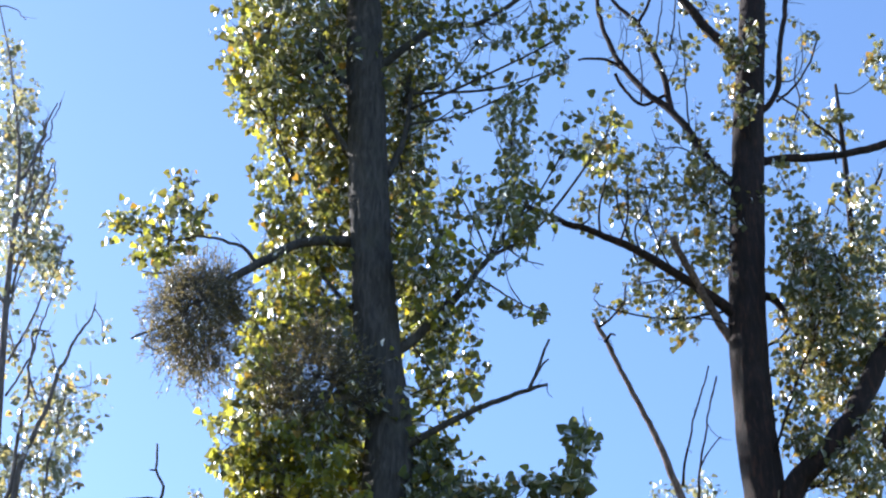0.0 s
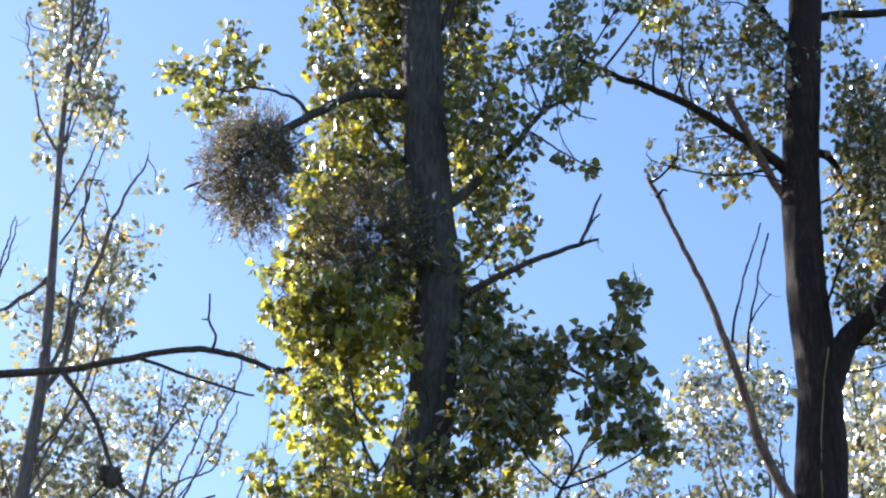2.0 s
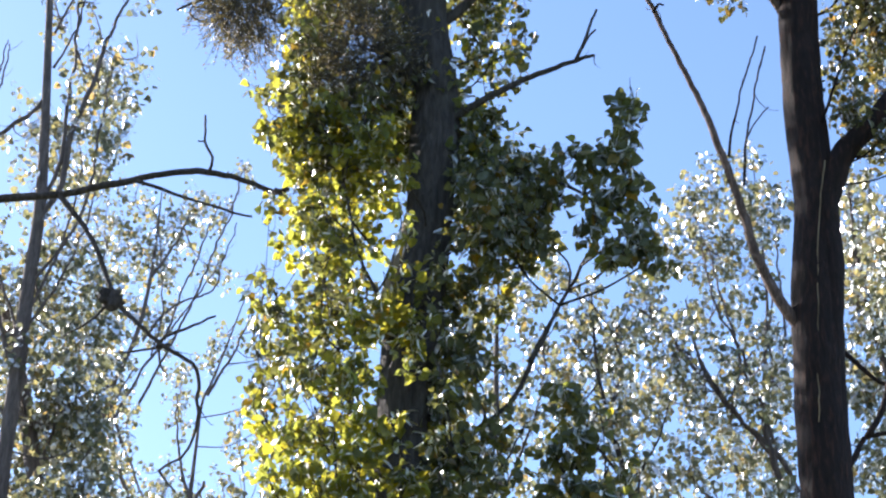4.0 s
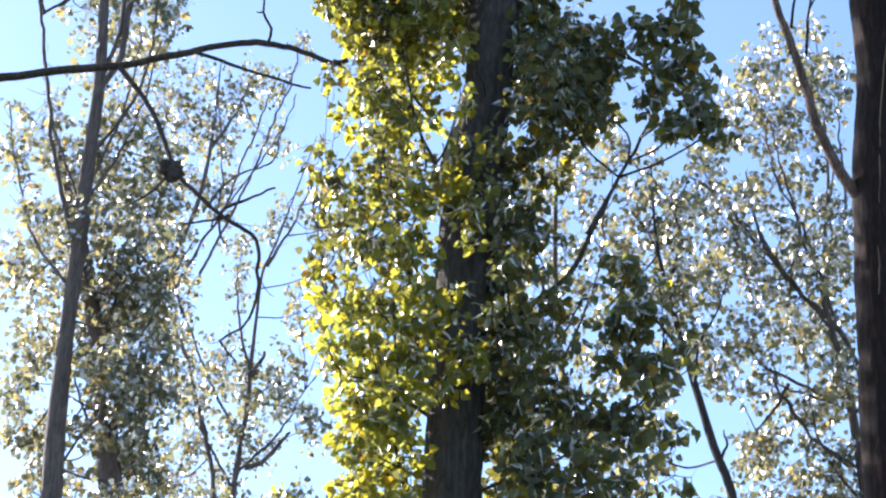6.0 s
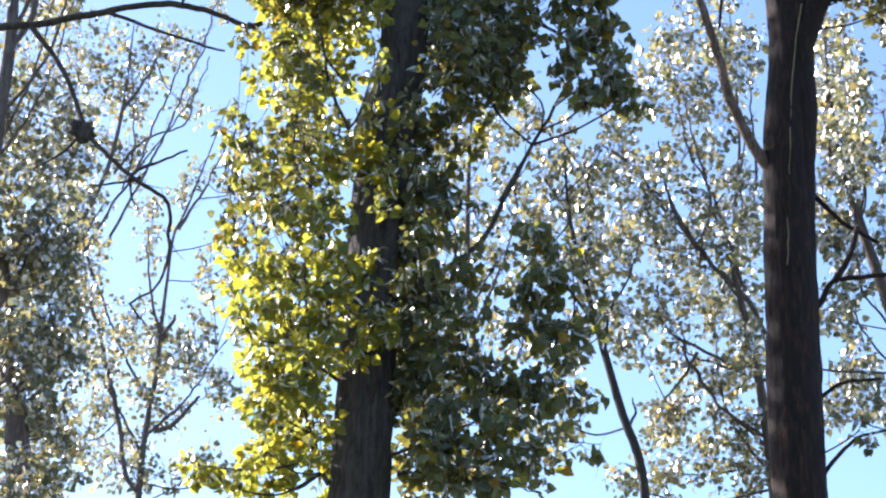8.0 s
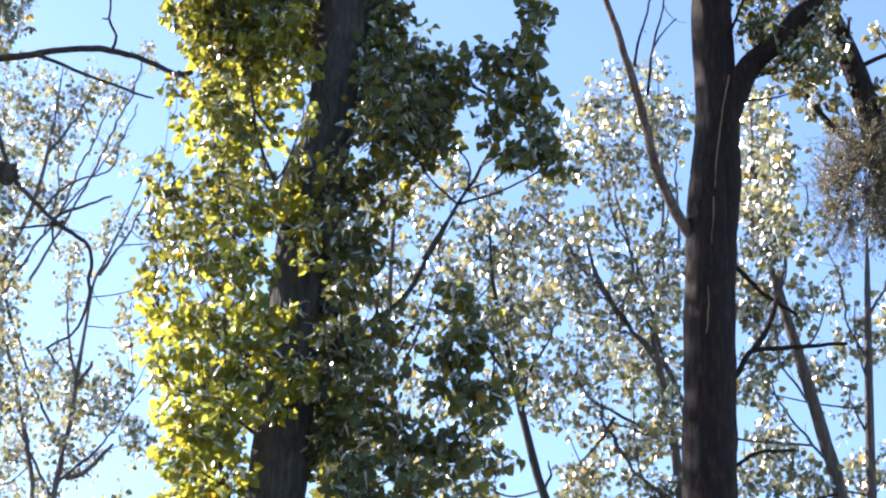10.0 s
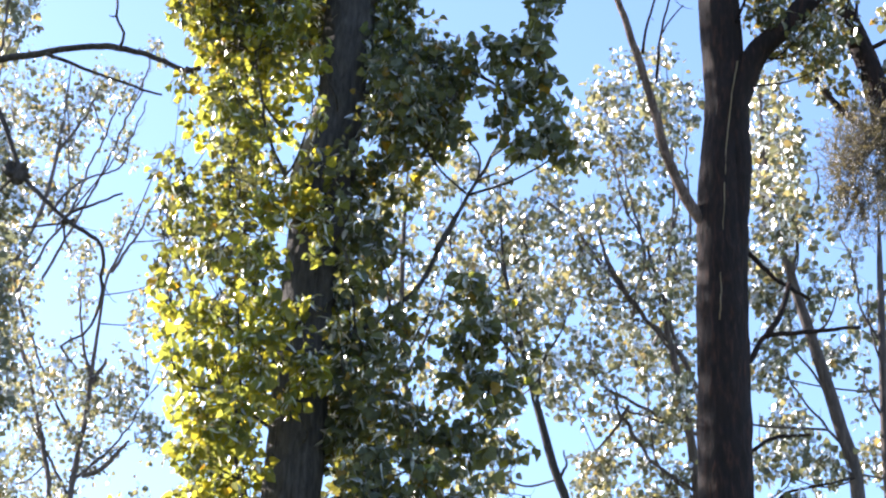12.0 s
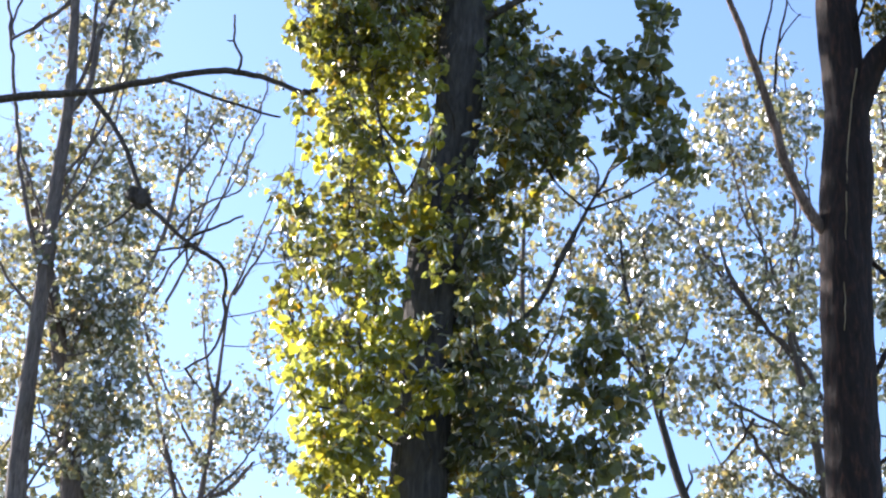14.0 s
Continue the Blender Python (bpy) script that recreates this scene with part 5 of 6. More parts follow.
slender_one.spray(-4.75, 18.26, 0.18, 0.17, 12, dy=0.9, size=1.28, deep=1.2)
slender_one.limb((-5.86, 0.00, 18.24, 0.020), (-5.82, 0.00, 19.64, 0.016), (-5.77, 0.00, 20.81, 0.012), (-5.63, 0.00, 21.76, 0.009))
slender_one.limb((-5.88, 0.00, 18.62, 0.021), (-5.69, 0.00, 19.23, 0.015), (-5.53, 0.00, 20.16, 0.012), (-5.55, 0.00, 20.65, 0.009))
slender_one.limb((-5.75, 0.00, 17.11, 0.020), (-5.51, 0.00, 17.85, 0.015), (-5.31, 0.00, 18.73, 0.011), (-5.19, 0.00, 19.27, 0.008))
slender_one.limb((-6.05, 0.00, 20.16, 0.021), (-5.88, 0.00, 20.70, 0.013), (-5.77, 0.00, 21.48, 0.009))
slender_one.limb((-5.71, 0.00, 16.55, 0.019), (-5.48, 0.00, 17.11, 0.014), (-5.36, 0.00, 17.85, 0.011), (-5.29, 0.00, 18.24, 0.008))
slender_one.spray(-5.76, 19.32, 0.37, 0.47, 126, dy=0.9, size=1.28, deep=1.2)
slender_one.spray(-5.48, 19.73, 0.18, 0.36, 47, dy=0.9, size=1.28, deep=1.2)
slender_one.spray(-6.27, 21.35, 0.39, 0.76, 188, dy=0.9, size=1.28, deep=1.2)
slender_one.spray(-5.84, 20.58, 0.29, 0.62, 88, dy=0.9, size=1.28, deep=1.2)
slender_one.spray(-5.83, 18.12, 0.36, 0.67, 62, dy=0.9, size=1.28, deep=1.2)
slender_one.spray(-5.48, 17.26, 0.44, 0.65, 113, dy=0.9, size=1.28, deep=1.2)
slender_one.spray(-5.12, 16.80, 0.44, 0.73, 143, dy=0.9, size=1.28, deep=1.2)
slender_one.spray(-5.48, 16.09, 0.43, 0.61, 120, dy=0.9, size=1.28, deep=1.2)
slender_one.spray(-4.82, 17.36, 0.35, 0.65, 70, dy=0.9, size=1.28, deep=1.2)
slender_one.spray(-4.94, 15.91, 0.34, 0.61, 84, dy=0.9, size=1.28, deep=1.2)
slender_one.spray(-6.32, 22.38, 0.34, 0.81, 230, dy=0.9, size=1.28, deep=1.2)
slender_one.spray(-6.69, 23.21, 0.20, 0.82, 136, dy=0.9, size=1.28, deep=1.2)
slender_one.spray(-6.03, 20.80, 0.39, 0.75, 203, dy=0.9, size=1.28, deep=1.2)
slender_one.spray(-5.64, 19.73, 0.38, 0.47, 154, dy=0.9, size=1.28, deep=1.2)
slender_one.limb((-7.11, 0.00, 23.58, 0.014), (-6.80, 0.00, 23.81, 0.011), (-6.55, 0.00, 23.75, 0.009), (-6.35, 0.00, 23.47, 0.006), bear=False)
slender_one.spray(-6.17, 16.06, 0.52, 0.61, 131, dy=0.9, size=1.28, deep=1.2)
slender_one.spray(-5.42, 15.46, 0.59, 0.49, 109, dy=0.9, size=1.28, deep=1.2)
slender_one.spray(-5.96, 15.02, 0.51, 0.59, 97, dy=0.9, size=1.28, deep=1.2)
slender_one.spray(-5.42, 14.26, 0.58, 0.57, 243, dy=0.9, size=1.28, deep=1.2)
slender_one.spray(-5.84, 14.10, 0.41, 0.56, 172, dy=0.9, size=1.28, deep=1.2)
slender_one.spray(-5.01, 13.77, 0.40, 0.47, 182, dy=0.9, size=1.28, deep=1.2)
slender_one.spray(-5.54, 13.45, 0.57, 0.55, 375, dy=0.9, size=1.28, deep=1.2)
slender_one.spray(-4.98, 12.98, 0.48, 0.54, 340, dy=0.9, size=1.28, deep=1.2)
slender_one.spray(-5.59, 12.74, 0.48, 0.45, 260, dy=0.9, size=1.28, deep=1.2)
slender_one.spray(-5.11, 12.21, 0.64, 0.53, 481, dy=0.9, size=1.28, deep=1.2)
slender_one.spray(-5.40, 11.82, 0.56, 0.35, 278, dy=0.9, size=1.28, deep=1.2)
slender_one.spray(-5.39, 11.88, 0.56, 0.61, 526, dy=0.9, size=1.28, deep=1.2)
slender_one.spray(-4.89, 11.67, 0.39, 0.52, 270, dy=0.9, size=1.28, deep=1.2)
slender_one.spray(-4.96, 11.00, 0.54, 0.51, 434, dy=0.9, size=1.28, deep=1.2)
slender_one.spray(-5.34, 10.77, 0.47, 0.50, 318, dy=0.9, size=1.28, deep=1.2)
slender_one.spray(-4.70, 10.41, 0.39, 0.41, 197, dy=0.9, size=1.28, deep=1.2)
slender_one.spray(-5.06, 9.99, 0.47, 0.49, 309, dy=0.9, size=1.28, deep=1.2)
slender_one.spray(-4.69, 9.57, 0.39, 0.48, 209, dy=0.9, size=1.28, deep=1.2)
slender_one.spray(-5.11, 9.09, 0.46, 0.39, 252, dy=0.9, size=1.28, deep=1.2)
slender_one.spray(-4.57, 8.95, 0.38, 0.32, 137, dy=0.9, size=1.28, deep=1.2)
slender_one.spray(-6.71, 13.82, 0.41, 0.56, 174, dy=0.9, size=1.28, deep=1.2)
slender_one.spray(-6.39, 12.86, 0.48, 0.54, 260, dy=0.9, size=1.28, deep=1.2)
slender_one.spray(-6.58, 12.08, 0.40, 0.54, 211, dy=0.9, size=1.28, deep=1.2)
slender_one.spray(-6.25, 11.02, 0.39, 0.51, 226, dy=0.9, size=1.28, deep=1.2)
slender_one.spray(-6.35, 10.15, 0.39, 0.50, 221, dy=0.9, size=1.28, deep=1.2)
slender_one.spray(-6.13, 9.30, 0.39, 0.48, 215, dy=0.9, size=1.28, deep=1.2)
slender_one.spray(-6.30, 13.98, 0.33, 0.56, 122, dy=0.9, size=1.28, deep=1.2)
slender_one.spray(-6.59, 21.84, 0.39, 0.65, 161, dy=0.9, size=1.28, deep=1.2)
slender_one.spray(-6.52, 20.30, 0.38, 0.61, 133, dy=0.9, size=1.28, deep=1.2)
slender_one.leaf_out()
slender_four = Tree("poplar_tree", "slender poplar with a straight pale trunk", -5.07, 22.5, BARK_FAR, LEAF_FAR, 0.078, False)
slender_four.trunk((-5.07, -0.10, 0.262), (-5.07, 0.60, 0.200), (-5.09, 3.17, 0.187), (-5.11, 5.65, 0.173), (-5.14, 7.71, 0.162), (-5.15, 8.95, 0.154), (-5.30, 9.94, 0.142), (-5.49, 10.90, 0.122), (-5.77, 12.11, 0.098), (-6.08, 13.14, 0.077), (-6.53, 14.53, 0.011))
slender_four.limb((-5.36, 0.00, 10.23, 0.027), (-5.09, 0.00, 10.97, 0.020), (-4.81, 0.00, 11.89, 0.014), (-4.46, 0.00, 12.67, 0.009))
slender_four.limb((-5.26, 0.00, 9.66, 0.027), (-5.64, 0.00, 10.38, 0.016), (-6.01, 0.00, 11.27, 0.009))
slender_four.limb((-5.54, 0.00, 11.12, 0.027), (-5.38, 0.00, 11.88, 0.017), (-5.30, 0.00, 12.51, 0.009))
slender_four.spray(-5.41, 12.15, 0.50, 0.54, 288, dy=0.9, deep=1.2)
slender_four.spray(-5.06, 11.45, 0.49, 0.53, 280, dy=0.9, deep=1.2)
slender_four.spray(-5.84, 11.44, 0.41, 0.53, 236, dy=0.9, deep=1.2)
slender_four.spray(-5.26, 10.69, 0.49, 0.52, 275, dy=0.9, deep=1.2)
slender_four.spray(-5.72, 10.38, 0.41, 0.51, 228, dy=0.9, deep=1.2)
slender_four.spray(-4.99, 9.95, 0.40, 0.50, 223, dy=0.9, deep=1.2)
slender_four.spray(-6.17, 12.54, 0.41, 0.55, 245, dy=0.9, deep=1.2)
slender_four.spray(-4.85, 12.31, 0.41, 0.54, 215, dy=0.9, deep=1.2)
slender_four.spray(-5.06, 9.30, 0.48, 0.41, 241, dy=0.9, deep=1.2)
slender_four.spray(-5.54, 11.73, 0.24, 0.54, 113, dy=0.8, deep=1.2)
slender_four.spray(-5.48, 10.82, 0.24, 0.52, 109, dy=0.8, deep=1.2)
slender_four.spray(-5.36, 9.93, 0.24, 0.42, 89, dy=0.8, deep=1.2)
slender_four.spray(-6.09, 13.24, 0.34, 0.57, 159, dy=0.8, deep=1.2)
slender_four.spray(-6.25, 11.42, 0.33, 0.53, 152, dy=0.8, deep=1.2)
slender_four.spray(-6.20, 10.37, 0.32, 0.52, 147, dy=0.8, deep=1.2)
slender_four.spray(-6.39, 13.89, 0.34, 0.58, 143, dy=0.8, deep=1.2)
slender_four.spray(-6.64, 12.06, 0.41, 0.55, 220, dy=0.9, deep=1.2)
slender_four.spray(-6.25, 10.08, 0.41, 0.51, 229, dy=0.9, deep=1.2)
slender_four.spray(-6.73, 11.16, 0.33, 0.53, 153, dy=0.9, deep=1.2)
slender_four.spray(-5.88, 11.94, 0.50, 0.72, 289, dy=0.9, deep=1.2)
slender_four.spray(-6.67, 13.15, 0.51, 0.76, 304, dy=0.9, deep=1.2)
slender_four.spray(-5.41, 10.79, 0.49, 0.69, 276, dy=0.9, deep=1.2)
slender_four.spray(-5.09, 9.67, 0.48, 0.50, 199, dy=0.9, deep=1.2)
slender_four.spray(-5.84, 9.52, 0.48, 0.50, 201, dy=0.9, deep=1.2)
slender_four.spray(-6.86, 14.84, 0.52, 0.70, 283, dy=0.9, deep=1.2)
slender_four.spray(-6.08, 13.98, 0.51, 0.68, 271, dy=0.9, deep=1.2)
slender_four.leaf_out()
slender_two = Tree("poplar_tree", "slender poplar with two pale stems and sparse leaves", -4.97, 30, BARK_FAR, LEAF_FAR, 0.083, False)
slender_two.trunk((-4.97, -0.10, 0.091), (-4.97, 0.60, 0.070), (-4.97, 3.67, 0.065), (-4.96, 7.00, 0.060), (-4.96, 9.76, 0.056), (-4.96, 11.43, 0.054), (-4.94, 12.26, 0.049), (-4.85, 13.22, 0.041), (-4.83, 14.11, 0.036), (-4.80, 14.92, 0.027), (-4.75, 15.75, 0.024), (-4.56, 16.28, 0.019), (-3.98, 18.33, 0.007))
slender_two.limb((-4.97, 0.00, 12.18, 0.029), (-4.46, 0.00, 12.70, 0.022), (-4.14, 0.00, 13.14, 0.016), (-3.94, 0.00, 13.63, 0.011))
slender_two.limb((-4.92, 0.00, 12.75, 0.029), (-5.45, 0.00, 13.71, 0.022), (-5.90, 0.00, 14.71, 0.018), (-6.20, 0.00, 15.43, 0.013))
slender_two.limb((-4.68, 0.00, 15.85, 0.030), (-4.26, 0.00, 16.70, 0.020), (-4.06, 0.00, 17.34, 0.013))
slender_two.limb((-4.83, 0.00, 13.91, 0.030), (-5.09, 0.00, 14.91, 0.020), (-5.20, 0.00, 15.85, 0.013))
slender_two.limb((-4.96, 0.00, 11.89, 0.029), (-5.51, 0.00, 12.84, 0.019), (-6.00, 0.00, 13.61, 0.013))
slender_two.limb((-5.00, 0.00, 11.30, 0.045), (-5.21, 0.00, 11.62, 0.040), (-5.39, 0.00, 12.48, 0.041), (-5.74, 0.00, 13.65, 0.036), (-6.05, 0.00, 14.65, 0.033), (-6.26, 0.00, 15.46, 0.029), (-6.32, 0.00, 15.99, 0.024), bear=False)
slender_two.limb((-4.81, 0.00, 12.29, 0.045), (-4.55, 0.00, 12.39, 0.040), (-4.29, 0.00, 12.68, 0.036), (-4.12, 0.00, 12.93, 0.022), bear=False)
slender_two.limb((-4.79, 0.00, 13.85, 0.036), (-4.68, 0.00, 14.12, 0.033), (-4.65, 0.00, 14.32, 0.024), bear=False)
slender_two.spray(-4.76, 16.81, 0.44, 0.38, 117, dy=0.45, deep=1.2)
slender_two.spray(-5.21, 16.33, 0.39, 0.61, 170, dy=0.45, deep=1.2)
slender_two.spray(-5.16, 15.59, 0.33, 0.47, 91, dy=0.45, deep=1.2)
slender_two.spray(-4.45, 17.20, 0.39, 0.38, 72, dy=0.45, deep=1.2)
slender_two.spray(-5.30, 14.35, 0.65, 0.58, 279, dy=0.45, deep=1.2)
slender_two.spray(-5.64, 13.74, 0.54, 0.69, 303, dy=0.45, deep=1.2)
slender_two.spray(-4.44, 13.95, 0.47, 0.51, 222, dy=0.45, deep=1.2)
slender_two.spray(-4.89, 13.75, 0.54, 0.58, 228, dy=0.45, deep=1.2)
slender_two.spray(-5.75, 12.95, 0.53, 0.68, 298, dy=0.45, deep=1.2)
slender_two.spray(-5.01, 12.85, 0.53, 0.56, 246, dy=0.45, deep=1.2)
slender_two.spray(-4.21, 13.45, 0.38, 0.34, 94, dy=0.45, deep=1.2)
slender_two.spray(-5.31, 11.99, 0.74, 0.55, 402, dy=0.45, deep=1.2)
slender_two.spray(-6.08, 12.36, 0.64, 0.68, 323, dy=0.45, deep=1.2)
slender_two.spray(-4.54, 12.76, 0.31, 0.45, 74, dy=0.45, deep=1.2)
slender_two.spray(-4.09, 14.46, 0.33, 0.35, 49, dy=0.45, deep=1.2)
slender_two.spray(-6.00, 14.75, 0.33, 0.59, 84, dy=0.45, deep=1.2)
slender_two.spray(-4.66, 11.80, 0.53, 0.33, 131, dy=0.45, deep=1.2)
slender_two.spray(-3.94, 12.00, 0.47, 0.39, 206, dy=0.45, deep=1.2)
slender_two.spray(-3.57, 11.81, 0.41, 0.28, 121, dy=0.45, deep=1.2)
slender_two.spray(-4.17, 15.33, 0.38, 0.71, 138, dy=0.45, deep=1.2)
slender_two.spray(-4.34, 14.11, 0.43, 0.69, 175, dy=0.45, deep=1.2)
slender_two.spray(-4.88, 13.86, 0.43, 0.69, 175, dy=0.45, deep=1.2)
slender_two.spray(-4.83, 18.65, 0.45, 0.51, 81, dy=0.45, deep=1.2)
slender_two.spray(-3.61, 14.41, 0.33, 0.58, 96, dy=0.45, deep=1.2)
slender_two.spray(-3.75, 13.24, 0.53, 0.56, 224, dy=0.45, deep=1.2)
slender_two.limb((-3.13, 0.00, 15.07, 0.023), (-3.40, 0.00, 15.90, 0.024), (-3.72, 0.00, 16.63, 0.021), (-3.92, 0.00, 17.28, 0.019), (-3.83, 0.00, 17.77, 0.019), (-4.03, 0.00, 17.99, 0.015), bear=False)
slender_two.spray(-3.63, 17.53, 0.31, 0.48, 90, dy=0.3, deep=1.0)
slender_two.spray(-3.73, 16.77, 0.34, 0.48, 100, dy=0.3, deep=1.0)
slender_two.spray(-3.60, 16.03, 0.33, 0.47, 100, dy=0.3, deep=1.0)
slender_two.spray(-3.80, 15.40, 0.26, 0.47, 70, dy=0.3, deep=1.0)
slender_two.spray(-3.72, 14.68, 0.26, 0.41, 70, dy=0.3, deep=1.0)
slender_two.spray(-3.42, 15.30, 0.28, 0.52, 90, dy=0.3, deep=1.0)
slender_two.spray(-3.36, 16.99, 0.29, 0.53, 80, dy=0.3, deep=1.0)
slender_two.leaf_out()
slender_three = Tree("poplar_tree", "slender poplar with olive leaves between two stems", -6.12, 28.5, BARK_FAR, LEAF_FAR, 0.078, False)
slender_three.trunk((-6.12, -0.10, 0.087), (-6.12, 0.60, 0.067), (-6.14, 3.67, 0.061), (-6.15, 6.84, 0.057), (-6.16, 9.50, 0.054), (-6.16, 11.09, 0.051), (-6.19, 12.54, 0.048), (-6.14, 13.86, 0.044), (-6.04, 15.02, 0.040), (-5.66, 16.23, 0.036), (-5.51, 17.48, 0.028), (-5.47, 18.98, 0.007))
slender_three.limb((-5.70, 0.00, 14.63, 0.029), (-5.29, 0.00, 15.53, 0.023), (-4.91, 0.00, 16.54, 0.020), (-4.60, 0.00, 17.48, 0.017), (-4.29, 0.00, 18.44, 0.015), (-4.12, 0.00, 19.44, 0.011))
slender_three.limb((-5.55, 0.00, 16.13, 0.029), (-5.11, 0.00, 16.74, 0.021), (-4.48, 0.00, 17.07, 0.016), (-4.35, 0.00, 17.69, 0.011))
slender_three.limb((-5.71, 0.00, 14.24, 0.029), (-6.08, 0.00, 15.41, 0.021), (-6.33, 0.00, 16.63, 0.016), (-6.31, 0.00, 18.00, 0.011))
slender_three.limb((-5.51, 0.00, 17.27, 0.030), (-5.11, 0.00, 18.01, 0.019), (-4.96, 0.00, 18.55, 0.011))
slender_three.limb((-6.10, 0.00, 13.99, 0.028), (-5.79, 0.00, 14.97, 0.025), (-5.52, 0.00, 15.57, 0.022), (-5.26, 0.00, 16.08, 0.023), (-4.94, 0.00, 17.11, 0.017), (-4.68, 0.00, 18.07, 0.014), (-4.48, 0.00, 18.72, 0.012), bear=False)
slender_three.limb((-5.26, 0.00, 16.08, 0.017), (-4.83, 0.00, 16.80, 0.014), (-4.41, 0.00, 17.54, 0.012), (-4.17, 0.00, 18.29, 0.009), bear=False)
slender_three.limb((-5.40, 0.00, 15.83, 0.017), (-5.28, 0.00, 16.60, 0.014), (-5.40, 0.00, 17.65, 0.012), (-5.57, 0.00, 18.61, 0.012), bear=False)
slender_three.spray(-5.31, 18.52, 0.60, 0.50, 315, dy=0.45, deep=1.2)
slender_three.spray(-5.44, 17.76, 0.59, 0.61, 386, dy=0.45, deep=1.2)
slender_three.spray(-4.76, 18.86, 0.44, 0.50, 172, dy=0.45, deep=1.2)
slender_three.spray(-6.04, 18.07, 0.55, 0.75, 356, dy=0.45, deep=1.2)
slender_three.spray(-4.19, 19.64, 0.28, 0.32, 68, dy=0.45, deep=1.2)
slender_three.spray(-6.00, 16.70, 0.64, 0.72, 411, dy=0.45, deep=1.2)
slender_three.spray(-5.45, 16.70, 0.54, 0.59, 255, dy=0.45, deep=1.2)
slender_three.spray(-6.10, 15.66, 0.63, 0.69, 480, dy=0.45, deep=1.2)
slender_three.spray(-4.46, 18.63, 0.32, 0.38, 63, dy=0.45, deep=1.2)
slender_three.spray(-6.53, 17.33, 0.44, 0.73, 252, dy=0.45, deep=1.2)
slender_three.spray(-6.72, 16.38, 0.54, 0.72, 307, dy=0.45, deep=1.2)
slender_three.spray(-4.68, 17.76, 0.42, 0.37, 55, dy=0.45, deep=1.2)
slender_three.spray(-6.08, 14.36, 0.51, 0.56, 269, dy=0.45, deep=1.2)
slender_three.spray(-5.80, 13.30, 0.51, 0.55, 261, dy=0.45, deep=1.2)
slender_three.spray(-6.47, 18.72, 0.44, 0.76, 204, dy=0.45, deep=1.2)
slender_three.spray(-6.90, 19.28, 0.45, 0.77, 238, dy=0.45, deep=1.2)
slender_three.spray(-7.30, 18.50, 0.55, 0.76, 255, dy=0.45, deep=1.2)
slender_three.spray(-6.01, 19.06, 0.34, 0.64, 127, dy=0.45, deep=1.2)
slender_three.leaf_out()

# ---- poplars behind and between the two large ones ----
slim_poplar = Tree("poplar_tree", "slim poplar with a dark thin trunk", 2.52, 21.0, BARK_MAIN, LEAF_FAR, 0.078, False)
slim_poplar.trunk((2.52, -0.10, 0.090), (2.52, 0.60, 0.069), (2.38, 3.04, 0.064), (2.24, 5.48, 0.059), (2.12, 7.51, 0.055), (2.05, 8.73, 0.053), (1.85, 9.39, 0.050), (1.66, 10.13, 0.044), (1.52, 10.69, 0.035), (1.36, 11.40, 0.026), (1.26, 11.98, 0.020), (1.22, 12.96, 0.006))
slim_poplar.limb((1.66, 0.00, 10.13, 0.021), (1.73, 0.00, 10.55, 0.016), (1.90, 0.00, 10.97, 0.012), (2.05, 0.00, 11.48, 0.008))
slim_poplar.limb((1.54, 0.00, 10.55, 0.021), (1.19, 0.00, 10.97, 0.016), (0.87, 0.00, 11.25, 0.012), (0.67, 0.00, 11.68, 0.008))
slim_poplar.limb((1.39, 0.00, 11.33, 0.021), (1.53, 0.00, 11.84, 0.014), (1.51, 0.00, 12.36, 0.009))
slim_poplar.limb((1.91, 0.00, 9.12, 0.020), (1.99, 0.00, 9.46, 0.013), (2.00, 0.00, 9.59, 0.008))
slim_poplar.spray(1.21, 13.11, 0.20, 0.35, 85, dy=0.45, deep=1.2)
slim_poplar.spray(1.44, 12.74, 0.23, 0.35, 80, dy=0.45, deep=1.2)
slim_poplar.spray(1.03, 12.51, 0.23, 0.35, 80, dy=0.45, deep=1.2)
slim_poplar.spray(1.17, 12.81, 0.31, 0.35, 80, dy=0.45, deep=1.2)
slim_poplar.spray(1.23, 12.28, 0.35, 0.34, 133, dy=0.45, deep=1.2)
slim_poplar.spray(1.49, 11.83, 0.34, 0.38, 197, dy=0.45, deep=1.2)
slim_poplar.spray(0.89, 12.05, 0.31, 0.43, 147, dy=0.45, deep=1.2)
slim_poplar.spray(1.42, 11.24, 0.38, 0.33, 175, dy=0.45, deep=1.2)
slim_poplar.spray(1.82, 11.54, 0.27, 0.33, 113, dy=0.45, deep=1.2)
slim_poplar.spray(1.74, 10.81, 0.30, 0.24, 94, dy=0.45, deep=1.2)
slim_poplar.spray(1.09, 11.53, 0.30, 0.42, 160, dy=0.45, deep=1.2)
slim_poplar.spray(1.93, 10.53, 0.19, 0.20, 39, dy=0.45, deep=1.2)
slim_poplar.spray(0.78, 13.41, 0.39, 0.54, 232, dy=0.45, deep=1.2)
slim_poplar.spray(1.64, 12.55, 0.35, 0.52, 203, dy=0.45, deep=1.2)
slim_poplar.spray(1.09, 12.80, 0.31, 0.44, 101, dy=0.45, deep=1.2)
slim_poplar.spray(1.18, 9.50, 0.37, 0.47, 203, dy=0.45, deep=1.2)
slim_poplar.spray(1.37, 10.44, 0.33, 0.48, 167, dy=0.45, deep=1.2)
slim_poplar.spray(1.63, 11.67, 0.30, 0.50, 155, dy=0.45, deep=1.2)
slim_poplar.spray(1.78, 10.87, 0.26, 0.41, 96, dy=0.45, deep=1.2)
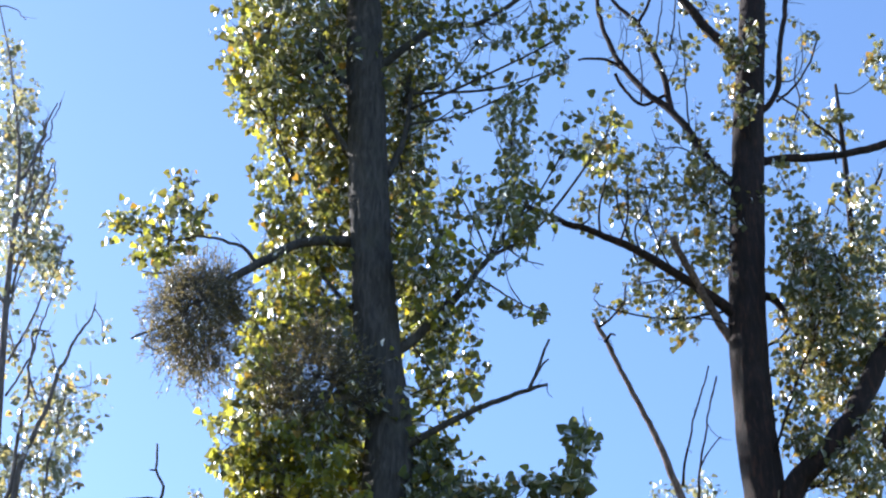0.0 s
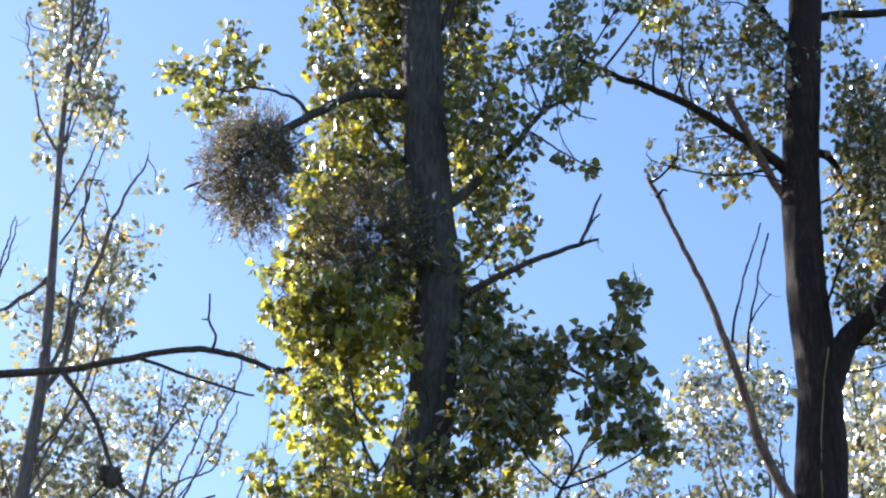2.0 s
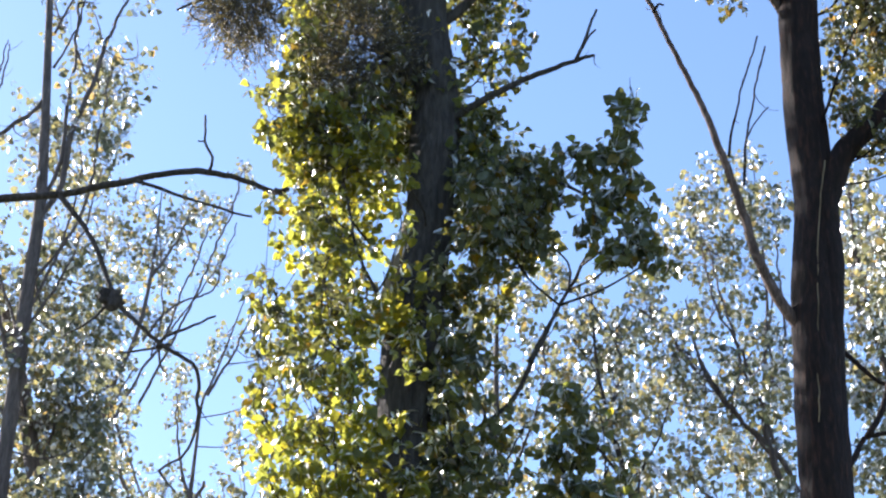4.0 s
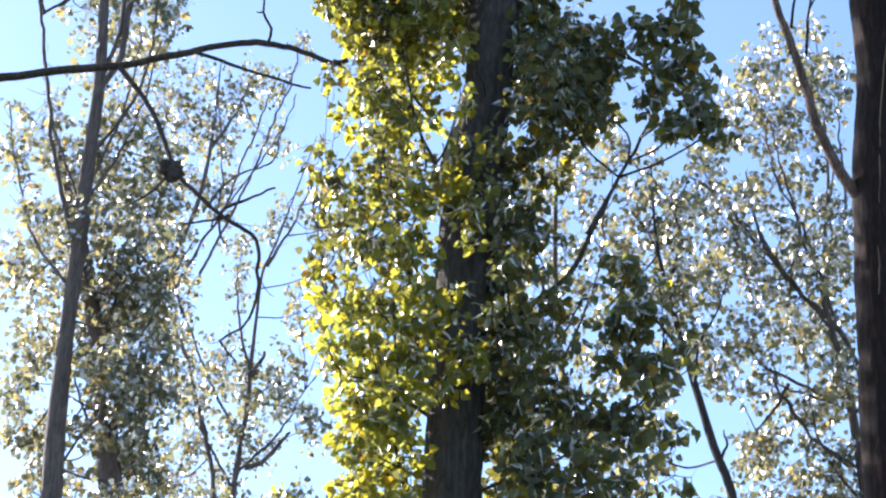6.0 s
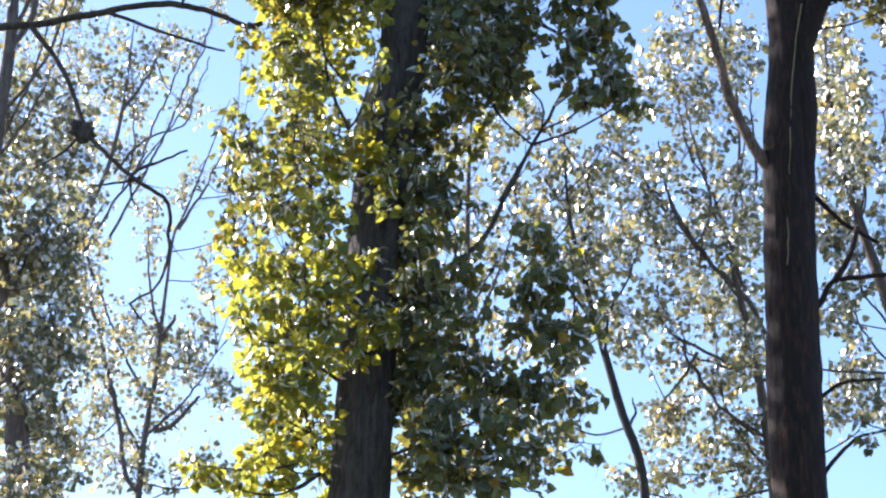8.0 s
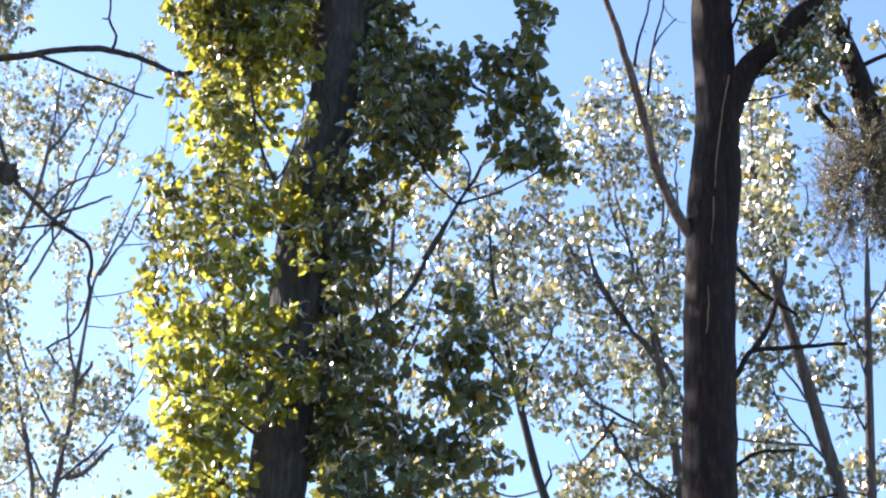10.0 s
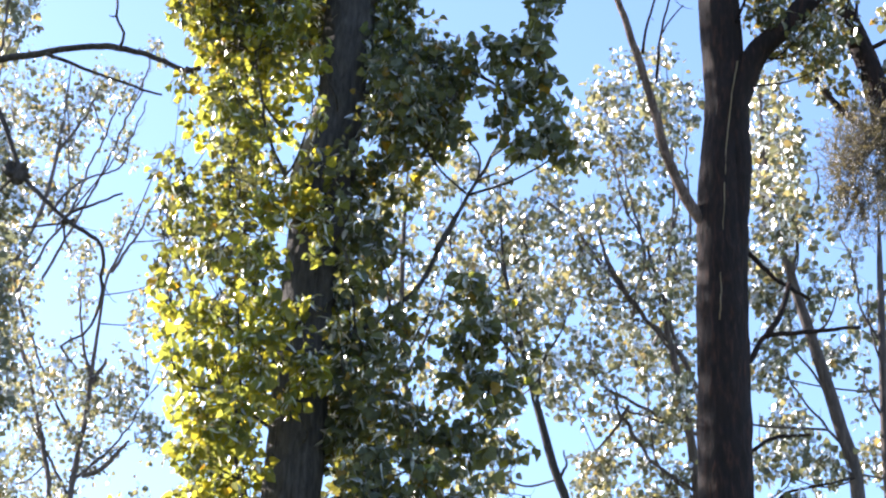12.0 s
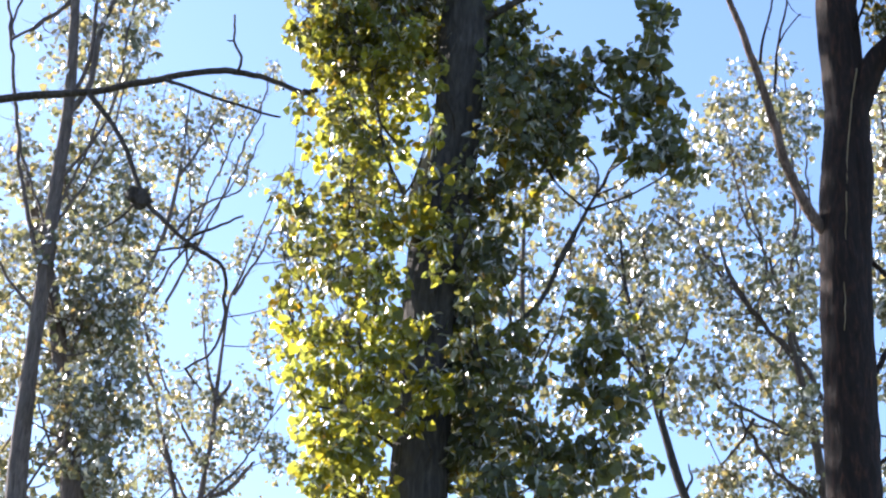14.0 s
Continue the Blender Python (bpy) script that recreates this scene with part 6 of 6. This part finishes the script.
slim_poplar.spray(1.38, 12.18, 0.35, 0.43, 129, dy=0.45, deep=1.2)
slim_poplar.spray(1.04, 11.73, 0.34, 0.34, 116, dy=0.45, deep=1.2)
slim_poplar.leaf_out()
middle_poplar = Tree("poplar_tree", "poplar half hidden behind the large trunk, with glinting leaves", 0.51, 21.5, BARK_GREY, LEAF_FAR, 0.078, False)
middle_poplar.trunk((0.51, -0.10, 0.086), (0.51, 0.60, 0.066), (0.47, 3.02, 0.061), (0.43, 5.45, 0.056), (0.39, 7.47, 0.053), (0.37, 8.68, 0.050), (0.26, 9.69, 0.045), (0.16, 10.60, 0.039), (0.10, 11.47, 0.033), (0.09, 12.37, 0.027), (0.14, 14.01, 0.006))
middle_poplar.limb((0.16, 0.00, 10.60, 0.021), (0.42, 0.00, 11.18, 0.016), (0.62, 0.00, 11.85, 0.012), (0.69, 0.00, 12.53, 0.009))
middle_poplar.limb((0.12, 0.00, 11.18, 0.021), (-0.12, 0.00, 11.77, 0.016), (-0.19, 0.00, 12.44, 0.012), (-0.16, 0.00, 13.06, 0.009))
middle_poplar.limb((0.29, 0.00, 9.49, 0.021), (0.62, 0.00, 10.04, 0.014), (0.81, 0.00, 10.61, 0.008))
middle_poplar.spray(-0.13, 13.14, 0.40, 0.54, 168, dy=0.45, deep=1.2)
middle_poplar.spray(0.29, 13.15, 0.40, 0.54, 168, dy=0.45, deep=1.2)
middle_poplar.spray(0.22, 12.37, 0.47, 0.52, 216, dy=0.45, deep=1.2)
middle_poplar.spray(0.67, 12.52, 0.35, 0.53, 147, dy=0.45, deep=1.2)
middle_poplar.spray(0.50, 11.68, 0.46, 0.51, 210, dy=0.45, deep=1.2)
middle_poplar.spray(-0.18, 11.53, 0.39, 0.51, 158, dy=0.45, deep=1.2)
middle_poplar.spray(0.16, 10.79, 0.46, 0.50, 186, dy=0.45, deep=1.2)
middle_poplar.spray(0.70, 10.80, 0.38, 0.50, 139, dy=0.45, deep=1.2)
middle_poplar.spray(-0.31, 10.50, 0.30, 0.49, 122, dy=0.45, deep=1.2)
middle_poplar.spray(0.49, 9.94, 0.45, 0.48, 181, dy=0.45, deep=1.2)
middle_poplar.spray(0.10, 9.24, 0.45, 0.47, 177, dy=0.45, deep=1.2)
middle_poplar.spray(0.89, 9.52, 0.37, 0.48, 119, dy=0.45, deep=1.2)
middle_poplar.spray(0.51, 13.81, 0.36, 0.46, 116, dy=0.45, deep=1.2)
middle_poplar.spray(1.68, 13.10, 0.36, 0.54, 121, dy=0.45, deep=1.2)
middle_poplar.leaf_out()
pale_poplar = Tree("poplar_tree", "pale spreading poplar with small bright leaves", 3.85, 23.0, BARK_PALE, LEAF_FAR, 0.078, False)
pale_poplar.trunk((3.85, -0.10, 0.116), (3.85, 0.60, 0.089), (3.84, 3.18, 0.083), (3.84, 5.77, 0.077), (3.83, 7.92, 0.071), (3.83, 9.21, 0.068), (3.77, 10.07, 0.062), (3.68, 10.89, 0.056), (3.54, 11.65, 0.046), (3.46, 12.19, 0.036), (3.53, 12.99, 0.025), (3.62, 14.06, 0.018), (3.57, 15.96, 0.006))
pale_poplar.limb((3.51, 0.00, 11.73, 0.025), (3.17, 0.00, 12.23, 0.021), (2.80, 0.00, 12.78, 0.018), (2.52, 0.00, 13.18, 0.015), (2.31, 0.00, 13.40, 0.012), (2.10, 0.00, 13.76, 0.009))
pale_poplar.limb((3.65, 0.00, 10.66, 0.025), (3.31, 0.00, 10.77, 0.018), (2.97, 0.00, 10.92, 0.013), (2.71, 0.00, 11.09, 0.009))
pale_poplar.limb((3.47, 0.00, 12.11, 0.025), (3.27, 0.00, 12.83, 0.019), (3.15, 0.00, 13.15, 0.014), (2.89, 0.00, 13.27, 0.009))
pale_poplar.limb((3.23, 0.00, 12.87, 0.026), (3.16, 0.00, 13.39, 0.019), (3.03, 0.00, 13.97, 0.014), (2.91, 0.00, 14.65, 0.010))
pale_poplar.limb((3.78, 0.00, 9.85, 0.025), (3.28, 0.00, 10.21, 0.018), (2.89, 0.00, 10.80, 0.013), (2.81, 0.00, 11.26, 0.009))
pale_poplar.limb((3.79, 0.00, 9.42, 0.024), (3.47, 0.00, 9.85, 0.018), (3.23, 0.00, 10.51, 0.013), (3.19, 0.00, 11.26, 0.009))
pale_poplar.limb((2.83, 0.00, 12.74, 0.026), (2.63, 0.00, 13.31, 0.016), (2.58, 0.00, 13.80, 0.009))
pale_poplar.limb((3.50, 0.00, 12.51, 0.026), (3.79, 0.00, 13.24, 0.019), (3.80, 0.00, 14.06, 0.014), (3.77, 0.00, 14.91, 0.010))
pale_poplar.limb((2.97, 0.00, 10.96, 0.025), (2.71, 0.00, 10.50, 0.016), (2.56, 0.00, 10.35, 0.009))
pale_poplar.limb((3.92, 0.00, 10.68, 0.044), (3.82, 0.00, 11.21, 0.039), (3.64, 0.00, 11.66, 0.037), (3.40, 0.00, 11.96, 0.032), (2.98, 0.00, 12.46, 0.030), (2.62, 0.00, 12.96, 0.025), (2.33, 0.00, 13.40, 0.023), (2.08, 0.00, 13.68, 0.018), (1.82, 0.00, 13.88, 0.013), bear=False)
pale_poplar.limb((3.57, 0.00, 11.89, 0.025), (3.38, 0.00, 12.67, 0.020), (3.21, 0.00, 13.23, 0.018), (3.00, 0.00, 13.72, 0.015), (2.86, 0.00, 14.22, 0.013), (2.83, 0.00, 14.73, 0.010), bear=False)
pale_poplar.limb((3.44, 0.00, 12.36, 0.020), (3.60, 0.00, 12.84, 0.015), (3.61, 0.00, 13.50, 0.013), (3.73, 0.00, 14.08, 0.010), bear=False)
pale_poplar.limb((2.73, 0.00, 12.89, 0.015), (2.63, 0.00, 13.37, 0.013), (2.56, 0.00, 13.87, 0.010), bear=False)
pale_poplar.limb((3.95, 0.00, 10.53, 0.029), (3.37, 0.00, 10.81, 0.022), (2.95, 0.00, 11.06, 0.020), (2.67, 0.00, 11.20, 0.015), (2.46, 0.00, 11.54, 0.010), bear=False)
pale_poplar.limb((3.89, 0.00, 9.65, 0.024), (3.28, 0.00, 10.21, 0.017), (2.94, 0.00, 10.64, 0.015), (2.77, 0.00, 11.17, 0.013), bear=False)
pale_poplar.limb((3.04, 0.00, 12.18, 0.015), (3.12, 0.00, 12.66, 0.013), (3.35, 0.00, 13.16, 0.010), bear=False)
pale_poplar.spray(2.79, 15.47, 0.48, 0.41, 294, dy=0.45, deep=1.2)
pale_poplar.spray(3.54, 15.97, 0.27, 0.62, 213, dy=0.45, deep=1.2)
pale_poplar.spray(2.43, 14.90, 0.43, 0.50, 283, dy=0.45, deep=1.2)
pale_poplar.spray(3.08, 14.90, 0.52, 0.50, 315, dy=0.45, deep=1.2)
pale_poplar.spray(3.82, 15.43, 0.40, 0.61, 315, dy=0.45, deep=1.2)
pale_poplar.spray(2.07, 14.12, 0.38, 0.48, 247, dy=0.45, deep=1.2)
pale_poplar.spray(2.24, 13.62, 0.38, 0.38, 179, dy=0.45, deep=1.2)
pale_poplar.spray(2.69, 13.79, 0.43, 0.38, 150, dy=0.45, deep=1.2)
pale_poplar.spray(3.48, 14.56, 0.43, 0.59, 285, dy=0.45, deep=1.2)
pale_poplar.spray(2.51, 12.88, 0.46, 0.46, 267, dy=0.45, deep=1.2)
pale_poplar.spray(3.04, 13.21, 0.34, 0.28, 79, dy=0.45, deep=1.2)
pale_poplar.spray(3.43, 13.63, 0.43, 0.48, 230, dy=0.45, deep=1.2)
pale_poplar.spray(3.39, 12.80, 0.50, 0.46, 317, dy=0.45, deep=1.2)
pale_poplar.spray(2.86, 12.39, 0.42, 0.37, 192, dy=0.45, deep=1.2)
pale_poplar.spray(3.65, 12.08, 0.42, 0.55, 311, dy=0.45, deep=1.2)
pale_poplar.spray(2.55, 11.91, 0.49, 0.45, 283, dy=0.45, deep=1.2)
pale_poplar.spray(3.13, 11.76, 0.49, 0.45, 283, dy=0.45, deep=1.2)
pale_poplar.spray(3.59, 11.07, 0.41, 0.53, 278, dy=0.45, deep=1.2)
pale_poplar.spray(2.81, 11.14, 0.49, 0.35, 147, dy=0.45, deep=1.2)
pale_poplar.spray(3.22, 10.68, 0.49, 0.52, 329, dy=0.45, deep=1.2)
pale_poplar.spray(2.64, 10.23, 0.48, 0.43, 292, dy=0.45, deep=1.2)
pale_poplar.spray(3.04, 9.79, 0.56, 0.42, 364, dy=0.45, deep=1.2)
pale_poplar.spray(2.47, 9.56, 0.48, 0.34, 247, dy=0.45, deep=1.2)
pale_poplar.spray(3.61, 10.01, 0.40, 0.60, 342, dy=0.45, deep=1.2)
pale_poplar.spray(3.57, 9.43, 0.40, 0.34, 192, dy=0.45, deep=1.2)
pale_poplar.spray(1.98, 9.41, 0.28, 0.21, 76, dy=0.45, deep=1.2)
pale_poplar.spray(3.29, 15.43, 0.35, 0.41, 128, dy=0.45, deep=1.2)
pale_poplar.spray(3.79, 13.46, 0.34, 0.57, 200, dy=0.45, deep=1.2)
pale_poplar.spray(2.24, 11.41, 0.41, 0.53, 232, dy=0.45, deep=1.2)
pale_poplar.spray(3.18, 11.96, 0.41, 0.54, 238, dy=0.45, deep=1.2)
pale_poplar.spray(2.77, 12.77, 0.42, 0.46, 162, dy=0.45, deep=1.2)
pale_poplar.spray(2.59, 10.22, 0.40, 0.51, 224, dy=0.45, deep=1.2)
pale_poplar.spray(2.87, 15.78, 0.44, 0.51, 247, dy=0.45, deep=1.2)
pale_poplar.spray(3.55, 15.52, 0.44, 0.51, 224, dy=0.45, deep=1.2)
pale_poplar.spray(3.21, 16.23, 0.36, 0.42, 102, dy=0.45, deep=1.2)
pale_poplar.spray(2.40, 13.42, 0.51, 0.57, 238, dy=0.45, deep=1.2)
pale_poplar.spray(2.02, 12.85, 0.50, 0.46, 217, dy=0.45, deep=1.2)
pale_poplar.spray(2.94, 13.93, 0.43, 0.58, 176, dy=0.45, deep=1.2)
pale_poplar.spray(3.27, 13.11, 0.42, 0.56, 197, dy=0.45, deep=1.2)
pale_poplar.leaf_out()
leaning_poplar = Tree("poplar_tree", "leaning poplar with a thin reddish trunk", 5.05, 20.0, BARK_GREY, LEAF_FAR, 0.078, False)
leaning_poplar.trunk((5.05, -0.10, 0.130), (5.05, 0.60, 0.099), (5.04, 3.11, 0.092), (5.02, 5.62, 0.085), (5.01, 7.71, 0.080), (5.00, 8.97, 0.076), (4.88, 9.54, 0.074), (4.74, 10.13, 0.068), (4.59, 10.73, 0.063), (4.44, 11.34, 0.054), (4.32, 11.98, 0.042), (4.22, 12.70, 0.032), (4.19, 13.83, 0.006))
leaning_poplar.limb((4.80, 0.00, 9.87, 0.020), (4.63, 0.00, 10.19, 0.015), (4.42, 0.00, 10.51, 0.011), (4.35, 0.00, 11.06, 0.008))
leaning_poplar.limb((4.45, 0.00, 11.27, 0.021), (4.54, 0.00, 11.85, 0.016), (4.76, 0.00, 12.36, 0.012), (4.81, 0.00, 12.81, 0.008))
leaning_poplar.limb((4.93, 0.00, 9.29, 0.020), (4.64, 0.00, 9.66, 0.015), (4.35, 0.00, 10.11, 0.011), (4.17, 0.00, 10.50, 0.008))
leaning_poplar.limb((4.62, 0.00, 10.66, 0.020), (4.81, 0.00, 10.81, 0.013), (4.96, 0.00, 11.23, 0.008))
leaning_poplar.limb((4.35, 0.00, 11.83, 0.021), (4.16, 0.00, 12.04, 0.014), (4.05, 0.00, 12.54, 0.008))
leaning_poplar.spray(4.31, 13.87, 0.31, 0.54, 310, dy=0.45, deep=1.2)
leaning_poplar.spray(4.49, 13.19, 0.34, 0.44, 283, dy=0.45, deep=1.2)
leaning_poplar.spray(4.29, 13.25, 0.31, 0.44, 229, dy=0.45, deep=1.2)
leaning_poplar.spray(4.63, 12.44, 0.30, 0.51, 267, dy=0.45, deep=1.2)
leaning_poplar.spray(4.26, 12.42, 0.30, 0.42, 221, dy=0.45, deep=1.2)
leaning_poplar.spray(4.29, 11.26, 0.29, 0.41, 169, dy=0.45, deep=1.2)
leaning_poplar.spray(4.81, 11.44, 0.30, 0.41, 193, dy=0.45, deep=1.2)
leaning_poplar.spray(4.32, 10.43, 0.29, 0.47, 197, dy=0.45, deep=1.2)
leaning_poplar.spray(4.36, 9.75, 0.32, 0.39, 226, dy=0.45, deep=1.2)
leaning_poplar.spray(4.78, 10.73, 0.22, 0.32, 62, dy=0.45, deep=1.2)
leaning_poplar.spray(5.04, 10.74, 0.29, 0.40, 147, dy=0.45, deep=1.2)
leaning_poplar.spray(4.72, 9.31, 0.36, 0.31, 220, dy=0.45, deep=1.2)
leaning_poplar.spray(4.15, 9.28, 0.28, 0.30, 158, dy=0.45, deep=1.2)
leaning_poplar.spray(4.98, 12.32, 0.23, 0.34, 80, dy=0.45, deep=1.2)
leaning_poplar.spray(4.54, 13.29, 0.31, 0.44, 184, dy=0.45, deep=1.2)
leaning_poplar.spray(3.10, 10.04, 0.29, 0.46, 215, dy=0.45, deep=1.2)
leaning_poplar.spray(3.22, 11.51, 0.29, 0.49, 227, dy=0.45, deep=1.2)
leaning_poplar.spray(4.13, 11.66, 0.37, 0.49, 289, dy=0.45, deep=1.2)
leaning_poplar.spray(4.41, 12.38, 0.30, 0.51, 239, dy=0.45, deep=1.2)
leaning_poplar.spray(4.32, 13.12, 0.31, 0.44, 136, dy=0.45, deep=1.2)
leaning_poplar.spray(4.52, 14.02, 0.30, 0.44, 110, dy=0.4, deep=1.2)
leaning_poplar.spray(4.58, 13.25, 0.30, 0.44, 110, dy=0.4, deep=1.2)
leaning_poplar.spray(4.34, 12.72, 0.26, 0.43, 100, dy=0.4, deep=1.2)
leaning_poplar.spray(4.48, 12.14, 0.29, 0.43, 110, dy=0.4, deep=1.2)
leaning_poplar.spray(4.29, 11.49, 0.29, 0.42, 110, dy=0.4, deep=1.2)
leaning_poplar.leaf_out()
thin_poplar = Tree("poplar_tree", "thin far poplar with sparse leaves", 5.88, 22.0, BARK_GREY, LEAF_FAR, 0.078, False)
thin_poplar.trunk((5.88, -0.10, 0.103), (5.88, 0.60, 0.079), (5.88, 3.38, 0.073), (5.88, 6.16, 0.068), (5.88, 8.48, 0.063), (5.88, 9.87, 0.061), (5.92, 11.02, 0.055), (5.96, 11.92, 0.045), (6.00, 12.77, 0.032), (6.03, 13.33, 0.006))
thin_poplar.limb((5.94, 0.00, 11.47, 0.020), (5.72, 0.00, 11.91, 0.016), (5.65, 0.00, 12.52, 0.012), (5.50, 0.00, 12.98, 0.009))
thin_poplar.limb((5.98, 0.00, 12.08, 0.020), (6.21, 0.00, 12.48, 0.014), (6.39, 0.00, 12.96, 0.009))
thin_poplar.limb((5.90, 0.00, 10.44, 0.020), (5.73, 0.00, 10.86, 0.014), (5.68, 0.00, 11.16, 0.009))
thin_poplar.limb((5.92, 0.00, 11.17, 0.020), (5.81, 0.00, 11.61, 0.014), (5.81, 0.00, 12.22, 0.009))
thin_poplar.spray(5.79, 12.59, 0.29, 0.36, 119, dy=0.45, deep=1.2)
thin_poplar.spray(5.97, 11.97, 0.33, 0.45, 130, dy=0.45, deep=1.2)
thin_poplar.spray(6.32, 12.30, 0.29, 0.45, 165, dy=0.45, deep=1.2)
thin_poplar.spray(5.78, 11.05, 0.28, 0.43, 94, dy=0.45, deep=1.2)
thin_poplar.spray(6.30, 11.99, 0.25, 0.27, 84, dy=0.45, deep=1.2)
thin_poplar.spray(5.87, 10.25, 0.32, 0.42, 211, dy=0.45, deep=1.2)
thin_poplar.spray(6.22, 10.34, 0.32, 0.43, 195, dy=0.45, deep=1.2)
thin_poplar.spray(5.72, 11.96, 0.24, 0.36, 77, dy=0.45, deep=1.2)
thin_poplar.spray(4.85, 12.16, 0.40, 0.53, 275, dy=0.45, deep=1.2)
thin_poplar.spray(4.82, 10.40, 0.39, 0.51, 260, dy=0.45, deep=1.2)
thin_poplar.spray(4.54, 11.26, 0.32, 0.43, 124, dy=0.45, deep=1.2)
thin_poplar.leaf_out()

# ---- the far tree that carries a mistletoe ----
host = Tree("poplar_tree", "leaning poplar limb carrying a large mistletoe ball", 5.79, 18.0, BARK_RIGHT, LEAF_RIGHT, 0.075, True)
host.trunk((5.79, -0.10, 0.300), (5.79, 0.50, 0.240), (5.74, 2.00, 0.200), (5.71, 4.50, 0.195), (5.67, 7.50, 0.190), (5.63, 9.72, 0.183), (5.36, 11.09, 0.152), (5.13, 12.08, 0.137), (4.96, 12.90, 0.128), (4.78, 13.46, 0.117), (4.61, 14.03, 0.103), (4.72, 14.51, 0.076), (4.71, 15.37, 0.052), (4.77, 16.37, 0.040), (4.83, 17.42, 0.034), (4.86, 18.15, 0.028), (4.88, 18.82, 0.018))
host.limb((4.86, 0.00, 17.78, 0.021), (4.58, -0.07, 18.05, 0.017), (4.32, -0.13, 18.31, 0.015), (4.09, -0.20, 18.42, 0.012))
host.limb((4.81, 0.00, 16.54, 0.027), (5.18, 0.10, 17.24, 0.019), (5.32, 0.20, 17.60, 0.014))
host.limb((5.09, 0.00, 12.08, 0.054), (4.85, -0.05, 12.10, 0.044), (4.55, -0.10, 12.36, 0.036), (4.31, -0.15, 12.66, 0.030), (4.19, -0.20, 12.86, 0.024))
host.limb((4.91, 0.00, 13.07, 0.031), (5.08, -0.07, 13.15, 0.025), (5.38, -0.13, 13.27, 0.022), (5.68, -0.20, 13.39, 0.018))
host.limb((4.82, -0.10, 13.18, 0.024), (4.84, -0.12, 13.45, 0.019), (4.86, -0.15, 13.62, 0.015), name="twig", bear=False)
host.spray(4.76, 12.61, 0.29, 0.34, 80)
host.spray(5.26, 12.78, 0.29, 0.42, 115)
host.spray(4.62, 13.23, 0.37, 0.52, 135)
host.spray(5.19, 13.56, 0.22, 0.26, 17)
host.spray(4.35, 12.72, 0.29, 0.34, 70)
host.spray(5.22, 11.22, 0.21, 0.47, 85)
host.spray(4.81, 18.15, 0.37, 0.33, 101)
host.spray(4.87, 17.06, 0.32, 0.26, 94)
host.spray(4.88, 16.12, 0.32, 0.60, 179)
host.spray(4.83, 15.21, 0.31, 0.57, 205)
host.spray(5.41, 19.02, 0.21, 0.58, 88)
host.leaf_out()

# ---- mistletoe ----
mistletoe("round grey-green mistletoe ball hanging under a poplar branch", -2.05, 13.5, 11.74, 0.52, 0.72, (-1.89, 13.41, 12.08), 6, BARK_STEM, LEAF_MISTLETOE)
mistletoe("large brownish mistletoe ball against the poplar trunk", -1.08, 13.8, 11.26, 0.60, 0.73, (-0.68, 13.85, 11.24), 7, BARK_STEM, LEAF_MISTLETOE)
mistletoe("broad hanging mistletoe ball on the leaning poplar", 4.86, 17.9, 11.60, 0.59, 0.95, (5.07, 17.9, 12.07), 7, BARK_STEM, LEAF_MISTLETOE)
